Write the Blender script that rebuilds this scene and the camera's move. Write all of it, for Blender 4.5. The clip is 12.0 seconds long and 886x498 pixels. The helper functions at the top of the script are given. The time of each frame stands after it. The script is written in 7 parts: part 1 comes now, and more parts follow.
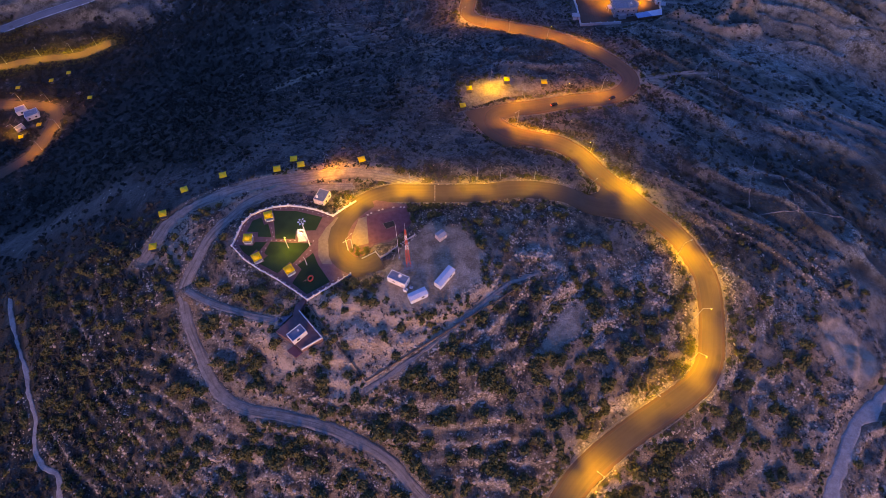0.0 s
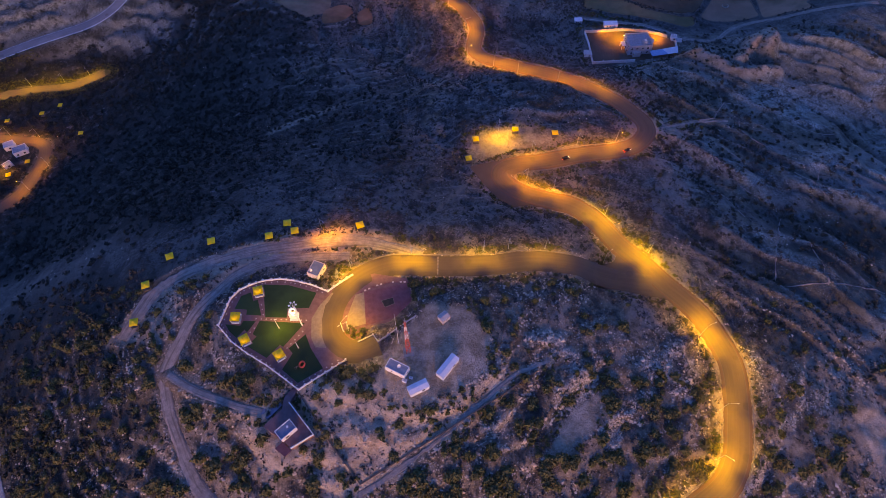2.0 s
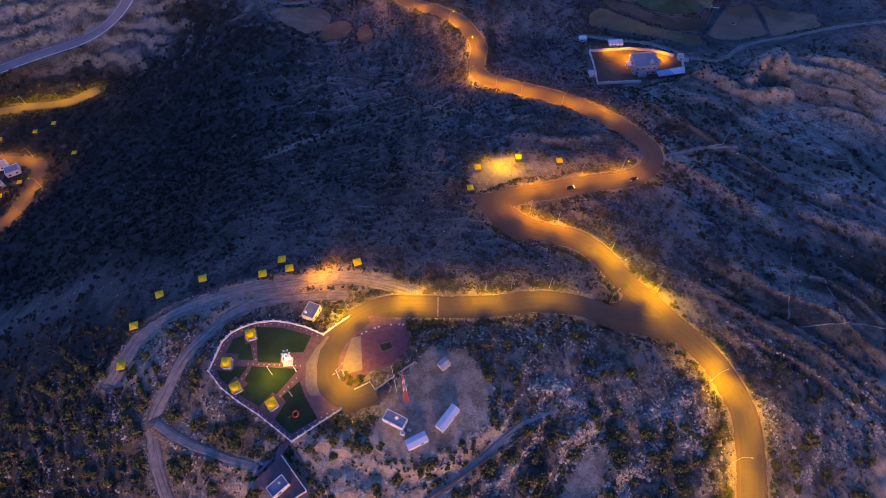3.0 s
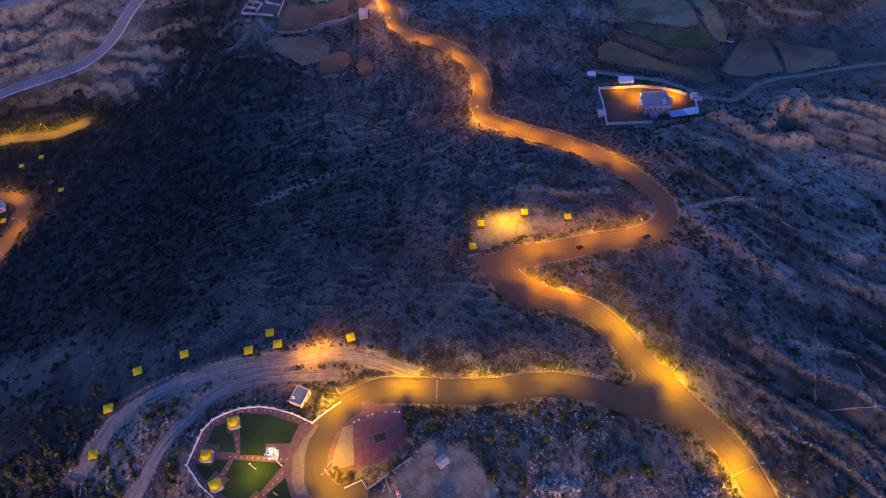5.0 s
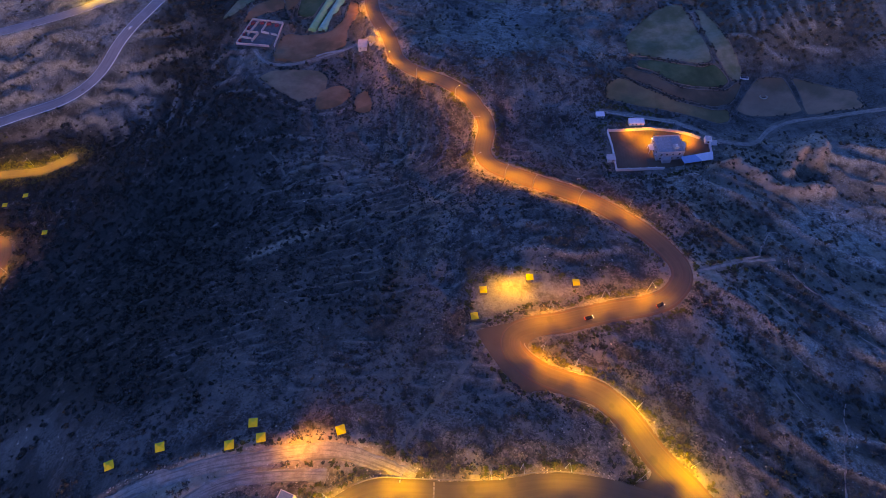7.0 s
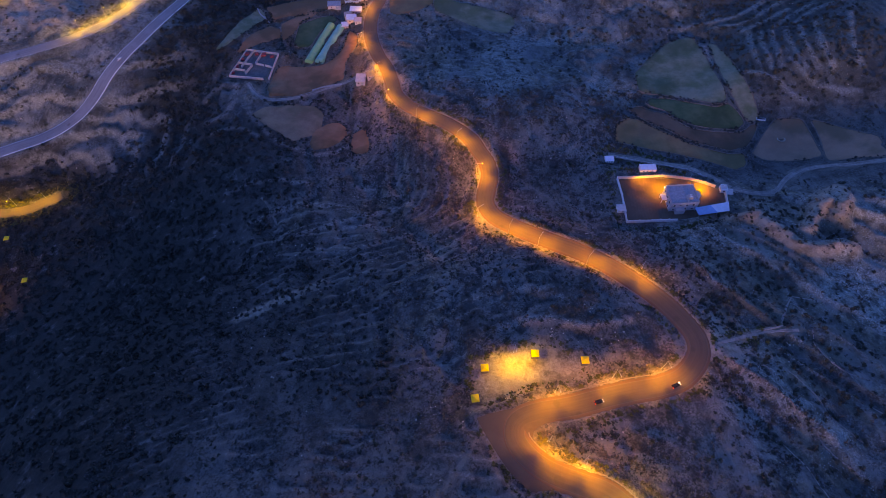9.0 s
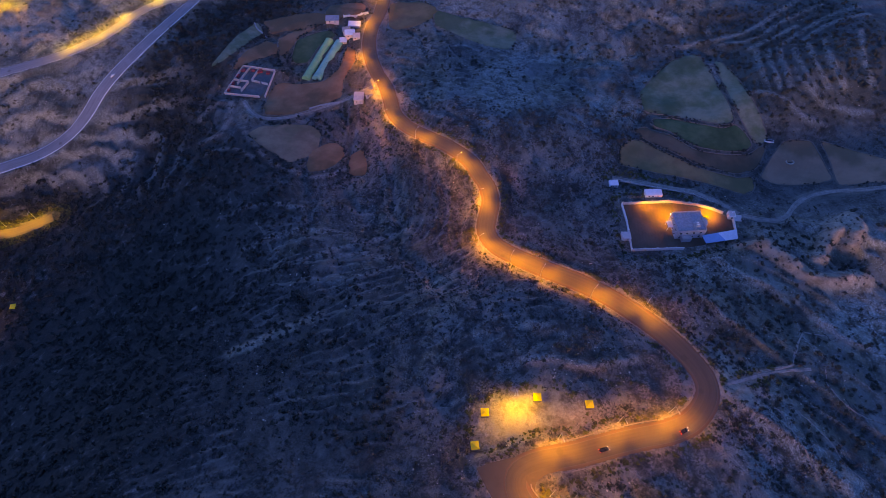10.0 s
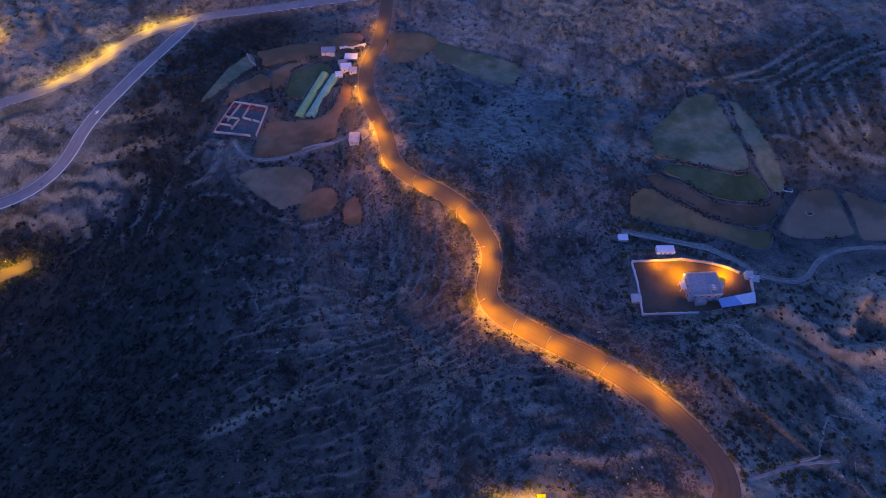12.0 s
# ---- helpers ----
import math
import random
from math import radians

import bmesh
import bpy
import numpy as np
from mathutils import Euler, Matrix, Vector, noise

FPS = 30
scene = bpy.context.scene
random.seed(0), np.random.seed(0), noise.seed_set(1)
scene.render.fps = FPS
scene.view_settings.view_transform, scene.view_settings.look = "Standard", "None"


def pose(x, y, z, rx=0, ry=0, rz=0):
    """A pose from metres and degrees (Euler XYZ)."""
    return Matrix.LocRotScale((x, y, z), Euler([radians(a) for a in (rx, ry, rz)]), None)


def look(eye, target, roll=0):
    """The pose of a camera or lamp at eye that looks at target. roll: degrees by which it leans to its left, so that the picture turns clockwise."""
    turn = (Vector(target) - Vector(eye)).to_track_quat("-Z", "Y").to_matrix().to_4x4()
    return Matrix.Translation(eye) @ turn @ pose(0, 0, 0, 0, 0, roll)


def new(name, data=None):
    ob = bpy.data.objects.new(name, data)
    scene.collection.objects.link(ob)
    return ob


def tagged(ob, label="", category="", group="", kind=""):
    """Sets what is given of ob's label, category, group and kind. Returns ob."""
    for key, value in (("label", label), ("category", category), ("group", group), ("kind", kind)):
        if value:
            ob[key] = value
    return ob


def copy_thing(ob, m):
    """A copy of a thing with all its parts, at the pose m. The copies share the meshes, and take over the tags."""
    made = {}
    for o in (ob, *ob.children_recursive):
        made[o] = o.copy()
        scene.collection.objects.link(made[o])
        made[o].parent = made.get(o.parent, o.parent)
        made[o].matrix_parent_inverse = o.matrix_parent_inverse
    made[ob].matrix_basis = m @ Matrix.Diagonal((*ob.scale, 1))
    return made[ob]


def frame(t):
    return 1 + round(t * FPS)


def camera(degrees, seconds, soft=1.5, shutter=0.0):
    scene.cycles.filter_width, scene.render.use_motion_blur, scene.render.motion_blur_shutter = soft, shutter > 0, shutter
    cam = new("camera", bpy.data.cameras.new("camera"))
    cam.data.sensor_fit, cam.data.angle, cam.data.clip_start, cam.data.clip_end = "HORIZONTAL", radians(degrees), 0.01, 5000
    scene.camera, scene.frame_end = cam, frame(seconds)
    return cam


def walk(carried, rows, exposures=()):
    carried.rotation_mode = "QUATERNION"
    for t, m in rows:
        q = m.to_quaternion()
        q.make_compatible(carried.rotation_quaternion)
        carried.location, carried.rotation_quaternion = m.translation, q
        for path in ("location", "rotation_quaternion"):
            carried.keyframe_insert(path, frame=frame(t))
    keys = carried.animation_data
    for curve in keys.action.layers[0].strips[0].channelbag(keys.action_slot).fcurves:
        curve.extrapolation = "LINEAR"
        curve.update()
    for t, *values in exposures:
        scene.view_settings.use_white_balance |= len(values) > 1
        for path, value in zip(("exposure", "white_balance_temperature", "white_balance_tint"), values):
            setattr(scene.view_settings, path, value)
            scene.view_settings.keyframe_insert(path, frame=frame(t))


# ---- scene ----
import mathutils

cam = camera(73.7, 12.0, 0.6)
METRES, EYE, TILT, LEAN, TURN = 190.0, 185.0, -58.6, 0.0, 0.0
ROWS = [
    (0.0, 0.0, 0.0, 0.0, 0.0, 0.0, 0.0),
    (0.5, -0.0003, 0.0209, 0.0346, 0.09, 0.03, -0.13),
    (1.0, -0.0004, 0.0425, 0.0699, 0.17, 0.08, -0.26),
    (1.5, -0.0003, 0.0644, 0.1061, 0.27, 0.15, -0.39),
    (2.0, -0.0002, 0.0867, 0.1427, 0.36, 0.2, -0.54),
    (2.5, 0.0, 0.1091, 0.1796, 0.43, 0.27, -0.63),
    (3.0, 0.0003, 0.1306, 0.2147, 0.48, 0.32, -0.71),
    (5.0, 0.0012, 0.2106, 0.3452, 0.7, 0.6, -1.19),
    (5.5, 0.0012, 0.2311, 0.3789, 0.74, 0.67, -1.28),
    (6.0, 0.0016, 0.2521, 0.413, 0.8, 0.74, -1.39),
    (6.5, 0.0017, 0.273, 0.4478, 0.86, 0.8, -1.49),
    (7.0, 0.002, 0.2943, 0.4835, 0.91, 0.84, -1.58),
    (9.0, 0.0031, 0.3825, 0.627, 1.14, 0.99, -1.95),
    (9.5, 0.0034, 0.4045, 0.6645, 1.2, 0.98, -2.01),
    (10.0, 0.0037, 0.4268, 0.7017, 1.23, 0.99, -2.08),
    (10.5, 0.0044, 0.4494, 0.7385, 1.28, 1.02, -2.15),
    (11.0, 0.0046, 0.4718, 0.7768, 1.33, 0.99, -2.22),
    (11.5, 0.0046, 0.4952, 0.8147, 1.38, 1.02, -2.3),
    (12.0, 0.0057, 0.5197, 0.8543, 1.44, 1.04, -2.4),
]
walk(cam, [(t, pose(0, 0, EYE, TILT, LEAN, TURN) @ pose(METRES * x, METRES * y, METRES * z, 90 + pitch, roll, yaw)) for t, x, y, z, yaw, pitch, roll in ROWS], exposures=[(0.0, 2.1, 12000.0, 7.0), (6.0, 2.24, 12000.0, 7.0), (12.0, 2.38, 12000.0, 7.0)])

# ---- sky and dusk light ----
world = bpy.data.worlds.new("dusk_sky")
scene.world = world
world.use_nodes = True
wt = world.node_tree
sky = wt.nodes.new("ShaderNodeTexSky")
sky.sky_type = "NISHITA"
sky.sun_disc = False
sky.sun_elevation = radians(1.5)
sky.sun_rotation = radians(200.0)
sky.altitude = 1500.0
sky.dust_density = 0.3
sky.ozone_density = 5.0
blue = wt.nodes.new("ShaderNodeMix")
blue.data_type, blue.blend_type = "RGBA", "MULTIPLY"
blue.inputs["Factor"].default_value = 1.0
blue.inputs[7].default_value = (2.52, 1.44, 2.40, 1.0)
wt.links.new(sky.outputs["Color"], blue.inputs[6])
wt.links.new(blue.outputs[2], wt.nodes["Background"].inputs["Color"])
wt.nodes["Background"].inputs["Strength"].default_value = 0.15

glow = new("afterglow", bpy.data.lights.new("afterglow", "SUN"))
glow.data.energy = 0.82
glow.data.angle = radians(24)
glow.data.color = (1.0, 0.58, 0.34)
glow.matrix_world = look((20, -180, 22), (0, 0, 0))

SODIUM = (1.0, 0.58, 0.0)
AMBER = (1.0, 0.42, 0.0)
LAMP_WATTS = 4600.0


# ---- small helpers ----
def part(name, bm, material=None, parent=None, label="", m=None):
    """One mesh object from a bmesh, under a thing or a part."""
    me = bpy.data.meshes.new(name)
    bm.to_mesh(me)
    bm.free()
    if material:
        me.materials.append(material)
    ob = new(name, me)
    if parent is not None:
        ob.parent = parent
    if m is not None:
        ob.matrix_basis = m
    if label:
        ob["label"] = label
    return ob


def sheet(name, verts, faces, material, parent=None, uv=None, smooth=False):
    """One mesh object from arrays of corners and faces, with an optional uv per corner."""
    me = bpy.data.meshes.new(name)
    verts = np.asarray(verts, np.float32)
    faces = np.asarray(faces, np.int32)
    k = faces.shape[1]
    me.vertices.add(len(verts))
    me.vertices.foreach_set("co", verts.ravel())
    me.loops.add(faces.size)
    me.loops.foreach_set("vertex_index", faces.ravel())
    me.polygons.add(len(faces))
    me.polygons.foreach_set("loop_start", np.arange(len(faces), dtype=np.int32) * k)
    me.update(calc_edges=True)
    if uv is not None:
        layer = me.uv_layers.new(name="UVMap")
        layer.data.foreach_set("uv", np.asarray(uv, np.float32)[faces.ravel()].ravel())
    me.polygons.foreach_set("use_smooth", np.full(len(faces), smooth))
    me.materials.append(material)
    me.validate()
    ob = new(name, me)
    if parent is not None:
        ob.parent = parent
    return ob


def thing(name, label, category, m=None, group="", kind=""):
    ob = new(name)
    ob.empty_display_size = 0.3
    if m is not None:
        ob.matrix_basis = m
    return tagged(ob, label, category, group, kind)


def box(sx, sy, sz, x=0, y=0, z=0, bevel=0.0, rz=0.0, bm=None):
    """A box that stands on z, centred on x, y."""
    bm = bm or bmesh.new()
    made = bmesh.ops.create_cube(bm, size=1, matrix=pose(x, y, z + sz / 2, 0, 0, rz) @ Matrix.Diagonal((sx, sy, sz, 1)))
    if bevel:
        edges = list({e for v in made["verts"] for e in v.link_edges})
        bmesh.ops.bevel(bm, geom=edges, offset=bevel, segments=1, affect="EDGES")
    return bm


def rod(r0, r1, h, x=0, y=0, z=0, n=8, bm=None, m=None):
    bm = bm or bmesh.new()
    base = m if m is not None else pose(x, y, z)
    bmesh.ops.create_cone(bm, cap_ends=True, segments=n, radius1=r0, radius2=r1, depth=h, matrix=base @ pose(0, 0, h / 2))
    return bm


def beam(a, b, w, bm=None, h=None):
    """A square bar from a to b."""
    bm = bm or bmesh.new()
    a, b = Vector(a), Vector(b)
    turn = (b - a).to_track_quat("Z", "Y").to_matrix().to_4x4()
    m = Matrix.Translation((a + b) / 2) @ turn @ Matrix.Diagonal((w, h or w, (b - a).length, 1))
    bmesh.ops.create_cube(bm, size=1, matrix=m)
    return bm


def prism(pts, z0, z1, bm=None):
    """A straight-sided block over a plan outline."""
    bm = bm or bmesh.new()
    area = sum(pts[i - 1][0] * pts[i][1] - pts[i][0] * pts[i - 1][1] for i in range(len(pts)))
    if area < 0:
        pts = list(reversed(pts))
    low = [bm.verts.new((x, y, z0)) for x, y in pts]
    top = [bm.verts.new((x, y, z1)) for x, y in pts]
    bm.faces.new(top)
    bm.faces.new(list(reversed(low)))
    for i in range(len(pts)):
        bm.faces.new((low[i - 1], low[i], top[i], top[i - 1]))
    return bm


# ---- materials ----
class Paint:
    """A node material in the making."""

    def __init__(self, name, rough=0.9, metal=0.0):
        self.mat = bpy.data.materials.new(name)
        self.mat.use_nodes = True
        self.t = self.mat.node_tree
        self.b = self.t.nodes["Principled BSDF"]
        self.b.inputs["Roughness"].default_value = rough
        self.b.inputs["Metallic"].default_value = metal
        self.place = self.t.nodes.new("ShaderNodeNewGeometry").outputs["Position"]

    def node(self, kind, **sockets):
        n = self.t.nodes.new(kind)
        for key, value in sockets.items():
            self.put(n.inputs[key.replace("_", " ")], value)
        return n

    def put(self, socket, value):
        if hasattr(value, "is_output"):
            self.t.links.new(value, socket)
        else:
            socket.default_value = value

    def noise(self, scale, detail=4.0, rough=0.6, where=None, stretch=None):
        where = where or self.place
        if stretch:
            m = self.t.nodes.new("ShaderNodeMapping")
            m.inputs["Scale"].default_value = stretch
            self.t.links.new(where, m.inputs["Vector"])
            where = m.outputs["Vector"]
        n = self.node("ShaderNodeTexNoise", Scale=scale, Detail=detail, Roughness=rough)
        self.t.links.new(where, n.inputs["Vector"])
        return n.outputs["Fac"]

    def cells(self, scale, feature="F1", out="Distance", where=None):
        n = self.node("ShaderNodeTexVoronoi", Scale=scale)
        n.feature = feature
        self.t.links.new(where or self.place, n.inputs["Vector"])
        return n.outputs[out]

    def ramp(self, fac, lo, hi):
        n = self.t.nodes.new("ShaderNodeMapRange")
        n.interpolation_type = "SMOOTHSTEP"
        n.inputs["From Min"].default_value, n.inputs["From Max"].default_value = lo, hi
        self.t.links.new(fac, n.inputs["Value"])
        return n.outputs["Result"]

    def calc(self, op, a, b=0.0):
        n = self.t.nodes.new("ShaderNodeMath")
        n.operation = op
        self.put(n.inputs[0], a)
        self.put(n.inputs[1], b)
        return n.outputs[0]

    def mix(self, fac, a, b):
        n = self.t.nodes.new("ShaderNodeMix")
        n.data_type = "RGBA"
        self.put(n.inputs["Factor"], fac)
        for socket, value in ((n.inputs[6], a), (n.inputs[7], b)):
            self.put(socket, value if hasattr(value, "is_output") else (*value, 1.0))
        return n.outputs[2]

    def attribute(self, name):
        n = self.t.nodes.new("ShaderNodeAttribute")
        n.attribute_name = name
        return n

    def uv(self):
        n = self.t.nodes.new("ShaderNodeUVMap")
        s = self.t.nodes.new("ShaderNodeSeparateXYZ")
        self.t.links.new(n.outputs["UV"], s.inputs["Vector"])
        return n.outputs["UV"], s.outputs["X"], s.outputs["Y"]

    def relief(self, height, strength=0.5, distance=0.1):
        n = self.t.nodes.new("ShaderNodeBump")
        n.inputs["Strength"].default_value, n.inputs["Distance"].default_value = strength, distance
        self.t.links.new(height, n.inputs["Height"])
        self.t.links.new(n.outputs["Normal"], self.b.inputs["Normal"])

    def done(self, colour):
        self.put(self.b.inputs["Base Color"], colour if hasattr(colour, "is_output") else (*colour, 1.0))
        return self.mat


def plain(name, a, b, scale=1.5, rough=0.85, metal=0.0, bump=0.3, depth=0.02):
    """A painted or raw surface: two tones in blotches, fine grain and relief."""
    p = Paint(name, rough, metal)
    coarse = p.ramp(p.noise(scale, 5), 0.35, 0.65)
    fine = p.noise(scale * 9, 3)
    c = p.mix(coarse, a, b)
    c = p.mix(p.calc("MULTIPLY", p.ramp(fine, 0.5, 0.75), 0.35), c, tuple(v * 0.6 for v in a))
    p.relief(fine, bump, depth)
    return p.done(c)


def glowing(name, colour, power):
    p = Paint(name, 0.4)
    p.b.inputs["Emission Color"].default_value = (*colour, 1)
    p.b.inputs["Emission Strength"].default_value = power
    return p.done(colour)


def earth_material():
    p = Paint("hill_earth", 0.95)
    zone = p.attribute("zone").outputs["Color"]
    sep = p.t.nodes.new("ShaderNodeSeparateColor")
    p.t.links.new(zone, sep.inputs["Color"])
    rock, lush, dug = sep.outputs[0], sep.outputs[1], sep.outputs[2]
    big = p.noise(0.045, 5, 0.65)
    mid = p.noise(0.24, 6, 0.72)
    small = p.noise(1.1, 5, 0.75)
    grit = p.noise(4.5, 3, 0.7)
    heath = p.mix(p.ramp(mid, 0.36, 0.62), (0.048, 0.044, 0.036), (0.30, 0.255, 0.215))
    heath = p.mix(p.calc("MULTIPLY", p.ramp(big, 0.45, 0.62), 0.7), heath, (0.27, 0.232, 0.195))
    stony = p.mix(p.ramp(mid, 0.36, 0.66), (0.100, 0.076, 0.050), (0.43, 0.32, 0.215))
    soil = p.mix(p.ramp(rock, 0.25, 0.8), heath, stony)
    # low dry scrub and litter, coloured darker to include the small shadows among it
    tuft = p.ramp(p.calc("ADD", p.calc("MULTIPLY", small, 0.7), p.calc("MULTIPLY", mid, 0.4)), 0.52, 0.62)
    soil = p.mix(p.calc("MULTIPLY", tuft, p.calc("SUBTRACT", 0.88, p.calc("MULTIPLY", rock, 0.45))), soil, (0.042, 0.037, 0.027))
    # pale limestone rubble
    stone = p.ramp(p.cells(1.15), 0.34, 0.12)
    patch = p.ramp(p.calc("ADD", p.calc("MULTIPLY", big, 0.4), p.calc("MULTIPLY", p.noise(0.16, 4, 0.7), 0.65)), 0.47, 0.60)
    rubble = p.calc("MULTIPLY", p.calc("MULTIPLY", stone, patch), p.ramp(rock, 0.05, 0.8))
    soil = p.mix(p.calc("MULTIPLY", rubble, 0.85), soil, (0.56, 0.50, 0.43))
    # drifts of bare ground and of dead heath across the slopes
    drift = p.noise(0.085, 6, 0.66, None, (1.0, 0.45, 0.7))
    soil = p.mix(p.calc("MULTIPLY", p.ramp(drift, 0.52, 0.64), 0.62), soil, p.mix(p.ramp(small, 0.35, 0.65), (0.20, 0.168, 0.14), (0.40, 0.34, 0.285)))
    soil = p.mix(p.calc("MULTIPLY", p.ramp(drift, 0.47, 0.37), 0.7), soil, (0.042, 0.037, 0.031))
    # bare stone on risers and ribs, dark growth in the furrows
    form = p.attribute("form").outputs["Color"]
    parts = p.t.nodes.new("ShaderNodeSeparateColor")
    p.t.links.new(form, parts.inputs["Color"])
    bared, furrow, cool = parts.outputs[0], parts.outputs[1], parts.outputs[2]
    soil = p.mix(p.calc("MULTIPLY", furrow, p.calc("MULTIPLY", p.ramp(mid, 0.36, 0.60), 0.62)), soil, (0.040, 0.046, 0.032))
    crack = p.ramp(p.noise(1.9, 4, 0.7, None, (1.0, 0.8, 1.6)), 0.36, 0.56)
    ledge = p.mix(p.calc("MULTIPLY", crack, p.ramp(small, 0.32, 0.58)), (0.13, 0.105, 0.08), (0.64, 0.55, 0.45))
    soil = p.mix(p.calc("MULTIPLY", bared, p.ramp(p.calc("ADD", p.calc("MULTIPLY", mid, 0.6), p.calc("MULTIPLY", small, 0.4)), 0.42, 0.58)), soil, ledge)
    # bluish tint on eastern, northern and scarp ground, painting in cooler light there
    grey = p.t.nodes.new("ShaderNodeMix")
    grey.data_type, grey.blend_type = "RGBA", "MULTIPLY"
    p.put(grey.inputs["Factor"], cool)
    p.put(grey.inputs[6], soil)
    grey.inputs[7].default_value = (0.82, 1.04, 1.10, 1.0)
    soil = grey.outputs[2]
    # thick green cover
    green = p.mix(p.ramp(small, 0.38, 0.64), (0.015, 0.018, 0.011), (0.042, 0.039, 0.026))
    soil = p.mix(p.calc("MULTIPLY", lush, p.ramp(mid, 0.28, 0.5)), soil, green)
    fresh = p.mix(p.ramp(mid, 0.38, 0.62), (0.42, 0.30, 0.19), (0.70, 0.53, 0.37))
    fresh = p.mix(p.calc("MULTIPLY", p.ramp(grit, 0.52, 0.66), 0.6), fresh, (0.60, 0.53, 0.45))
    soil = p.mix(dug, soil, fresh)
    h = p.calc("ADD", p.calc("MULTIPLY", small, 0.7), p.calc("MULTIPLY", grit, 0.3))
    p.relief(h, 1.0, 0.9)
    return p.done(soil)


def asphalt_material(name, half, edge, shoulder, a=(0.096, 0.066, 0.040), b=(0.114, 0.080, 0.047)):
    p = Paint(name, 0.82)
    uv, u, v = p.uv()
    track = p.noise(1.0, 4, 0.6, uv, (1.1, 0.035, 1))
    big = p.noise(0.09, 4)
    grit = p.noise(14.0, 2)
    c = p.mix(p.ramp(track, 0.35, 0.65), a, b)
    c = p.mix(p.calc("MULTIPLY", p.ramp(big, 0.45, 0.65), 0.5), c, tuple(1.2 * w for w in b))
    patch = p.ramp(p.cells(0.11, "F1", "Distance"), 0.18, 0.12)
    c = p.mix(p.calc("MULTIPLY", patch, 0.4), c, (0.06, 0.046, 0.026))
    side = p.calc("ABSOLUTE", u)
    if shoulder:
        c = p.mix(p.ramp(side, half - 1.55, half - 1.4), c, p.mix(p.ramp(track, 0.3, 0.7), (0.118, 0.068, 0.040), (0.150, 0.088, 0.050)))
        seam = p.calc("MULTIPLY", p.ramp(side, half - 1.72, half - 1.62), p.ramp(side, half - 1.42, half - 1.52))
        c = p.mix(p.calc("MULTIPLY", seam, 0.3), c, (0.19, 0.15, 0.11))
    if edge:
        line = p.calc("MULTIPLY", p.ramp(side, half - 0.92, half - 0.82), p.ramp(side, half - 0.32, half - 0.42))
        worn = p.ramp(p.noise(0.8, 4), 0.30, 0.45)
        c = p.mix(p.calc("MULTIPLY", line, worn), c, (0.85, 0.85, 0.82))
    p.relief(grit, 0.35, 0.02)
    return p.done(c)


def track_material(name, a, b, ruts=True):
    p = Paint(name, 0.95)
    uv, u, v = p.uv()
    mid = p.noise(0.5, 5, 0.7)
    grit = p.noise(3.2, 4, 0.75)
    c = p.mix(p.ramp(mid, 0.35, 0.65), a, b)
    c = p.mix(p.calc("MULTIPLY", p.ramp(grit, 0.56, 0.68), 0.7), c, tuple(1.45 * w for w in b))
    c = p.mix(p.calc("MULTIPLY", p.ramp(grit, 0.44, 0.34), 0.6), c, tuple(0.55 * w for w in a))
    if ruts:
        r = p.noise(1.0, 3, 0.6, uv, (1.3, 0.05, 1))
        c = p.mix(p.calc("MULTIPLY", p.ramp(r, 0.46, 0.64), 0.7), c, tuple(0.5 * w for w in a))
    p.relief(grit, 0.8, 0.12)
    return p.done(c)


def field_material(name, a, b, turn=0.0, rows=1.1):
    p = Paint(name, 0.95)
    m = p.t.nodes.new("ShaderNodeMapping")
    m.inputs["Rotation"].default_value = (0, 0, radians(turn))
    p.t.links.new(p.place, m.inputs["Vector"])
    w = p.node("ShaderNodeTexWave", Scale=rows, Distortion=2.5, Detail=2.0)
    p.t.links.new(m.outputs["Vector"], w.inputs["Vector"])
    mid = p.noise(0.09, 5, 0.65)
    grit = p.noise(1.6, 4, 0.7)
    c = p.mix(p.ramp(mid, 0.35, 0.65), a, b)
    c = p.mix(p.calc("MULTIPLY", w.outputs["Fac"], 0.10), c, tuple(0.6 * x for x in a))
    big = p.noise(0.035, 4, 0.6)
    c = p.mix(p.calc("MULTIPLY", p.ramp(big, 0.44, 0.60), 0.7), c, tuple(w * x for w, x in zip((0.42, 0.55, 0.45), a)))
    c = p.mix(p.calc("MULTIPLY", p.ramp(grit, 0.55, 0.7), 0.4), c, tuple(0.7 * x for x in b))
    p.relief(p.calc("ADD", p.calc("MULTIPLY", w.outputs["Fac"], 0.3), grit), 0.4, 0.15)
    return p.done(c)


def leaf_material(name, a, b, dry=(0.13, 0.10, 0.05)):
    p = Paint(name, 0.75)
    g = p.t.nodes.new("ShaderNodeNewGeometry")
    o = p.t.nodes.new("ShaderNodeObjectInfo")
    c = p.mix(g.outputs["Random Per Island"], a, b)
    c = p.mix(p.ramp(p.noise(0.11, 3), 0.52, 0.70), c, dry)
    c = p.mix(p.calc("MULTIPLY", o.outputs["Random"], 0.25), c, dry)
    return p.done(c)


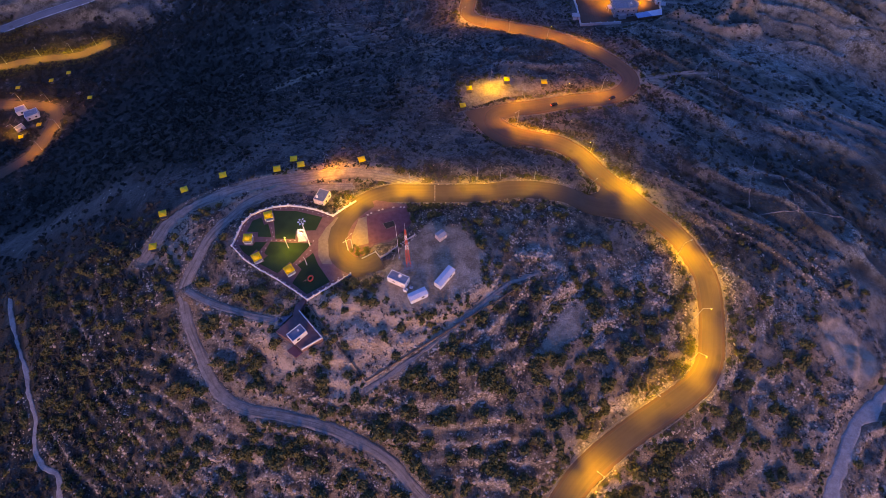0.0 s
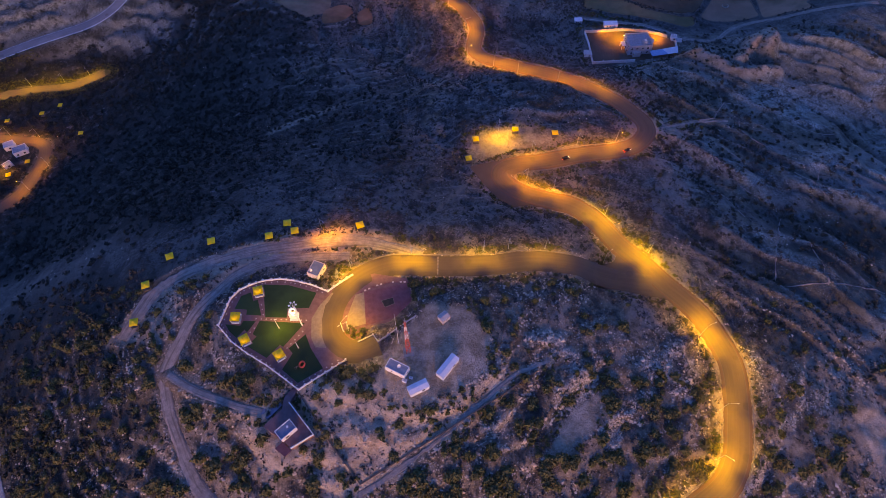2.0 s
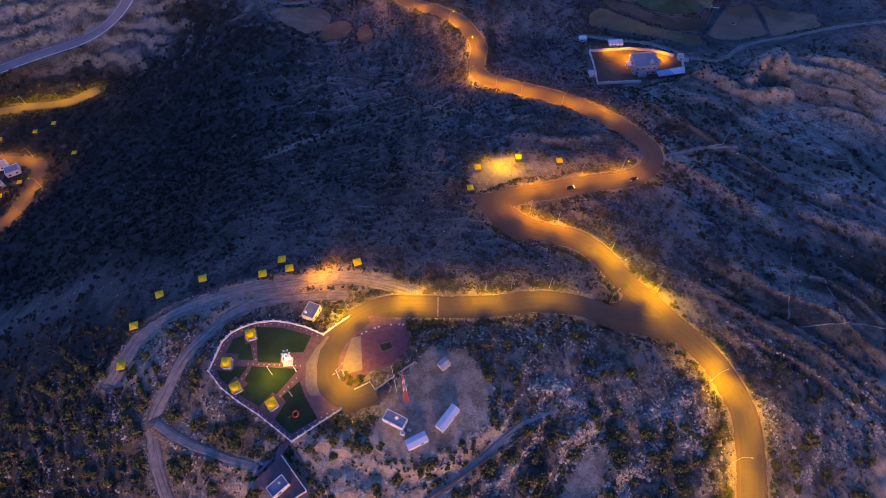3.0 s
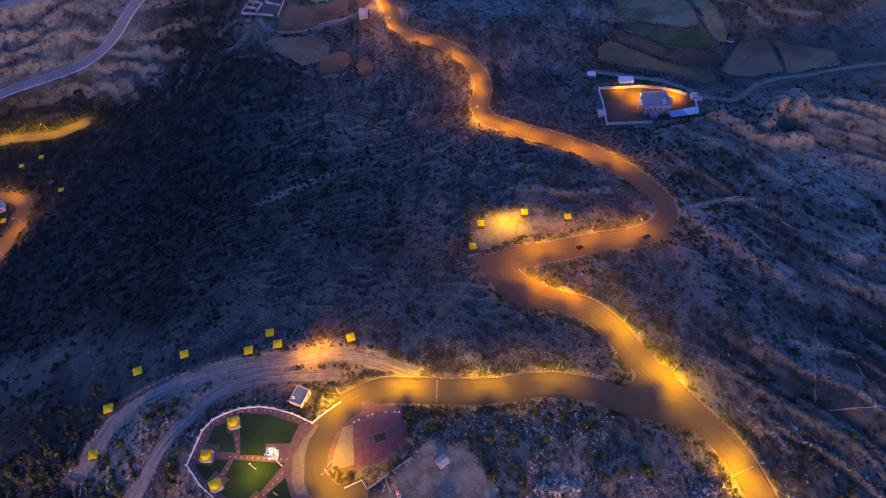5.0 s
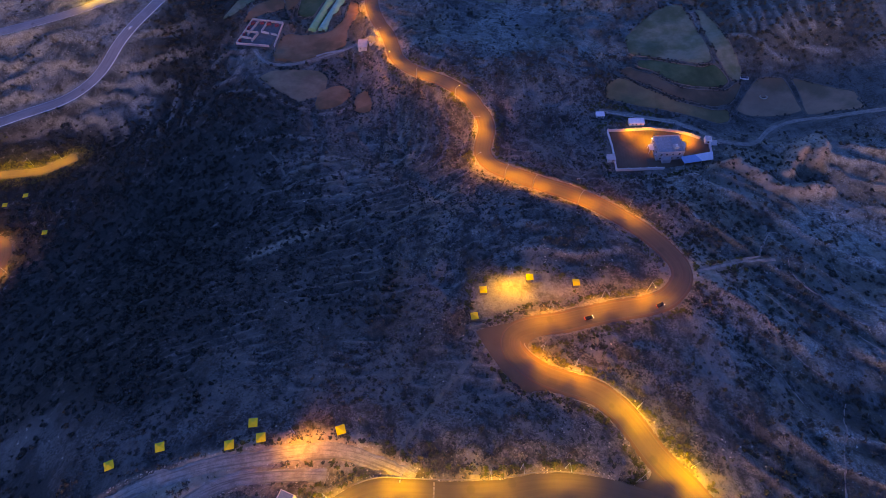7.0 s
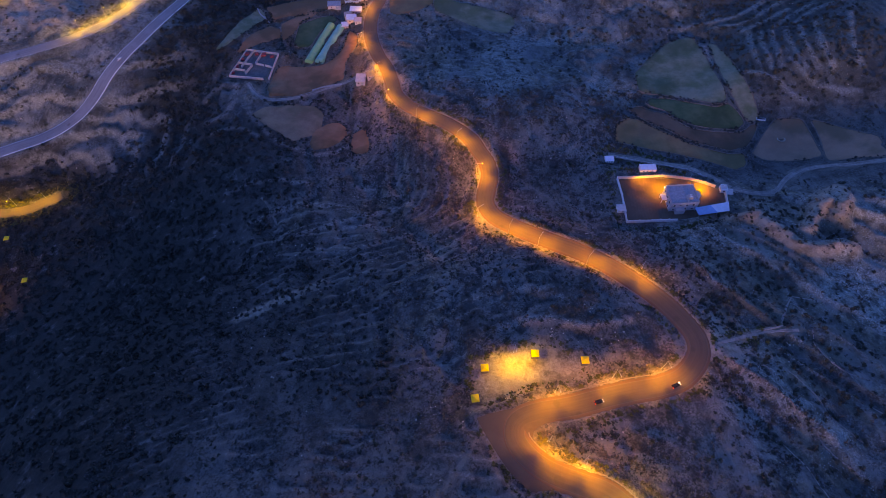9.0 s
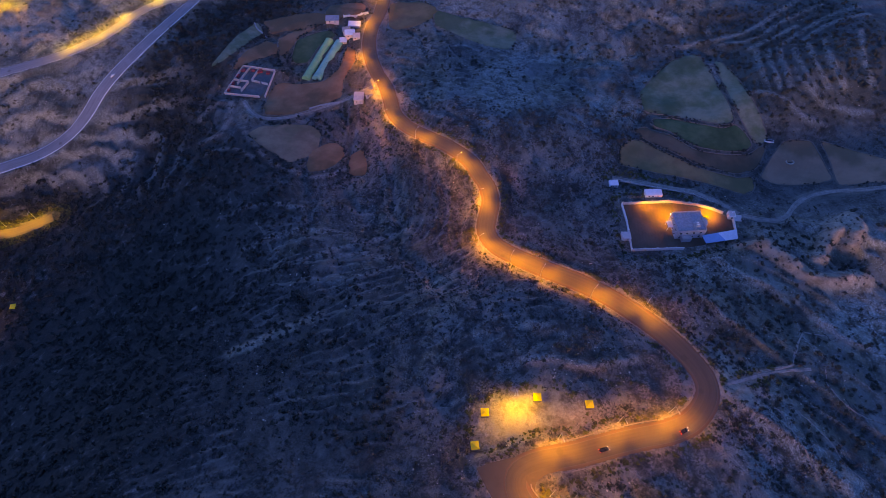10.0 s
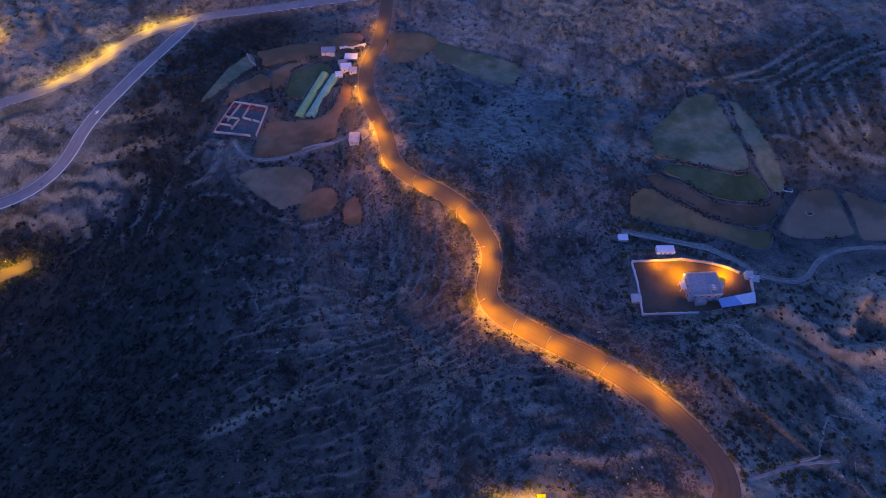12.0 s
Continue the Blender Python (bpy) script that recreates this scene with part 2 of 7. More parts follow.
EARTH = earth_material()
ASPHALT = asphalt_material("asphalt_with_red_shoulder", 5.0, False, True)
ASPHALT_PLAIN = asphalt_material("asphalt_branch", 4.6, False, False)
ASPHALT_LINED = asphalt_material("asphalt_highway", 4.8, True, False, (0.20, 0.195, 0.19), (0.25, 0.245, 0.24))
DIRT = track_material("dirt_track", (0.255, 0.212, 0.170), (0.40, 0.335, 0.275))
PALE_DIRT = track_material("pale_dirt", (0.34, 0.30, 0.265), (0.46, 0.42, 0.37), False)
CONCRETE = plain("concrete", (0.30, 0.28, 0.25), (0.40, 0.375, 0.34), 0.9)
KERB = plain("weathered_kerb", (0.20, 0.165, 0.14), (0.27, 0.225, 0.19), 0.9)
WORN = track_material("worn_ground", (0.15, 0.118, 0.088), (0.225, 0.18, 0.135), False)
LEAF = leaf_material("scrub_leaf", (0.040, 0.050, 0.013), (0.125, 0.118, 0.030), (0.14, 0.115, 0.042))
DRY = leaf_material("dry_herb", (0.042, 0.038, 0.030), (0.105, 0.095, 0.078), (0.075, 0.066, 0.048))
LEAF_OPEN = leaf_material("heath_leaf", (0.026, 0.032, 0.019), (0.060, 0.062, 0.038), (0.055, 0.052, 0.038))
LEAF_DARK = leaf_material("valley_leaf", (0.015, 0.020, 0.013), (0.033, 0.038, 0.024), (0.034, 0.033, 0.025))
BARK = plain("bark", (0.11, 0.085, 0.065), (0.16, 0.125, 0.095), 3.0)
STONE = plain("limestone", (0.44, 0.35, 0.255), (0.64, 0.52, 0.39), 0.8, bump=0.6, depth=0.08)

# ---- the lie of the land ----
# each landform: height, centre x, y, half-widths, turn
LAND_BASE = -38.6
LANDFORMS = {
    "lookout hill": (66.0, -102, 137, 115, 226, 1.36),
    "western valley": (-81.2, -279, 223, 206, 235, 2.80),
    "northern valley": (-50.9, -126, 596, 214, 121, 0.05),
    "field basin": (-21.2, 114, 394, 185, 56, 0.97),
    "hairpin spur": (19.0, 29, 264, 56, 49, 2.92),
    "highway cut": (-13.5, -228, 381, 90, 38, 0.57),
    "farm hollow": (-17.2, -77, 404, 38, 133, 0.53),
    "well hollow": (-27.2, 192, 374, 38, 60, 2.10),
    "garden dip": (-4.3, -34, 134, 38, 38, 0.26),
    "burnt slope": (-29.4, 50, 487, 76, 101, 1.73),
    "terrace slope": (-21.3, 252, 630, 136, 230, 0.83),
    "west gully": (-13.3, -211, 172, 38, 38, 1.41),
    "south-west rib": (16.6, -285, 62, 38, 230, 0.52),
    "east gully": (-19.6, 282, 237, 153, 38, 2.71),
    "east rib": (3.9, 152, 144, 38, 96, 2.54),
}


def land(x, y):
    z = np.full(np.shape(x), LAND_BASE, float)
    for a, cx, cy, s, u, turn in LANDFORMS.values():
        c, n = math.cos(turn), math.sin(turn)
        dx, dy = x - cx, y - cy
        z = z + a * np.exp(-(((c * dx + n * dy) / s) ** 2) - ((c * dy - n * dx) / u) ** 2)
    return z


def hashed(i, j, seed):
    v = np.sin(i * 127.1 + j * 311.7 + seed * 74.7) * 43758.5453
    return v - np.floor(v)


def waves(x, y, size, seed=0.0, octaves=3):
    """Smooth lattice noise, -1 to 1."""
    total, amp, norm = 0.0, 1.0, 0.0
    for k in range(octaves):
        gx, gy = x / size + 17.3 * k, y / size - 9.1 * k
        i, j = np.floor(gx), np.floor(gy)
        fx, fy = gx - i, gy - j
        fx, fy = fx * fx * (3 - 2 * fx), fy * fy * (3 - 2 * fy)
        a = hashed(i, j, seed + k) * (1 - fx) + hashed(i + 1, j, seed + k) * fx
        b = hashed(i, j + 1, seed + k) * (1 - fx) + hashed(i + 1, j + 1, seed + k) * fx
        total = total + amp * (2 * (a * (1 - fy) + b * fy) - 1)
        norm, amp, size = norm + amp, amp * 0.5, size * 0.47
    return total / norm


def step(v, lo, hi):
    t = np.clip((v - lo) / (hi - lo), 0, 1)
    return t * t * (3 - 2 * t)


def curve(points, gap=2.0):
    """A smooth line through plan points, in even steps."""
    p = np.asarray(points, float)
    p = np.vstack([2 * p[0] - p[1], p, 2 * p[-1] - p[-2]])
    out = []
    for i in range(1, len(p) - 2):
        n = max(2, int(np.linalg.norm(p[i + 1] - p[i]) / 0.5))
        t = np.linspace(0, 1, n, endpoint=False)[:, None]
        a, b, c, d = p[i - 1 : i + 3]
        out.append(0.5 * (2 * b + (c - a) * t + (2 * a - 5 * b + 4 * c - d) * t**2 + (3 * b - a - 3 * c + d) * t**3))
    q = np.vstack(out + [p[-2][None]])
    s = np.r_[0, np.cumsum(np.linalg.norm(np.diff(q, axis=0), axis=1))]
    n = max(3, int(s[-1] / gap) + 1)
    e = np.linspace(0, s[-1], n)
    return np.stack([np.interp(e, s, q[:, 0]), np.interp(e, s, q[:, 1])], 1)


def profile(line, reach=9):
    z = land(line[:, 0], line[:, 1])
    pad = np.pad(z, reach, mode="edge")
    pad[:reach] = 2 * z[0] - z[1 : reach + 1][::-1] if len(z) > reach else z[0]
    pad[-reach:] = 2 * z[-1] - z[-reach - 1 : -1][::-1] if len(z) > reach else z[-1]
    return np.convolve(pad, np.ones(2 * reach + 1) / (2 * reach + 1), "valid")


WAYS = {}


def way(name, points, half, bank=7.0, lift=0.0, gap=2.0):
    line = curve(points, gap)
    WAYS[name] = (line, profile(line) + lift, half, bank)


MAIN_SOUTH = [(39.1, 30.1), (45.4, 37.3), (53.2, 43.7), (64.3, 51.2), (74.8, 57.6), (87.0, 65.8), (92.7, 73.7), (95.2, 81.9),
              (97.6, 93.8), (98.5, 105.5), (96.6, 113.6), (92.9, 123.2), (87.7, 130.5), (81.1, 138.0), (75.9, 145.0)]
MAIN_BEND = [(71.6, 150.0), (66.8, 156.5), (62.5, 164.2), (57.4, 171.3), (51.0, 176.5), (43.1, 179.2), (33.9, 182.6), (26.9, 187.6),
             (23.0, 193.9), (24.3, 199.6), (31.5, 203.6), (43.3, 206.6), (54.2, 210.1), (66.6, 213.9), (79.3, 217.3), (89.1, 222.4),
             (96.1, 230.7), (97.9, 238.5), (94.7, 247.1), (87.8, 257.3)]
MAIN_NORTH = [(78.8, 266.8), (67.8, 276.8), (55.6, 285.0), (42.5, 292.0), (28.9, 300.7), (19.4, 308.6), (15.0, 318.4), (15.8, 328.3),
              (17.2, 338.1), (15.8, 347.9), (11.5, 356.0), (5.7, 366.3), (-6.2, 377.9), (-18.7, 387.4), (-30.3, 397.8), (-38.6, 410.1),
              (-42.6, 424.1), (-47.7, 439.3), (-54.5, 453.1), (-60.2, 469.9), (-63.3, 487.8), (-63.3, 507.4), (-60.5, 525.3),
              (-59.2, 547.6), (-59.6, 569.9), (-60.5, 600.0), (-58.0, 640.0)]
way("road", [(20.0, 2.0), (31.0, 19.0)] + MAIN_SOUTH + MAIN_BEND + MAIN_NORTH, 5.0, 6.0)
way("branch", [(77.0, 137.5), (66.9, 139.0), (55.7, 141.2), (44.3, 142.6), (30.5, 142.5), (16.8, 139.9), (3.5, 138.8), (-9.7, 138.8),
               (-20.2, 138.6), (-28.6, 134.6), (-35.2, 128.6), (-38.4, 122.4), (-39.2, 115.9), (-37.8, 110.4), (-33.6, 106.4), (-27.8, 105.6), (-22.5, 107.6)], 4.6, 5.0)
way("highway", [(-360, 325), (-318.1, 355.6), (-299.1, 370.1), (-278.6, 383.0), (-263.0, 391.5), (-250.5, 401.5), (-242.2, 411.5), (-236.9, 422.5),
                (-232.6, 436.3), (-225.9, 453.2), (-219.0, 470.6), (-211.6, 496.4), (-205.0, 525.8), (-200.6, 552.0)], 4.8, 8.0)
way("lit_road", [(-330, 428), (-308, 439), (-287.8, 450.4), (-270.8, 460.7), (-260.0, 469.3), (-247.2, 483.0), (-239.0, 500.0), (-231.5, 519.9),
                 (-221.5, 534.4), (-209.6, 547.1), (-197.2, 558.8), (-180.7, 568.2), (-157.2, 576.4), (-123.4, 584.2), (-97.4, 588.5), (-40, 596), (60, 610)], 4.4, 7.0)
way("valley_loop", [(-330, 284), (-297.3, 289.6), (-277.3, 287.5), (-262.0, 285.0), (-253.7, 277.3), (-249.2, 257.0), (-248.5, 238.2), (-253.6, 226.2),
                    (-263.7, 216.1), (-290, 200), (-330, 186)], 4.2, 6.0)
way("cut_road", [(-340, 316), (-310.9, 325.5), (-295.1, 333.4), (-277.6, 338.3), (-262.6, 341.7), (-252.0, 347.3), (-243.0, 353.6)], 3.8, 7.0)
way("hill_track", [(4, 22), (-4.3, 28.1), (-8.8, 32.0), (-15.2, 39.2), (-22.5, 44.2), (-31.9, 48.4), (-41.4, 51.9), (-52.9, 54.8), (-62.7, 56.4), (-69.9, 58.9),
                   (-76.4, 63.7), (-81.2, 70.2), (-85.1, 76.9), (-89.4, 84.9), (-92.9, 93.2), (-94.2, 99.6), (-91.6, 108.0), (-88.0, 118.9), (-82.4, 127.3),
                   (-74.4, 136.1), (-63.6, 141.3), (-49.4, 143.5), (-36.0, 144.2)], 2.3, 2.6, -0.6, 1.0)
way("terrace_track", [(-113.9, 112.4), (-109.6, 122.9), (-105.5, 130.7), (-96.5, 137.2), (-84.3, 141.9), (-72.2, 145.7), (-61.5, 147.8), (-49.0, 150.2),
                      (-33.3, 151.4), (-19.7, 148.0), (-9.2, 143.5)], 2.7, 3.0, 0, 1.0)
way("house_path", [(-92.6, 98.4), (-80.7, 92.3), (-67.5, 87.6), (-58.2, 85.3)], 1.5, 2.0)
way("ledge_track", [(-25.8, 61.3), (-12.0, 69.9), (3.1, 81.0), (14.9, 91.4), (24.0, 98.0), (34, 103)], 1.0, 2.6, 0.1, 1.0)
way("dry_stream", [(-182, 112), (-175.5, 100.9), (-168.2, 90.3), (-159.4, 77.2), (-155.1, 68.5), (-150.5, 60.2), (-147.6, 50.4), (-142.5, 43.7), (-135.7, 40.1),
                   (-132.8, 31.0), (-131, 15)], 1.0, 3.0, -0.6, 1.0)
way("dry_riverbed", [(185, 83), (158.8, 65.6), (147.3, 57.2), (137.8, 47.6), (133.6, 40.3), (127.1, 29.2), (120, 10)], 2.7, 4.0, -0.8)
way("footpath", [(106.2, 238.4), (116.7, 241.8), (130.7, 245.8), (143.0, 247.4)], 0.9, 2.0, 0, 1.0)
way("field_access", [(145.4, 338.0), (158.8, 335.6), (167.8, 338.6), (177.4, 349.0), (189.1, 356.4), (200.4, 357.7), (214, 355.9), (260, 350)], 1.6, 3.0)
way("compound_drive", [(84.0, 364.2), (98.2, 361.9), (111.7, 358.9), (124.9, 355.4), (134.7, 349.6), (144.5, 339.5)], 1.8, 2.0)
way("farm_drive", [(-137.6, 431.0), (-128.3, 419.2), (-117.9, 416.4), (-105.7, 419.6), (-94.1, 426.4), (-76.1, 431.6), (-60.8, 437.4), (-50, 441)], 1.6, 2.0)

# level ground: outline, height, margin
GARDEN = [(-32.9, 102.1), (-47.1, 92.0), (-51.5, 95.1), (-58.5, 99.9), (-65.7, 104.0), (-72.0, 108.3), (-77.4, 113.9), (-76.3, 119.4), (-75.3, 124.2),
          (-72.7, 127.7), (-69.6, 129.6), (-65.0, 131.4), (-59.2, 132.2), (-54.2, 131.6), (-48.1, 130.1), (-41.7, 127.4)]
FORECOURT = GARDEN + [(-36, 132), (-26, 135), (-14, 133), (-10.4, 120.3), (-24, 109), (-24, 103)]
HILLTOP = [(-21, 104), (-22, 94), (-12, 87), (2, 91), (12, 98), (14, 110), (6, 121), (-6, 121), (-13, 113)]
LOW_HOUSE = [(-57, 80.5), (-49, 88), (-40, 77.5), (-48, 72)]
COMPOUND = [(84, 347), (84.5, 312), (112, 313), (141, 324), (143, 335), (136, 341), (122, 346), (110, 348)]
GAZEBO_SPUR = [(10, 206), (9, 222), (24, 229), (38, 229), (53, 226), (46, 219), (28, 215)]
FARMHOUSE = [(-153, 437), (-124, 435.5), (-121.5, 464), (-147, 467)]
LOOP_HOUSE = [(-283, 282), (-264, 280), (-262, 268), (-283, 268)]
BARE_FLAT = [(32, 74), (41, 88), (51, 93), (47, 82), (38, 74)]
BARE_EAST = [(139, 92), (151, 97), (162, 82), (159, 71), (150, 66), (141, 76)]
CUT = [(-46, 92), (-30, 95), (-20, 92), (-8, 86), (4, 90), (14, 97), (18, 92), (4, 82), (-14, 70), (-24, 60), (-36, 62), (-40, 78)]
PADS = [(FORECOURT, 0.0, 3.5), (HILLTOP, 3.0, 5.0), (LOW_HOUSE, -2.6, 2.0), (COMPOUND, -60.0, 6.0), (GAZEBO_SPUR, -25.0, 7.0),
        (FARMHOUSE, -84.0, 5.0), (LOOP_HOUSE, -101.0, 5.0), (BARE_FLAT, -3.0, 4.0)]


RIDGE = [[(186.1, 296.5), (167.4, 293.9), (160.8, 296.4), (153.1, 307.6), (147.5, 315.5), (137.9, 317.7)], [(168.7, 305.1), (173.8, 313.5), (183.2, 325.8), (192.0, 332.3), (190.8, 325.3), (185.1, 313.3)]]
# paved corners outside the run of the road
APRONS = {"hairpin_apron": [(10.0, 200.2), (15.8, 202.4), (24.0, 204.6), (36.0, 207.0), (40.0, 203.0), (30.0, 197.0), (30.0, 188.0), (36.0, 178.5),
                            (28.1, 176.2), (23.2, 179.9), (18.7, 185.5), (13.8, 193.3)],
          "junction_apron": [(58.0, 136.5), (66.0, 134.6), (76.0, 132.0), (84.0, 131.0), (79.0, 141.0), (68.0, 152.0), (64.0, 147.5), (57.0, 145.0)]}


def near_line(line, vals, x, y, reach=None):
    """Distance to a line and the value along it at the nearest point; past reach the distance stays huge."""
    best = np.full(len(x), 1e9)
    val = np.zeros(len(x))
    group = 14
    for first in range(0, len(line) - 1, group):
        some = line[first : first + group + 1]
        k = np.nonzero(within(x, y, some, reach))[0] if reach else np.arange(len(x))
        if len(k) == 0:
            continue
        px, py, near, got = x[k], y[k], best[k], val[k]
        for i in range(first, min(first + group, len(line) - 1)):
            ax, ay = line[i]
            dx, dy = line[i + 1] - line[i]
            t = np.clip(((px - ax) * dx + (py - ay) * dy) / (dx * dx + dy * dy + 1e-9), 0, 1)
            d = np.hypot(px - ax - t * dx, py - ay - t * dy)
            hit = d < near
            near[hit] = d[hit]
            got[hit] = (vals[i] + t * (vals[i + 1] - vals[i]))[hit]
        best[k], val[k] = near, got
    return best, val


def near_ring(ring, x, y):
    """Distance to an outline, negative inside."""
    r = np.asarray(ring + [ring[0]], float)
    d, _ = near_line(r, np.zeros(len(r)), x, y)
    inside = np.zeros(len(x), bool)
    for (ax, ay), (bx, by) in zip(r[:-1], r[1:]):
        cross = (ay > y) != (by > y)
        inside ^= cross & (x < (bx - ax) * (y - ay) / (by - ay + 1e-12) + ax)
    return np.where(inside, -d, d)


def within(x, y, pts, reach):
    p = np.asarray(pts)
    return (x > p[:, 0].min() - reach) & (x < p[:, 0].max() + reach) & (y > p[:, 1].min() - reach) & (y < p[:, 1].max() + reach)


# narrow old terraces above the fields, and crags on the lookout hill
LEDGES = [[(186.3, 470.6), (183.1, 448.1), (183.7, 432.5)], [(192.1, 469.8), (189.3, 448.7), (188.4, 431.6)], [(198.4, 469.3), (195.5, 452.7), (194.4, 431.7)],
          [(206.3, 470.5), (204.4, 450.2), (207.4, 430.0)], [(214.5, 470.0), (211.5, 448.0), (214.0, 429.0)], [(223.8, 471.6), (219.9, 446.9), (221.5, 428.4)], [(246.1, 477.2), (237.8, 449.3), (236.6, 427.6)],
          [(135.4, 485.6), (170.5, 488.6), (196.3, 498.7), (232.8, 530.2)], [(169.1, 481.7), (189.2, 483.8), (209.4, 498.8), (237.9, 514.8)],
          [(201.8, 473.7), (218.3, 486.4), (235.0, 498.0), (259.3, 509.7)], [(214.2, 474.3), (229.3, 486.8), (261.5, 499.0)], [(183.5, 474.3), (199.8, 482.2), (215.5, 492.1)],
          [(162.8, 428.6), (175.3, 431.8), (188.1, 423.3), (195.6, 413.9), (209.5, 406.1)], [(200.2, 438.5), (208.2, 421.4), (221.3, 413.4), (233.1, 410.0)],
          [(-155.4, 395.0), (-144.0, 399.8), (-142.1, 411.6), (-145.0, 429.1)], [(-161.2, 414.1), (-156.6, 424.9), (-149.8, 433.9)], [(-150.2, 384.3), (-133.3, 386.6), (-117.9, 378.5)],
          [(-128.5, 400.3), (-108.3, 376.3), (-96.0, 370.7), (-78.2, 366.6), (-61.0, 379.0), (-60.9, 395.0)], [(-126.4, 335.0), (-103.1, 343.4), (-82.0, 340.5)],
          [(-106.5, 312.4), (-90.0, 320.8), (-70.0, 325.2), (-48.1, 318.9)], [(-66.5, 308.2), (-45.4, 317.6), (-23.2, 323.6)], [(-91.9, 249.9), (-80.5, 256.4), (-70.1, 261.9)],
          [(-79.8, 302.3), (-57.9, 307.9), (-31.9, 305.6)], [(-65.7, 290.2), (-44.1, 292.6), (-23.0, 300.4)], [(-30.3, 438.7), (-16.3, 442.2), (-1.9, 435.6)],
          [(-26.8, 414.3), (-14.3, 403.8), (-4.3, 399.8)], [(18.1, 238.1), (33.4, 243.0), (53.0, 241.4), (71.7, 245.8)], [(9.3, 254.3), (27.7, 259.3), (45.4, 254.0)]]
CRAGS = [[(24.8, 110.0), (36.5, 113.2), (46.8, 109.4), (54.5, 104.1), (47.8, 100.2), (35.6, 103.6)], [(66.2, 102.9), (77.8, 112.4), (87.4, 114.7), (85.8, 103.3), (81.0, 89.5), (74.2, 93.3)],
         [(35.0, 95.0), (45.9, 102.2), (51.4, 96.0), (42.4, 87.1), (34.4, 86.6)], [(54.6, 87.8), (63.5, 92.5), (64.5, 84.4), (53.4, 75.8), (49.7, 79.5)],
         [(7.2, 104.3), (15.5, 109.4), (19.3, 102.7), (11.0, 93.6), (3.1, 91.6), (1.2, 93.6)], [(-35.6, 85.7), (-27.7, 83.6), (-12.2, 79.7), (-4.6, 84.4), (3.1, 89.4), (1.2, 85.5), (-12.1, 75.9), (-25.4, 74.3)]]


def crags_at(x, y):
    """How craggy the ground is, 0 to 1."""
    m = np.zeros(len(x))
    for ring in CRAGS:
        k = np.nonzero(within(x, y, ring, 6))[0]
        if len(k):
            m[k] = np.maximum(m[k], step(near_ring(ring, x[k], y[k]) + 3 * waves(x[k], y[k], 7, 97), 3.0, -2.0))
    return m


def slopes(x, y):
    """The broad kinds of slope: front of the hill, eastern ribs, middle heath, north-western scarps, northern heath."""
    front = step(y, 112, 98) * step(np.hypot((x - 5) / 165, (y - 60) / 85), 1.25, 0.95)
    east = step(x, 84, 112) * step(y, 92, 122) * step(y, 345, 318)
    middle = step(x, -125, -85) * step(x, 95, 60) * step(y, 160, 178) * step(y, 400, 370)
    scarp = step(-x - 0.25 * (y - 400), 150, 190) * step(y, 345, 385)
    north = step(y, 380, 420) * step(-x, 175, 140) * (1 - scarp)
    return front, east, middle, scarp, north


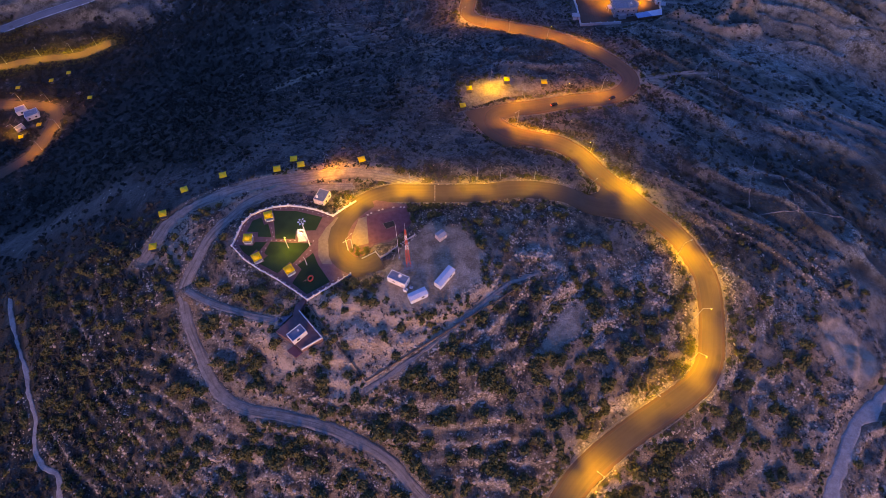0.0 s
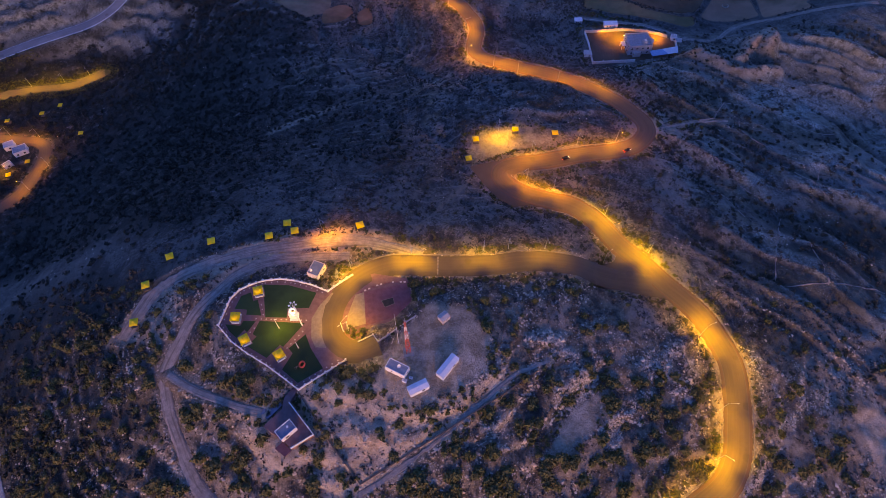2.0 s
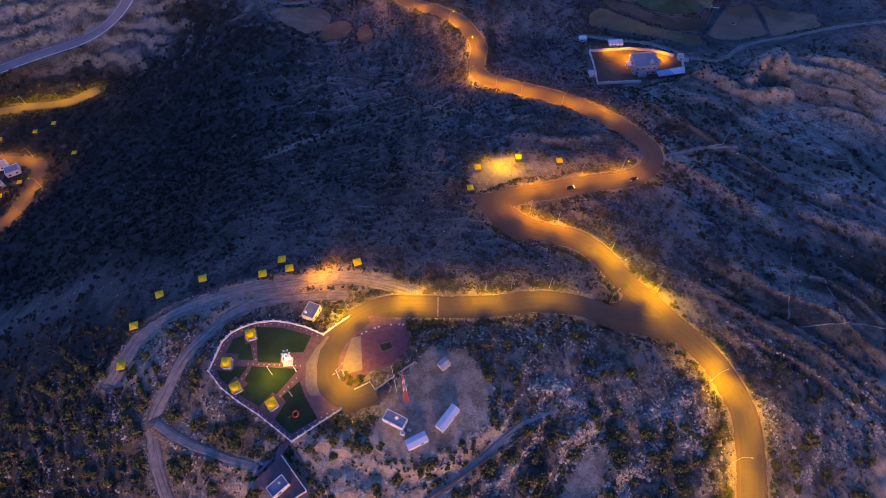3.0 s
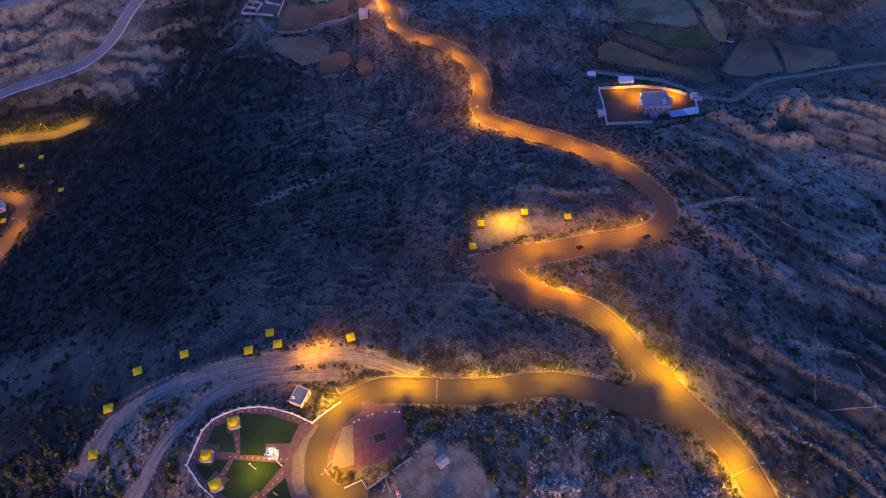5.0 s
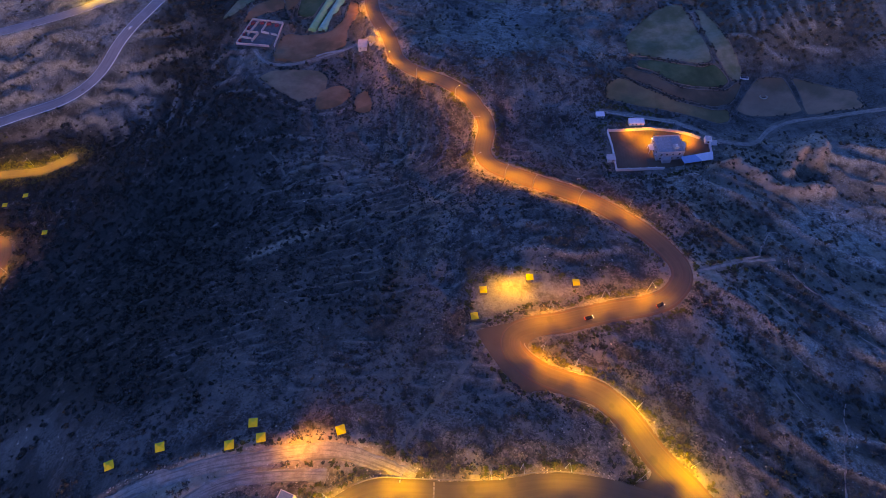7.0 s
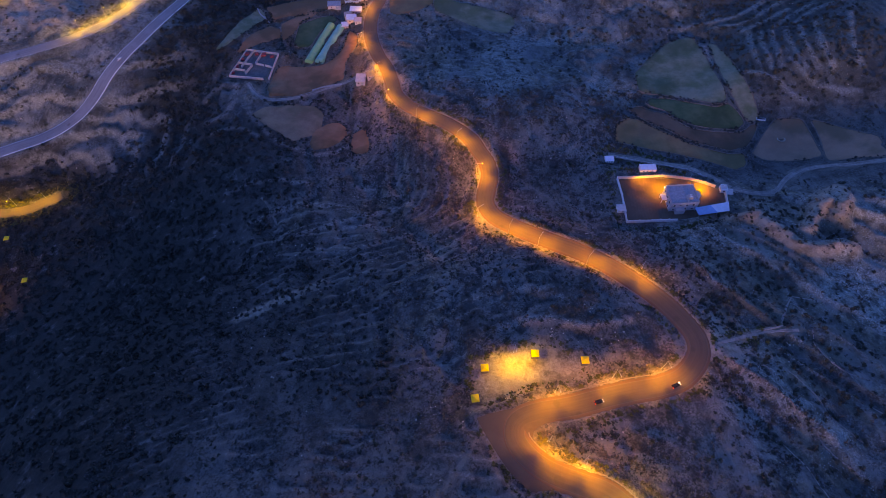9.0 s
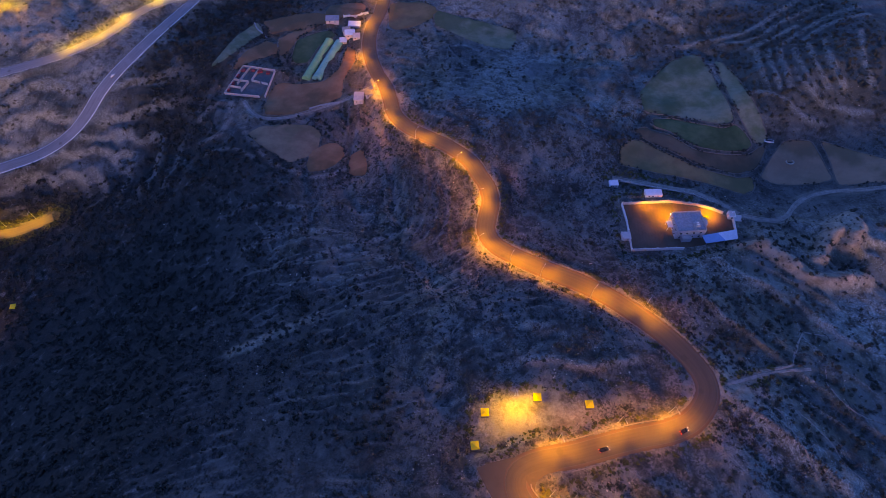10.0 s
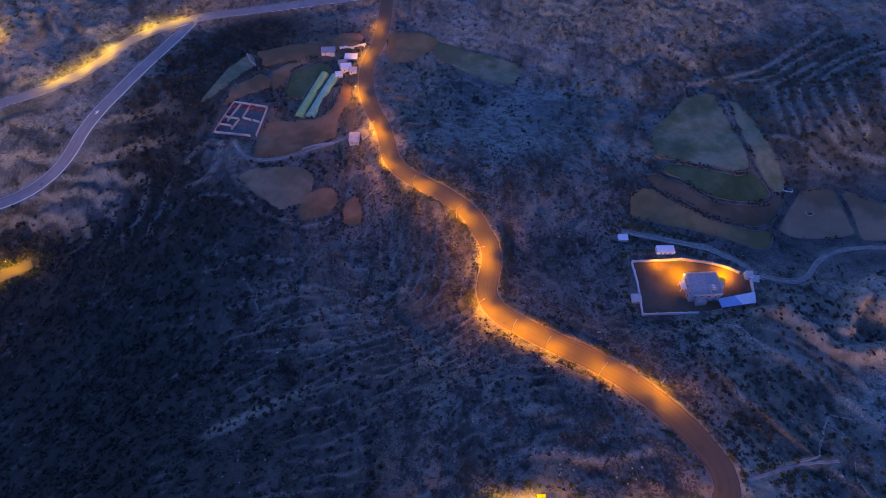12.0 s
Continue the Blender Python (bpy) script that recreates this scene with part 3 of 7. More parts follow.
def forms(x, y, z0):
    """Relief of the slopes: its height, and where a riser shows bare stone (0 to 1) or a furrow holds dark growth (0 to 1)."""
    front, east, middle, scarp, north = slopes(x, y)
    rise = 2.2
    lev = (z0 + 2.4 * waves(x, y, 38, 8) + 0.8 * waves(x, y, 11, 13, 2)) / rise
    frac = lev - np.floor(lev)
    tread = step(frac, 0.68, 0.96) - frac
    riser = step(frac, 0.62, 0.74) * step(frac, 1.0, 0.9)
    patch = step(waves(x, y, 17, 10, 2), -0.35, 0.25)
    h = rise * tread * patch * (1.0 * front + 0.75 * middle + 0.6 * north)
    bare = riser * patch * (0.95 * front + 0.55 * middle + 0.6 * north)
    # scarps in high bands beside the highway
    lev = (z0 + 3.5 * waves(x, y, 30, 14) + 1.2 * waves(x, y, 9, 15, 2)) / 5.0
    frac = lev - np.floor(lev)
    h = h + 5.0 * scarp * 0.75 * (step(frac, 0.55, 0.95) - frac)
    bare = np.maximum(bare, scarp * step(frac, 0.48, 0.62) * step(frac, 1.0, 0.85))
    # ribs and furrows that run slantwise down the eastern slope
    u = (x + y) * 0.707 + 15 * waves(x, y, 55, 91, 2) + 2.5 * waves(x, y, 12, 103, 2)
    v = (x - y) * 0.707
    rib = waves(u, v / 5.5, 13, 92, 2) + 0.55 * waves(u + 3, v / 5.0, 4.6, 93, 2)
    edge = 1 - np.abs(waves(u, v / 6.0, 9.5, 94, 1))
    h = h + east * (2.1 * rib + 1.3 * step(edge, 0.72, 0.98))
    bare = np.maximum(bare, east * np.clip(0.85 * step(edge, 0.76, 0.96) + 0.7 * step(rib, 0.02, 0.5), 0, 1) * step(waves(x, y, 26, 95), -0.6, 0.1))
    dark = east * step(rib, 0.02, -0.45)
    # open stony ground above the road and on the eastern shoulder
    bare = np.maximum(bare, 0.75 * np.maximum(north * step(x, -70, -20), east * step(x, 150, 110) * step(y, 190, 215)) * step(waves(x, y, 30, 102, 3), -0.1, 0.35))
    # gullies on the middle and northern heath
    g = waves(x + 0.3 * y, y / 2.6, 21, 96, 3)
    h = h - (1.6 * middle + 1.8 * north + 1.2 * scarp) * step(np.abs(g), 0.22, 0.0)
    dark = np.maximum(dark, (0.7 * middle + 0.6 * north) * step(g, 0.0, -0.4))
    crag = crags_at(x, y)
    rough = np.abs(waves(x, y, 6.5, 98, 3))
    h = h + crag * (1.9 * (0.45 - rough)) + front * 0.7 * (0.25 - np.abs(waves(x, y, 4.2, 99, 2)))
    bare = np.maximum(bare, crag * step(rough, 0.42, 0.2))
    basin = step(x, 158, 174) * step(y, 402, 416) * step(y, 540, 515)
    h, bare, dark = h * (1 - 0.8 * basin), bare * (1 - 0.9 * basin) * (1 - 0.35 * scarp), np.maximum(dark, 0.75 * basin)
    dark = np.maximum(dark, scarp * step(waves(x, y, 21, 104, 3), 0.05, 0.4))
    for pts in LEDGES:
        k = np.nonzero(within(x, y, pts, 8))[0]
        if len(k):
            d, _ = near_line(curve(pts, 4.0), np.zeros(400), x[k], y[k])
            d = d + 0.8 * waves(x[k], y[k], 11, 100, 2)
            h[k] += 0.6 * step(d, 3.4, 0.8)
            dark[k] *= 1 - step(d, 2.9, 1.6)
            bare[k] = np.maximum(bare[k], 0.6 * step(d, 2.4, 1.0))
            dark[k] = np.maximum(dark[k], 0.9 * step(np.abs(d - 3.8), 1.5, 0.5))
    return h, np.clip(bare, 0, 1), np.clip(dark, 0, 1)


def survey(x, y):
    """Ground height, and how far each spot is from made ground (negative inside)."""
    x, y = np.asarray(x, float).ravel(), np.asarray(y, float).ravel()
    tilled = step(fields_at(x, y), 2.0, -0.5)
    rough = 1.5 * waves(x, y, 30, 1) + (1 - tilled) * (0.85 * waves(x, y, 8, 2) + 0.40 * waves(x, y, 2.6, 3, 2))
    far = step(np.hypot(x + 20, y - 280), 420, 900)
    z0 = land(x, y)
    h, _, _ = forms(x, y, z0)
    z = z0 + h * (1 - tilled)
    for pts in RIDGE:
        k = np.nonzero(within(x, y, pts, 12))[0]
        if len(k):
            d, _ = near_line(np.array(pts), np.zeros(len(pts)), x[k], y[k])
            z[k] += 4.8 * (1 - step(d, 0.5, 7.5)) * (1 + 0.25 * waves(x[k], y[k], 6, 101))
    z = z + rough * (1 + 0.6 * far) + 26 * far * waves(x, y, 420, 5, 3)
    clear = np.full(len(x), 60.0)
    for ring, level, margin in PADS:
        k = np.nonzero(within(x, y, ring, 30))[0]
        if len(k):
            d = near_ring(ring, x[k], y[k])
            w = 1 - step(d, 0.5, margin + 4)
            z[k] += w * (level - z[k])
            clear[k] = np.minimum(clear[k], d)
    k = np.nonzero(within(x, y, BARE_EAST, 5))[0]
    if len(k):
        clear[k] = np.minimum(clear[k], near_ring(BARE_EAST, x[k], y[k]) + 0.9)
    for name, (line, zs, half, bank) in WAYS.items():
        k = np.nonzero(within(x, y, line, half + bank + 12))[0]
        if len(k) == 0:
            continue
        d, v = near_line(line, zs, x[k], y[k], half + bank + 12)
        if name == "branch":
            w = (1 - step(d, half + 0.8, half + bank)) * step(x[k], -33, -20)
        else:
            w = 1 - step(d, half + 0.8, half + bank)
        z[k] += w * (v - z[k])
        clear[k] = np.minimum(clear[k], d - half)
    for ring in APRONS.values():
        k = np.nonzero(within(x, y, ring, 10))[0]
        if len(k):
            d = near_ring(ring, x[k], y[k])
            v = apron_level(x[k], y[k])
            z[k] += (1 - step(d, 0.8, 5.0)) * (v - z[k])
            clear[k] = np.minimum(clear[k], d)
    return z, clear


def apron_level(x, y):
    """The road's height, spread out sideways."""
    line, zs, _, _ = WAYS["road"]
    w = 1 / (0.5 + np.hypot(x[:, None] - line[None, :, 0], y[:, None] - line[None, :, 1])) ** 4
    return (w * zs).sum(1) / w.sum(1)


def ground(x, y):
    z, _ = survey(np.atleast_1d(x), np.atleast_1d(y))
    return float(z[0])


# the branch road levels out on to the forecourt, the bottom of every road follows its bed
line, zs, half, bank = WAYS["branch"]
join = step(line[:, 0], 46, 66)
WAYS["branch"] = (line, (zs * (1 - join) + join * apron_level(line[:, 0], line[:, 1])) * step(line[:, 0], -33, -14), half, bank)


# ploughed and grassy plots
PLOTS = {
    "farm_plot": ("brown", [(-120.9, 419.0), (-124.6, 428.4), (-123.0, 446.3), (-115.9, 454.4), (-93.2, 453.3), (-81.3, 463.3), (-77.9, 485.3), (-72.1, 479.7), (-69.9, 472.2), (-71.6, 462.0), (-75.5, 449.1), (-75.7, 436.7), (-84.2, 431.5), (-98.9, 423.9), (-111.7, 419.7)]),
    "upper_plot": ("brown", [(-147.1, 524.6), (-131.7, 530.1), (-106.7, 531.7), (-95.7, 521.6), (-103.1, 512.6), (-127.4, 510.2), (-137.1, 506.9)]),
    "west_plot": ("olive", [(-166.3, 459.5), (-163.2, 478.7), (-160.1, 500.0), (-153.6, 518.8), (-150.7, 522.7), (-143.5, 510.1), (-148.0, 497.2), (-154.5, 479.8), (-159.9, 466.9)]),
    "strip_plot": ("brown", [(-153.1, 461.4), (-148.0, 483.0), (-138.4, 499.0), (-130.7, 496.0), (-128.2, 484.7), (-141.5, 471.7), (-146.9, 464.8)]),
    "red_plot": ("brown", [(-130.8, 501.8), (-119.4, 511.0), (-103.4, 514.4), (-106.5, 508.6), (-115.5, 501.9), (-121.3, 484.9), (-126.5, 482.2)]),
    "crop_plot": ("green", [(-117.3, 480.3), (-116.8, 498.0), (-107.6, 503.7), (-94.0, 507.2), (-88.8, 499.8), (-99.0, 488.8), (-104.5, 474.7), (-114.3, 474.9)]),
    "bowl_plot": ("pale", [(-127.1, 398.9), (-121.3, 405.2), (-106.5, 411.9), (-91.5, 412.6), (-84.1, 405.2), (-83.5, 393.0), (-87.4, 383.4), (-96.9, 376.5), (-105.9, 381.6), (-117.5, 389.8)]),
    "lobe_plot": ("brown", [(-87.6, 376.7), (-86.9, 388.9), (-80.1, 396.3), (-73.5, 397.6), (-68.0, 392.4), (-67.0, 385.5), (-71.8, 377.1), (-78.8, 371.8), (-84.9, 371.1)]),
    "corner_plot": ("brown", [(-63.3, 376.9), (-63.1, 386.8), (-56.0, 389.0), (-51.9, 377.2), (-51.7, 367.8), (-60.8, 368.4)]),
    "top_plot": ("brown", [(-101.2, 529.7), (-98.9, 540.4), (-75.7, 541.8), (-71.7, 527.9), (-88.0, 520.1), (-97.1, 518.1)]),
    "roadside_plot": ("tan", [(-54.8, 540.3), (-33.7, 542.1), (-19.8, 533.7), (-21.2, 522.8), (-31.5, 510.9), (-45.6, 504.1), (-52.4, 509.8)]),
    "grass_plot": ("olive", [(-20.0, 530.7), (29.8, 516.3), (38.1, 505.4), (31.2, 489.4), (10.9, 496.7), (-18.9, 512.8)]),
    "big_plot": ("olive", [(110.7, 439.1), (115.3, 445.8), (122.0, 455.4), (136.8, 471.9), (151.2, 476.1), (156.0, 463.4), (158.5, 435.7), (159.6, 411.0), (152.1, 407.1), (138.1, 412.6), (124.8, 416.6), (111.0, 421.0), (110.1, 431.3)]),
    "second_plot": ("green", [(114.7, 413.9), (125.9, 414.1), (140.4, 408.8), (151.7, 404.7), (159.7, 406.8), (164.7, 400.1), (166.9, 393.4), (161.3, 388.6), (148.5, 387.5), (133.8, 391.4), (122.0, 402.3), (113.6, 408.1)]),
    "third_plot": ("dark", [(101.6, 403.5), (108.5, 406.0), (121.5, 399.6), (133.2, 388.8), (148.0, 385.4), (162.7, 387.0), (171.8, 393.3), (174.0, 390.7), (165.7, 377.5), (151.6, 372.5), (133.9, 377.1), (119.1, 386.8), (106.8, 396.0)]),
    "fourth_plot": ("tan", [(91.3, 388.2), (100.1, 394.3), (106.3, 393.5), (118.7, 384.4), (133.5, 374.7), (151.1, 370.2), (162.6, 371.3), (161.5, 362.9), (153.4, 357.4), (136.6, 362.5), (117.0, 368.0), (99.8, 371.5), (89.5, 374.4)]),
    "well_plot": ("rose", [(167.8, 372.3), (174.0, 382.3), (183.0, 394.6), (189.6, 398.1), (200.1, 397.4), (203.5, 391.2), (205.2, 380.2), (203.9, 369.4), (190.5, 368.4), (176.0, 368.4)]),
    "east_plot": ("rose", [(205.6, 396.9), (213.2, 393.3), (225.4, 383.2), (231.7, 375.5), (227.6, 357.4), (216.4, 361.0), (205.1, 363.8), (207.6, 379.7), (207.2, 389.0)]),
    "slope_plot": ("olive", [(161.3, 468.2), (165.4, 464.7), (168.7, 452.4), (170.9, 437.8), (172.4, 425.4), (175.1, 407.5), (176.0, 397.3), (170.2, 394.3), (165.3, 403.3), (161.5, 422.7), (160.9, 445.8)]),
}


FIELDS = [ring for _, ring in PLOTS.values()]


def fields_at(x, y):
    """Distance to the nearest plot, negative inside."""
    d = np.full(len(x), 60.0)
    for ring in FIELDS:
        k = np.nonzero(within(x, y, ring, 5))[0]
        if len(k):
            d[k] = np.minimum(d[k], near_ring(ring, x[k], y[k]))
    return d


def spread(lo, hi, near_lo, near_hi, fine, grow=1.16):
    """Grid lines: fine in the near stretch, growing outwards."""
    mid = list(np.arange(near_lo, near_hi + fine / 2, fine))
    for sign, limit in ((-1, lo), (1, hi)):
        v, s = (mid[0] if sign < 0 else mid[-1]), fine
        extra = []
        while sign * v < sign * limit:
            s = min(s * grow, 220.0)
            v += sign * s
            extra.append(v)
        mid = extra[::-1] + mid if sign < 0 else mid + extra
    return np.array(mid)


def build_ground():
    gx = spread(-2600, 2600, -330, 245, 1.25)
    gy = spread(-1800, 3200, 18, 590, 1.25)
    X, Y = np.meshgrid(gx, gy)
    x, y = X.ravel(), Y.ravel()
    z, clear = survey(x, y)
    # the beds of roads and tracks lie a little under their surfaces
    sink = np.zeros(len(x))
    for name, (line, zs, half, bank) in WAYS.items():
        k = np.nonzero(within(x, y, line, half + 2))[0]
        d, _ = near_line(line, zs, x[k], y[k], half + 2)
        sink[k] = np.maximum(sink[k], 0.45 * (1 - step(d, half - 1.2, half - 0.1)))
    for ring in APRONS.values():
        k = np.nonzero(within(x, y, ring, 2))[0]
        sink[k] = np.maximum(sink[k], 0.6 * step(-near_ring(ring, x[k], y[k]), 0.0, 1.2))
    for _, ring in PLOTS.values():
        k = np.nonzero(within(x, y, ring, 2))[0]
        sink[k] = np.maximum(sink[k], 0.5 * step(-near_ring(ring, x[k], y[k]), -0.2, 1.0))
    k = np.nonzero(within(x, y, FORECOURT, 3))[0]
    sink[k] = np.maximum(sink[k], 0.5 * step(-near_ring(FORECOURT, x[k], y[k]), 0.2, 0.9))
    z = z - sink
    nx, ny = len(gx), len(gy)
    i = (np.arange(ny - 1)[:, None] * nx + np.arange(nx - 1)[None]).ravel()
    ob = sheet("ground", np.stack([x, y, z], 1), np.stack([i, i + 1, i + nx + 1, i + nx], 1), EARTH, smooth=True)
    tagged(ob, "dry scrubby hillside of brown earth and pale rubble", "hillside", kind="structure")
    # kinds of ground cover
    hill = step(np.hypot((x - 15) / 135, (y - 70) / 85), 1.2, 0.75)
    patchy = waves(x, y, 38, 11)
    rock = np.clip(0.12 + 0.85 * hill + 0.30 * patchy + 0.5 * step(x, -215, -260) * step(y, 380, 420), 0, 1)
    # stony streaks down the eastern slope; their contrast also paints in gully shading
    u, v = (x + y) * 0.7, (x - y) * 0.7
    slant = waves(u / 3.2, v / 22, 1.0, 33, 2) + 0.5 * waves(u / 1.6, v / 14, 1.0, 34, 2)
    eastern = step(x, 95, 115) * step(y, 360, 300) * step(y, 105, 140)
    rock = np.clip(rock + eastern * (0.55 + 0.55 * step(y, 205, 245) + 1.3 * slant), 0, 1)
    # stony bands across the middle slope, strengthened to stand for relief shading too
    level = waves(x / 26, (z + 0.12 * x) / 1.5, 1.0, 35, 2)
    middle = step(near_ring([(-110, 390), (0, 390), (10, 230), (-60, 215), (-110, 270)], x, y), 20, -20)
    rock = np.clip(rock + middle * (0.15 + 1.1 * level), 0, 1)
    north = step(y, 385, 430) * step(x, -240, -200)
    rock = np.clip(rock + north * (0.55 + 0.8 * waves(x, y, 22, 39)), 0, 1)
    lush = lushness(x, y)
    dug = np.zeros(len(x))
    cut = near_ring(CUT, x, y)
    dug = np.maximum(dug, step(cut + 4 * waves(x, y, 9, 21), 3.5, -1.0) * (0.88 + 0.25 * waves(x, y, 4, 38)))
    flat = near_ring(HILLTOP, x, y)
    dug = np.maximum(dug, step(flat + 3 * waves(x, y, 7, 22), 2.5, -1.5) * 0.5)
    yard = near_ring([(-66, 86), (-56, 92), (-46, 90), (-36, 74), (-50, 64), (-62, 72)], x, y)
    dug = np.maximum(dug, step(yard + 5 * waves(x, y, 8, 23), 2.5, -2.5) * 0.85)
    lay = near_ring([(-118, 112), (-104, 134), (-80, 146), (-50, 158), (-30, 158), (-12, 147), (-40, 146), (-66, 140), (-88, 128), (-98, 108)], x, y)
    dug = np.maximum(dug, step(lay + 4 * waves(x, y, 8, 24), 2, -2) * 0.6)
    spur = near_ring([(12, 208), (10, 221), (24, 229), (40, 228), (60, 219), (48, 215), (28, 213)], x, y)
    dug = np.maximum(dug, step(spur + 3 * waves(x, y, 6, 25), 2, -2) * 0.3)
    bank_cut = step(clear, 2.2, 0.6) * step(clear, -0.6, 0.2) * 0.2
    dug = np.maximum(dug, bank_cut * step(waves(x, y, 5, 26), -0.4, 0.3))
    scree = near_ring([(-15, 281), (-7, 290.5), (2, 295), (1, 287), (-9, 278)], x, y)
    dug = np.maximum(dug, step(scree + 2 * waves(x, y, 5, 27), 1, -1) * 0.5)
    slip = near_line(np.array([(-94, 250), (-84, 254), (-72, 260), (-58, 270)]), np.zeros(4), x, y)[0]
    dug = np.maximum(dug, step(slip + 2.0 * waves(x, y, 5, 28), 3.4, 1.2) * 0.45)
    quarry = near_ring([(-312, 500), (-296, 526), (-272, 500), (-276, 476), (-296, 466), (-330, 480)], x, y)
    dug = np.maximum(dug, step(quarry + 5 * waves(x, y, 9, 29), 2, -3) * 0.3)
    pale = near_ring([(140, 92), (151, 96), (161, 81), (158, 72), (150, 67), (142, 77)], x, y)
    dug = np.maximum(dug, step(pale + 2.5 * waves(x, y, 6, 30), 1.5, -1.5) * 0.8)
    for pts in RIDGE:
        mound = near_line(np.array(pts), np.zeros(len(pts)), x, y)[0]
        dug = np.maximum(dug, step(mound + 1.5 * waves(x, y, 6, 37), 6.0, 1.5) * 0.5)
    mouth = step(np.hypot((x - 109) / 15, (y - 240) / 13) + 0.3 * waves(x, y, 7, 36), 1.15, 0.5)
    dug = np.maximum(dug, 0.45 * mouth)
    shoulder = step(x + 0.35 * (60 - y), 92, 112) * step(y, 150, 110) * step(x, 185, 150)
    dug = np.maximum(dug, shoulder * (0.26 + 0.2 * waves(x, y, 17, 32, 3)))
    bare = near_ring(BARE_FLAT, x, y)
    dug = np.maximum(dug, step(bare + 2 * waves(x, y, 6, 31), 1.2, -1.0) * 0.6)
    _, bare_rock, furrow = forms(x, y, land(x, y))
    off = step(fields_at(x, y), -0.5, 2.0)
    # where the earth colour is cooled to offset the warm afterglow
    cool = np.maximum(step(x + 0.25 * (y - 100), 112, 172) * step(y, 70, 120), step(y, 350, 400) * step(x, -40, 20))
    cool = np.maximum(cool, 1.0 * step(-x - 0.25 * (y - 400), 150, 190) * step(y, 345, 385))
    lush = lush * (1 - 0.9 * bare_rock)
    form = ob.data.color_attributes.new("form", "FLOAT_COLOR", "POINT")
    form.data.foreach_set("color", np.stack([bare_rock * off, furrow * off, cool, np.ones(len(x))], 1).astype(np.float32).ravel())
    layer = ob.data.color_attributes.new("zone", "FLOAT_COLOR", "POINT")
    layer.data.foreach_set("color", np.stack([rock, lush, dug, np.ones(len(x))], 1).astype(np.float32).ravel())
    return ob


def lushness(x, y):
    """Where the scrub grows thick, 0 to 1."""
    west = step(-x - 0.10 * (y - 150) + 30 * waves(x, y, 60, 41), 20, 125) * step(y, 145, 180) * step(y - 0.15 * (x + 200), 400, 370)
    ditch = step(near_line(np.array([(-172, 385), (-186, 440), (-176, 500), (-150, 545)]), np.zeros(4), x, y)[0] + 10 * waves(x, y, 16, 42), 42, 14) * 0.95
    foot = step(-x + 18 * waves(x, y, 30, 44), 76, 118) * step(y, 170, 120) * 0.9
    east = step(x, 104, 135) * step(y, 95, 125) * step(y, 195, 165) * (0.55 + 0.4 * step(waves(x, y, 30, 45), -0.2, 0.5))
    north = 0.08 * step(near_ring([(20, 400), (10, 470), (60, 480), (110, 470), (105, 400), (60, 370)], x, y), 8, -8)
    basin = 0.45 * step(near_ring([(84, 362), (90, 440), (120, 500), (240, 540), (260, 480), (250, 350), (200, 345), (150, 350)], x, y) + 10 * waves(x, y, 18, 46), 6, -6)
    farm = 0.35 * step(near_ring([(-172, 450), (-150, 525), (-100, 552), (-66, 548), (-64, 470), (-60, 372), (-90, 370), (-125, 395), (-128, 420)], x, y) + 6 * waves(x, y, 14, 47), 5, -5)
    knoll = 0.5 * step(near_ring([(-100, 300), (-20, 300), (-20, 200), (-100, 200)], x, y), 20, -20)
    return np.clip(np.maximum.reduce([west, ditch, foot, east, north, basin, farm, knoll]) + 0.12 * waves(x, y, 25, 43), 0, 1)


GROUND = build_ground()


def ribbon(name, material, label, category, wobble=0.0, lift=0.03, crown=0.0):
    line, zs, half, _ = WAYS[name]
    d = np.gradient(line, axis=0)
    d /= np.linalg.norm(d, axis=1)[:, None]
    side = np.stack([d[:, 1], -d[:, 0]], 1)
    s = np.r_[0, np.cumsum(np.linalg.norm(np.diff(line, axis=0), axis=1))]
    cols = np.linspace(-1, 1, 9)
    verts, uv = [], []
    for c in cols:
        w = half * c + (wobble * (waves(s, s * 0 + 40 * np.sign(c), 7, 50) + 0.7 * waves(s, s * 0 + 40 * np.sign(c), 1.9, 51)) * abs(c) if wobble else 0)
        xy = line + side * np.reshape(w, (-1, 1)) if np.ndim(w) else line + side * w
        z = zs + lift + crown * (1 - c * c) - 0.30 * (abs(c) > 0.99)
        verts.append(np.column_stack([xy, z]))
        uv.append(np.column_stack([np.broadcast_to(w, len(s)), s]))
    n = len(line)
    verts, uv = np.vstack(verts), np.vstack(uv)
    i = (np.arange(8)[:, None] * n + np.arange(n - 1)[None]).ravel()
    ob = sheet(name, verts, np.stack([i, i + 1, i + n + 1, i + n], 1), material, uv=uv, smooth=True)
    return tagged(ob, label, category, kind="structure")


def kerb(name, road, a, b, sign, label, width=0.34, high=0.14, off=0.0, material=None):
    """A low concrete kerb along one side of a road, from share a to share b of its length."""
    line, zs, half, _ = WAYS[road]
    d = np.gradient(line, axis=0)
    d /= np.linalg.norm(d, axis=1)[:, None]
    side = np.stack([d[:, 1], -d[:, 0]], 1) * sign
    n0, n1 = int(a * (len(line) - 1)), int(b * (len(line) - 1)) + 1
    material = material or KERB
    verts = []
    for out, up in ((0, -0.3), (0, high), (width, high), (width, -0.5)):
        verts.append(np.column_stack([line + side * (half - 0.1 + off + out), zs + up])[n0:n1])
    n = n1 - n0
    i = (np.arange(3)[:, None] * n + np.arange(n - 1)[None]).ravel()
    f = np.stack([i, i + n, i + n + 1, i + 1], 1)
    ob = sheet(name, np.vstack(verts), f if sign > 0 else f[:, ::-1], material)
    return tagged(ob, label, "kerb", kind="structure")


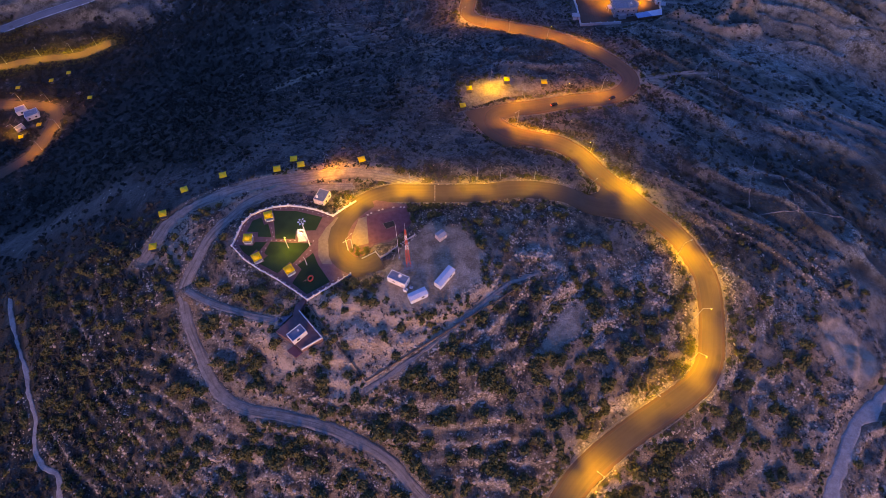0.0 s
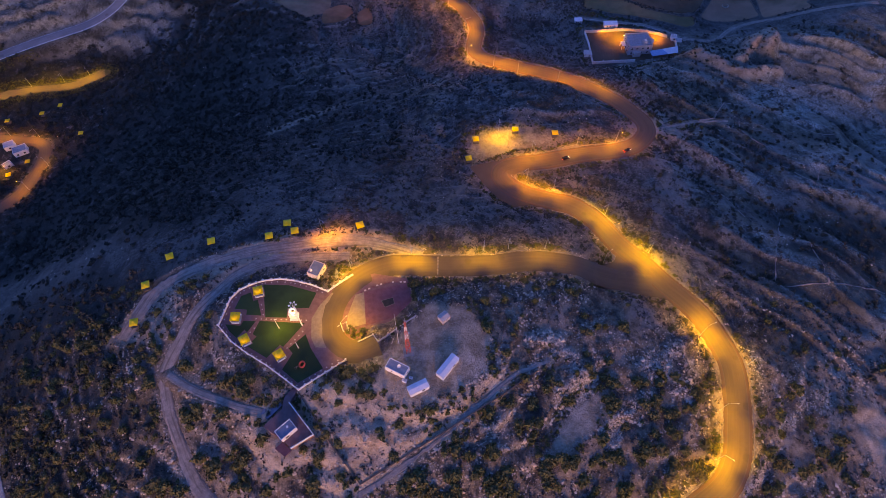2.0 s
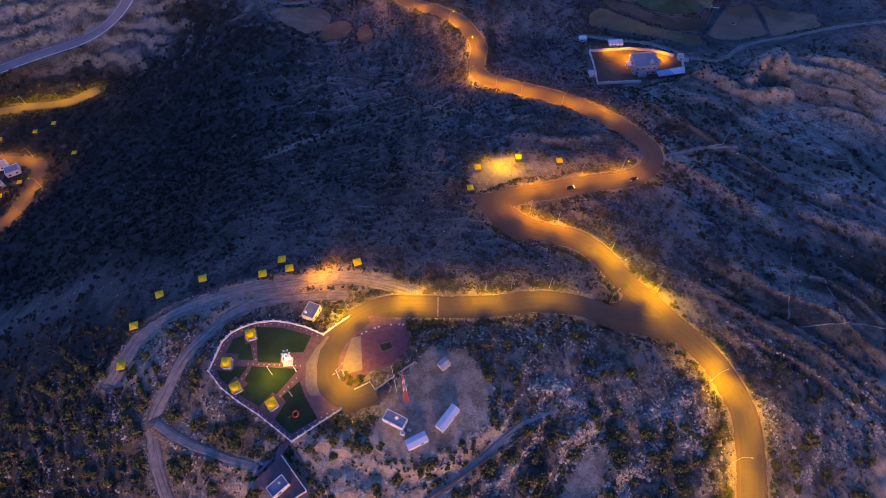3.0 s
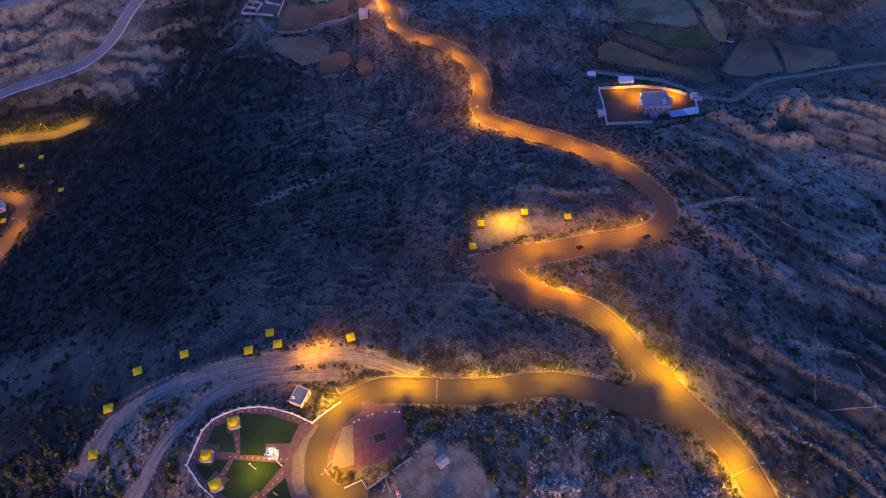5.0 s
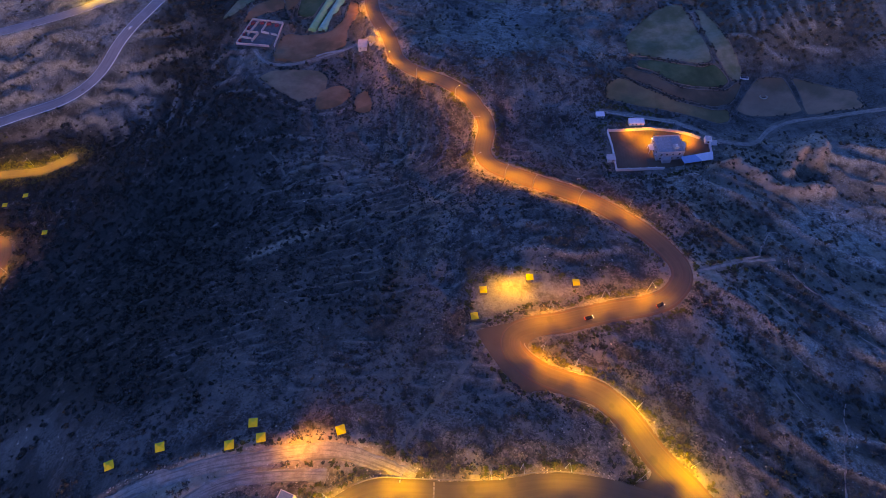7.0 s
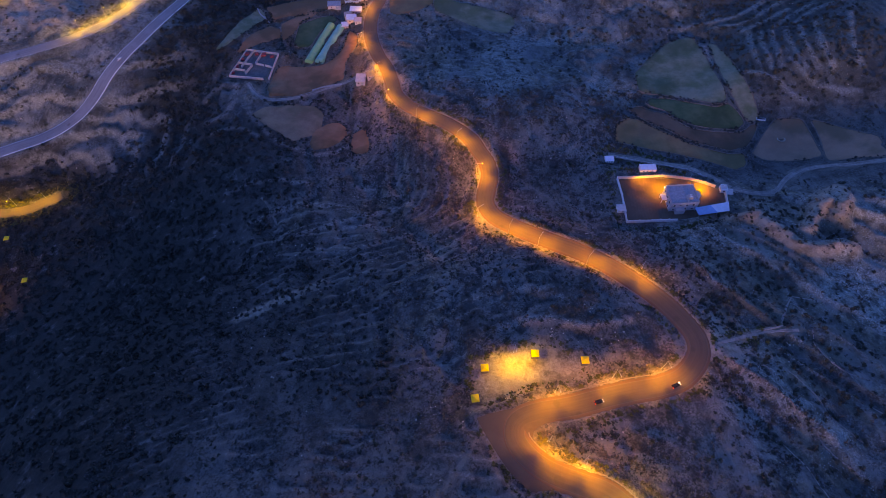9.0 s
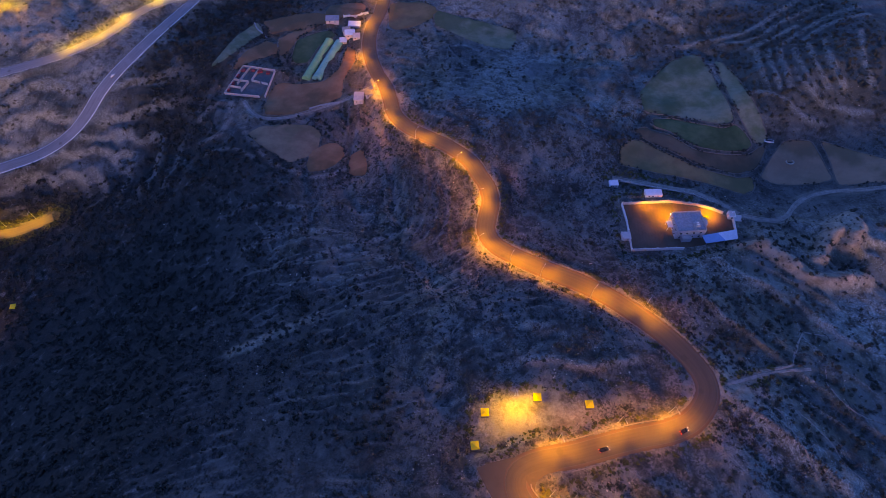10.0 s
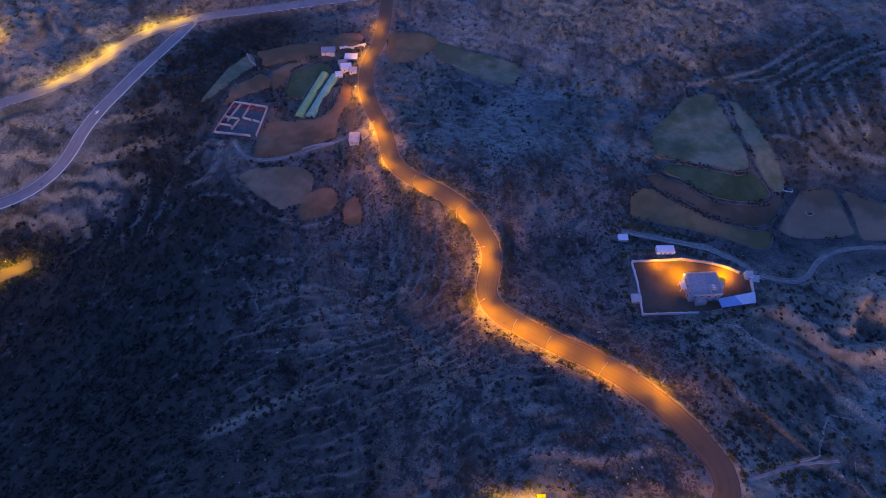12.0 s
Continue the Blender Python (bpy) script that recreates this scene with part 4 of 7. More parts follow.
ribbon("road", ASPHALT, "winding asphalt road with worn reddish shoulders", "road", crown=0.06)
ribbon("branch", ASPHALT_PLAIN, "asphalt side road that curls round a turning place", "road", crown=0.05, lift=0.05)
ribbon("highway", ASPHALT_LINED, "grey highway with white edge lines", "road", crown=0.05)
ribbon("lit_road", ASPHALT_LINED, "narrow asphalt road along a rocky slope", "road", crown=0.05, lift=0.06)
ribbon("valley_loop", ASPHALT_PLAIN, "asphalt loop road in the valley", "road", crown=0.05)
ribbon("cut_road", ASPHALT_PLAIN, "narrow worn road cut into the valley side", "road", 1.2)
ribbon("hill_track", DIRT, "rutted grey dirt track round the hill", "dirt track", 0.9, 0.05)
ribbon("terrace_track", DIRT, "broad dirt track past the lookout shelters", "dirt track", 1.5, 0.04)
ribbon("house_path", DIRT, "short dirt path to the hillside house", "path", 0.5, 0.06)
ribbon("ledge_track", DIRT, "old dirt track on a ledge below the hilltop", "dirt track", 1.1)
ribbon("dry_stream", PALE_DIRT, "pale dry stream bed", "stream bed", 0.8)
ribbon("dry_riverbed", PALE_DIRT, "pale gravel bed of a dry river", "riverbed", 2.2)
ribbon("footpath", DIRT, "trodden pale footpath off the road bend", "path", 0.7)
ribbon("field_access", DIRT, "dirt lane between the fields", "dirt track", 0.4)
ribbon("compound_drive", DIRT, "dirt drive along the walled compound", "dirt track", 0.4)
ribbon("farm_drive", DIRT, "curving dirt drive to the farm", "dirt track", 0.4)


def apron(name, ring, label):
    bm = bmesh.new()
    edge = curve(ring + [ring[0]], 1.5)[:-1]
    xs, ys = np.meshgrid(np.arange(edge[:, 0].min(), edge[:, 0].max(), 1.5), np.arange(edge[:, 1].min(), edge[:, 1].max(), 1.5))
    inner = np.column_stack([xs.ravel(), ys.ravel()])
    inner = inner[near_ring([tuple(q) for q in edge], inner[:, 0], inner[:, 1]) < -0.7]
    pts = [Vector(q) for q in np.vstack([edge, inner])]
    n = len(edge)
    flat, _, faces, _, _, _ = mathutils.geometry.delaunay_2d_cdt(pts, [], [list(range(n))], 1, 0.01)
    p = np.array([q[:] for q in flat])
    z = apron_level(p[:, 0], p[:, 1]) - 0.005
    ob = sheet(name, np.column_stack([p, z]), faces, ASPHALT_PLAIN, uv=p * [0.05, 1.0], smooth=True)
    return tagged(ob, label, "road", kind="structure")


apron("hairpin_apron", APRONS["hairpin_apron"], "paved pointed corner outside the hairpin bend")
apron("junction_apron", APRONS["junction_apron"], "paved wedge where the side road joins")

# ---- street lamps ----
POLE = plain("galvanised_steel", (0.36, 0.37, 0.38), (0.45, 0.46, 0.47), 2.0, 0.5, 0.6)
LAMP_ON = glowing("lit_sodium_lens", SODIUM, 30.0)
LAMP_OFF = plain("dull_lamp_lens", (0.55, 0.53, 0.48), (0.6, 0.58, 0.52), 4.0, 0.3)


def lamp_parts(lit):
    base = thing("street_lamp", "grey steel street lamp with one lit sodium head" if lit else "grey steel street lamp, unlit", "street lamp", group="street lamps along the roads")
    bm = rod(0.11, 0.06, 7.8, n=8)
    box(0.4, 0.4, 0.12, bm=bm)
    part("pole", bm, POLE, base)
    bm = beam((0, 0, 7.6), (2.4, 0, 8.1), 0.08)
    part("arm", bm, POLE, base)
    bm = box(0.75, 0.3, 0.14, 2.65, 0, 8.05, 0.04)
    head = part("lamp_head", bm, POLE, base)
    bm = box(0.5, 0.22, 0.05, 2.68, 0, 8.0)
    part("lens", bm, LAMP_ON if lit else LAMP_OFF, head, "glowing amber lens" if lit else "")
    return base


def sodium_light(m, share=1.0, cone=152, blend=0.6, colour=SODIUM):
    lamp = bpy.data.lights.new("sodium_light", "SPOT")
    lamp.spot_size, lamp.spot_blend = radians(cone), blend
    lamp.energy = LAMP_WATTS * share
    lamp.color = colour
    lamp.shadow_soft_size = 0.25
    new("sodium_light", lamp).matrix_basis = m


def street_lamps(spots):
    """Lamps: x, y, what they face, share of light (0: unlit)."""
    masters = {}
    for x, y, fx, fy, share in spots:
        z = ground(x, y) - 0.05
        turn = math.degrees(math.atan2(fy - y, fx - x))
        m = pose(x, y, z, 0, 0, turn)
        lit, flood = share != 0, share < 0
        if lit not in masters:
            masters[lit] = lamp_parts(lit)
            masters[lit].matrix_basis = m
        else:
            copy_thing(masters[lit], m)
        if lit:
            # a road lantern throws its light both ways along the road
            if flood:
                for way_along in (52, -52):
                    sodium_light(m @ pose(2.8, 0, 7.9, way_along, -30, 0), -share, 140, 1.0, AMBER if x < -40 else SODIUM)
                sodium_light(m @ pose(2.8, 0, 7.9, 0, -35, 0), -0.8 * share, 150, 1.0, AMBER if x < -40 else SODIUM)
                continue
            for way_along in (46, -46):
                sodium_light(m @ pose(2.8, 0, 7.9, way_along, 8, 0), share, 130, 1.0, AMBER if y > 175 and (x > -100 or y < 300) else SODIUM)


def facing(road, x, y):
    line = WAYS[road][0]
    i = int(np.argmin(np.hypot(line[:, 0] - x, line[:, 1] - y)))
    return float(line[i, 0]), float(line[i, 1])


LAMPS = []
for x, y, share in [(49.8, 34.6, 0.9), (69.0, 61.5, 0.4), (86.2, 74.0, 1.1), (91.0, 90.0, 0.5), (104.3, 105.8, 0.3), (90.5, 117.0, 1.3), (78.2, 151.6, 1.45),
                    (64.4, 170.8, 1.0), (60.0, 146.6, 0.0), (45.3, 186.5, 0.7), (34.5, 193.0, 0.8), (38.2, 211.6, 0.7), (60.3, 219.0, 0.6), (80.0, 224.2, 0.75),
                    (82.0, 273.5, 0.7), (59.0, 277.0, 0.7), (38.5, 288.5, 0.7), (25.5, 297.0, 0.8), (11.0, 309.0, 0.9), (10.4, 340.0, 0.9),
                    (-0.5, 363.0, 0.8), (-24.0, 384.5, 0.7), (-44.5, 405.0, 0.6), (-53.0, 432.5, 1.0), (-69.0, 468.0, 0.7), (-69.5, 512.0, 0.6), (-66.0, 548.0, 0.4)]:
    LAMPS.append((x, y, *facing("road", x, y), share))
for x, y, share in [(13.4, 145.4, 0.6), (22.8, 147.4, 0.0), (36.8, 148.6, 0.4), (-12.9, 143.9, 0.75), (-34.6, 137.2, 0.75), (-33.0, 112.5, 0.5)]:
    LAMPS.append((x, y, *facing("branch", x, y), share))
for x, y, share in [(-263.0, 475.5, 0.6), (-250.5, 491.0, 0.7), (-242.5, 508.0, 0.65), (-226.5, 540.0, 0.8), (-210.5, 555.0, 0.5)]:
    LAMPS.append((x, y, *facing("lit_road", x, y), share))
for x, y, share in [(-308.0, 329.0, 0.5), (-289.0, 339.5, 0.55), (-268.5, 345.5, 0.6), (-253.0, 352.0, 0.55)]:
    LAMPS.append((x, y, *facing("cut_road", x, y), share))
for x, y, share in [(-284.0, 292.5, 0.5), (-263.0, 290.0, 0.5), (-244.0, 262.0, 0.5), (-245.0, 240.0, 0.4)]:
    LAMPS.append((x, y, *facing("valley_loop", x, y), share))
LAMPS += [(24.0, 227.5, 24.4, 222.0, -0.6), (-48.0, 156.6, -44.0, 152.5, -0.42), (-34.6, 112.4, -28.5, 119.0, -0.24), (-273.5, 262.0, -275.0, 257.0, 0.7), (-320, 505, -316, 500, 1.2)]
street_lamps(LAMPS)


# ---- scrub and stones ----
def crown(rng, lobes, clumps, leaf, flat=0.75):
    """A ragged bush one metre in radius: lobes of small leafy tufts round rough cores. Corners and triangles."""
    verts, tris = [], []
    cv = np.array([(1, 0, 0), (0, 1, 0), (-1, 0, 0), (0, -1, 0), (0, 0, 1), (0, 0, -1)], float)
    cf = np.array([(i, (i + 1) % 4, 4) for i in range(4)] + [((i + 1) % 4, i, 5) for i in range(4)])
    n = 0
    for k in range(lobes):
        a, r = rng.uniform(0, 6.28), rng.uniform(0.15, 0.62) * (k > 0)
        size = rng.uniform(0.34, 0.55) * (1.15 if k == 0 else 1)
        c = np.array([r * math.cos(a), r * math.sin(a), rng.uniform(0.35, 0.8) * flat - 0.35 * r])
        bumps = 0.75 + 0.35 * rng.rand(len(cv), 1)
        verts.append(c + cv * size * bumps * np.array([1, 1, 0.85]))
        tris.append(cf + n)
        n += len(cv)
        d = rng.randn(clumps, 3)
        d[:, 2] = np.abs(d[:, 2]) * 0.9 - 0.15
        d /= np.linalg.norm(d, axis=1)[:, None]
        at = c + d * size * rng.uniform(0.82, 1.14, (clumps, 1))
        u = rng.randn(clumps, 3)
        u /= np.linalg.norm(u, axis=1)[:, None]
        v = np.cross(u, d + 0.5 * rng.randn(clumps, 3))
        v /= np.linalg.norm(v, axis=1)[:, None] + 1e-6
        s = leaf * rng.uniform(0.6, 1.4, (clumps, 1))
        quad = np.stack([at - u * s, at + v * s * 0.7, at + u * s, at - v * s * 0.7 + d * s * 0.3], 1).reshape(-1, 3)
        i = n + 4 * np.arange(clumps)[:, None]
        tris.append(np.vstack([i + [0, 1, 2], i + [0, 2, 3]]))
        verts.append(quad)
        n += 4 * clumps
    return np.vstack(verts), np.vstack(tris)


def stone(rng):
    ico = bmesh.new()
    bmesh.ops.create_icosphere(ico, subdivisions=1, radius=1)
    v = np.array([w.co[:] for w in ico.verts]) * (0.55 + 0.6 * rng.rand(12 if len(ico.verts) == 12 else len(ico.verts), 1)) * [1.15, 0.85, 0.6]
    f = np.array([[w.index for w in q.verts] for q in ico.faces])
    ico.free()
    return v, f


def tuft(rng, blades=7):
    at = rng.uniform(-0.8, 0.8, (blades, 3)) * [1, 1, 0.25] + [0, 0, 0.3]
    u = rng.randn(blades, 3)
    u /= np.linalg.norm(u, axis=1)[:, None]
    v = np.cross(u, rng.randn(blades, 3))
    v /= np.linalg.norm(v, axis=1)[:, None] + 1e-6
    s = rng.uniform(0.3, 0.62, (blades, 1))
    verts = np.stack([at - u * s, at + v * s * 0.7, at + u * s, at - v * s * 0.7], 1).reshape(-1, 3)
    i = 4 * np.arange(blades)[:, None]
    return verts, np.vstack([i + [0, 1, 2], i + [0, 2, 3]])


RNG = np.random.RandomState(7)
FINE = [crown(RNG, 5, 19, 0.16) for _ in range(8)]
COARSE = [crown(RNG, 3, 9, 0.26) for _ in range(8)]
LOW = [crown(RNG, 2, 8, 0.30) for _ in range(8)]
TUFTS = [tuft(RNG) for _ in range(10)]
STONES = [stone(RNG) for _ in range(8)]


def scatter(xlo, xhi, ylo, yhi, tries, density, room, rng):
    """Spots in a stretch of the plan, kept by a density from 0 to 1 and clear of made ground."""
    x, y = rng.uniform(xlo, xhi, tries), rng.uniform(ylo, yhi, tries)
    keep = rng.rand(tries) < density(x, y)
    x, y = x[keep], y[keep]
    z, clear = survey(x, y)
    ok = clear > room
    return x[ok], y[ok], z[ok]


def heap(name, kinds, x, y, z, size, material, label, category, rng, squash=(0.7, 1.0), sink=0.1):
    """Many of a kind in one mesh."""
    verts, tris, n = [], [], 0
    turn = rng.uniform(0, 6.28, len(x))
    for i in range(len(x)):
        v, f = kinds[i % len(kinds)]
        c, s = math.cos(turn[i]) * size[i], math.sin(turn[i]) * size[i]
        h = size[i] * rng.uniform(*squash)
        verts.append(np.column_stack([x[i] + c * v[:, 0] - s * v[:, 1], y[i] + s * v[:, 0] + c * v[:, 1], z[i] - sink * size[i] + h * v[:, 2]]))
        tris.append(f + n)
        n += len(v)
    ob = sheet(name, np.vstack(verts), np.vstack(tris), material)
    return tagged(ob, label, category, kind="stuff")


def clumps(x, y, cell, seed, share):
    """Loose round clumps, one to a cell of the plan at most."""
    i, j = np.floor(x / cell), np.floor(y / cell)
    best = np.zeros(len(x))
    for a in (-1, 0, 1):
        for b in (-1, 0, 1):
            ci, cj = i + a, j + b
            cx = (ci + 0.15 + 0.7 * hashed(ci, cj, seed)) * cell
            cy = (cj + 0.15 + 0.7 * hashed(ci, cj, seed + 1)) * cell
            r = cell * (0.18 + 0.24 * hashed(ci, cj, seed + 2)) * (hashed(ci, cj, seed + 3) < share)
            best = np.maximum(best, step(np.hypot(x - cx, y - cy) / (r + 1e-3), 1.1, 0.75))
    return best


def hill_cover(x, y):
    """Shrubs stand in clumps with bare stony ground between them."""
    d = np.maximum(clumps(x, y, 8.5, 61, 0.85), 0.8 * clumps(x, y, 5.0, 65, 0.4))
    d = np.maximum(d, 0.6 * step(-x + 20 * waves(x, y, 20, 62), 80, 110) * step(waves(x, y, 5, 63, 2), -0.1, 0.2))
    bare = np.maximum(step(near_ring(CUT, x, y), 1.0, -1.5), crags_at(x, y))
    outer = np.maximum(step(x + 0.35 * (60 - y), 88, 108) * step(y, 140, 100), step(y, 98, 108) * step(x, 5, 20))
    return d * step(np.hypot((x - 5) / 170, (y - 60) / 90), 1.25, 0.95) * (1 - 0.7 * bare) * (1 - 0.72 * outer)


def plant_scrub():
    rng = np.random.RandomState(11)
    # single shrubs on the near slope of the lookout hill
    x, y, z = scatter(-95, 130, 27, 102, 3000, hill_cover, 1.8, rng)
    masters = []
    for k in range(6):
        v, f = FINE[k]
        base = thing("shrub", "olive-green rounded shrub on stony ground", "shrub", group="shrubs on the hill slope")
        sheet("crown", v, f, LEAF, base)
        bm = rod(0.07, 0.04, 0.55, z=-0.12, n=5)
        for a in (0.6, 2.9, 4.7):
            beam((0, 0, 0.1), (0.35 * math.cos(a), 0.35 * math.sin(a), 0.5), 0.05, bm)
        part("stems", bm, BARK, base)
        masters.append(base)
    used = set()
    for i in range(min(len(x), 300)):
        k = i % 6
        s = rng.uniform(1.7, 3.1)
        m = pose(x[i], y[i], z[i], 0, 0, rng.uniform(0, 360)) @ Matrix.Diagonal((s, s, s * rng.uniform(0.7, 0.95), 1))
        if k not in used:
            masters[k].matrix_basis = m
            used.add(k)
        else:
            keep = masters[k].matrix_basis.copy()
            masters[k].matrix_basis = Matrix.Identity(4)
            c = copy_thing(masters[k], Matrix.Identity(4))
            masters[k].matrix_basis = keep
            c.matrix_basis = m
    x, y, z = x[300:], y[300:], z[300:]
    x2, y2, z2 = scatter(-175, 165, 15, 135, 8200, lambda a, b: hill_cover(a, b) * 0.9, 1.2, rng)
    x, y, z = np.r_[x, x2], np.r_[y, y2], np.r_[z, z2]
    heap("hill_scrub", FINE, x, y, z, rng.uniform(0.7, 2.5, len(x)), LEAF, "dense olive scrub over the stony hill", "scrub", rng)
    # low dry tufts
    x, y, z = scatter(-175, 165, 15, 135, 22000, lambda a, b: np.clip(0.6 + 0.6 * waves(a, b, 9, 68), 0, 1) * step(np.hypot((a - 5) / 170, (b - 60) / 90), 1.3, 0.9), 0.4, rng)
    heap("dry_tufts", TUFTS, x, y, z, rng.uniform(0.3, 0.9, len(x)), DRY, "low dry tufts of grass and herbs", "undergrowth", rng)
    x, y, z = scatter(-120, 190, 120, 420, 42000, lambda a, b: np.clip(0.5 + 0.9 * waves(a, b, 13, 69), 0, 1) * (1 - 0.6 * step(a, 105, 140)) * step(fields_at(a, b), 0.0, 1.5), 0.4, rng)
    heap("slope_tufts", TUFTS, x, y, z, rng.uniform(0.4, 1.25, len(x)), DRY, "dry knee-high heath on the slopes", "undergrowth", rng)
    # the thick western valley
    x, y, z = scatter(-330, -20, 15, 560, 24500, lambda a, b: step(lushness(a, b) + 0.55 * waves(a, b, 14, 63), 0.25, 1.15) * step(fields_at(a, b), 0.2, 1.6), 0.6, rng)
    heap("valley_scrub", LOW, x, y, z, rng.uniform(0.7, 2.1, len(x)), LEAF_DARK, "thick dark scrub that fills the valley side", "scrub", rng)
    # open slopes
    x, y, z = scatter(-110, 130, 128, 400, 6500, lambda a, b: np.clip(0.42 + 0.8 * waves(a, b, 16, 64), 0, 1) * step(fields_at(a, b), 0.0, 1.5), 0.7, rng)
    heap("slope_scrub", COARSE, x, y, z, rng.uniform(0.4, 1.3, len(x)), LEAF_OPEN, "scattered low scrub on the dry slopes", "scrub", rng)
    x, y, z = scatter(95, 260, 100, 520, 7500, lambda a, b: np.clip(0.15 + 0.9 * forms(a, b, land(a, b))[2] + 0.5 * waves(a, b, 22, 65), 0, 1) * step(fields_at(a, b), 0.0, 1.5), 0.7, rng)
    heap("eastern_scrub", COARSE, x, y, z, rng.uniform(0.5, 1.7, len(x)), LEAF_OPEN, "green scrub in lines along old terraces", "scrub", rng)
    x, y, z = scatter(-330, 240, 380, 640, 8000, lambda a, b: np.clip(0.32 + 0.9 * waves(a, b, 18, 66), 0, 1) * step(fields_at(a, b), 0.0, 1.5), 0.7, rng)
    heap("far_scrub", LOW, x, y, z, rng.uniform(0.5, 1.8, len(x)), LEAF_OPEN, "scrub and small trees on the far slopes", "scrub", rng)
    x, y, z = scatter(-330, 240, 370, 640, 15000, lambda a, b: np.clip(0.4 + 0.9 * waves(a, b, 13, 75), 0, 1) * step(fields_at(a, b), 0.0, 1.5), 0.4, rng)
    heap("far_tufts", TUFTS, x, y, z, rng.uniform(0.4, 1.2, len(x)), DRY, "dry heath on the far slopes", "undergrowth", rng)
    # hedges along the field edges
    hx, hy = [], []
    for ring in FIELDS:
        q = curve(ring + [ring[0]], 1.1)
        keep = waves(q[:, 0], q[:, 1], 9, 76) > 0.02
        q = q[keep] + rng.uniform(-0.9, 0.9, (keep.sum(), 2))
        hx.append(q[:, 0])
        hy.append(q[:, 1])
    x, y = np.concatenate(hx), np.concatenate(hy)
    z, clear = survey(x, y)
    k = clear > 0.3
    x, y, z = x[k], y[k], z[k]
    heap("field_hedges", COARSE, x, y, z, rng.uniform(0.4, 1.1, len(x)), LEAF_DARK, "straggling hedges along the field edges", "hedge", rng)
    # verge growth along the lit roads
    x, y, z = scatter(-70, 130, 20, 420, 34000, lambda a, b: np.full(len(a), 0.9), 0.5, rng)
    _, clear = survey(x, y)
    k = (clear < 4.0) & (waves(x, y, 9, 67) > -0.2)
    x, y, z = x[k], y[k], z[k]
    x2, y2, z2 = scatter(-330, -225, 300, 366, 5000, lambda a, b: np.full(len(a), 0.9), 0.4, rng)
    _, clear = survey(x2, y2)
    k = clear < 7.0
    x3, y3 = rng.uniform(-36, -26, 90), rng.uniform(108, 116.5, 90)
    island = near_ring([(-35.2, 112.6), (-31.5, 108.8), (-27.0, 110.2), (-26.0, 113.6), (-29.5, 114.2), (-33.4, 115.4)], x3, y3) < -0.4
    x, y = np.r_[x, x2[k], x3[island]], np.r_[y, y2[k], y3[island]]
    z = np.r_[z, z2[k], np.full(island.sum(), 0.06)]
    heap("verge_scrub", COARSE, x, y, z, rng.uniform(0.3, 1.35, len(x)), LEAF, "weeds and bushes along the road verge", "undergrowth", rng)


def stone_line(x, y):
    level = (land(x, y) + 1.6 * waves(x, y, 30, 78)) / 2.4
    near = np.abs(level - np.floor(level) - 0.5)
    return step(near, 0.10, 0.03) * step(waves(x, y, 18, 79), -0.1, 0.35) * step(np.hypot((x - 10) / 150, (y - 60) / 70), 1.2, 0.9)


def strew_stones():
    rng = np.random.RandomState(5)
    x, y, z = scatter(-160, 165, 15, 135, 56000, lambda a, b: step(waves(a, b, 16, 71) + 0.6 * waves(a, b, 5, 72), -0.1, 0.5) * step(np.hypot((a - 5) / 170, (b - 60) / 90), 1.25, 0.9), 0.3, rng)
    heap("limestone_rubble", STONES, x, y, z, rng.uniform(0.15, 0.5, len(x)) * rng.choice([0.7, 1, 1.7], len(x), p=[0.5, 0.38, 0.12]), STONE,
         "pale limestone rubble strewn over the hill", "rubble", rng, sink=0.15)
    # old stone lines that follow the slope
    x, y, z = scatter(-120, 165, 15, 110, 60000, lambda a, b: stone_line(a, b), 0.3, rng)
    heap("stone_lines", STONES, x, y, z, rng.uniform(0.2, 0.6, len(x)), STONE, "broken lines of pale stones along the slope", "rubble", rng, sink=0.15)
    # broken rock on the crags and terrace faces
    def broken(a, b):
        _, bared, _ = forms(a, b, land(a, b))
        return bared * (0.55 + 0.45 * waves(a, b, 6, 85)) * step(np.hypot((a - 5) / 170, (b - 60) / 90), 1.25, 0.9)

    x, y, z = scatter(-120, 150, 18, 122, 44000, broken, 0.6, rng)
    heap("crag_rocks", STONES, x, y, z, rng.uniform(0.25, 0.75, len(x)) * rng.choice([0.7, 1, 1.4], len(x)), STONE, "broken pale rock on crags and terrace faces", "rock", rng, sink=0.2)
    # stones turned out along the tracks
    x, y, z = scatter(-120, 60, 20, 165, 40000, lambda a, b: np.full(len(a), 0.8), -0.2, rng)
    _, clear = survey(x, y)
    k = (clear < 1.1) & (waves(x, y, 6, 77) > -0.1)
    x, y, z = x[k], y[k], z[k]
    heap("track_stones", STONES, x, y, z, rng.uniform(0.1, 0.4, len(x)), STONE, "stones turned out along the dirt tracks", "rubble", rng, sink=0.15)
    x, y, z = scatter(-330, 240, 120, 600, 16000, lambda a, b: step(waves(a, b, 20, 73) + 0.4 * waves(a, b, 6, 74), 0.05, 0.6) * step(fields_at(a, b), 0.0, 1.5) * (1 - lushness(a, b)), 0.3, rng)
    heap("slope_stones", STONES, x, y, z, rng.uniform(0.15, 0.6, len(x)), STONE, "loose pale stones on the slopes", "rubble", rng, sink=0.15)


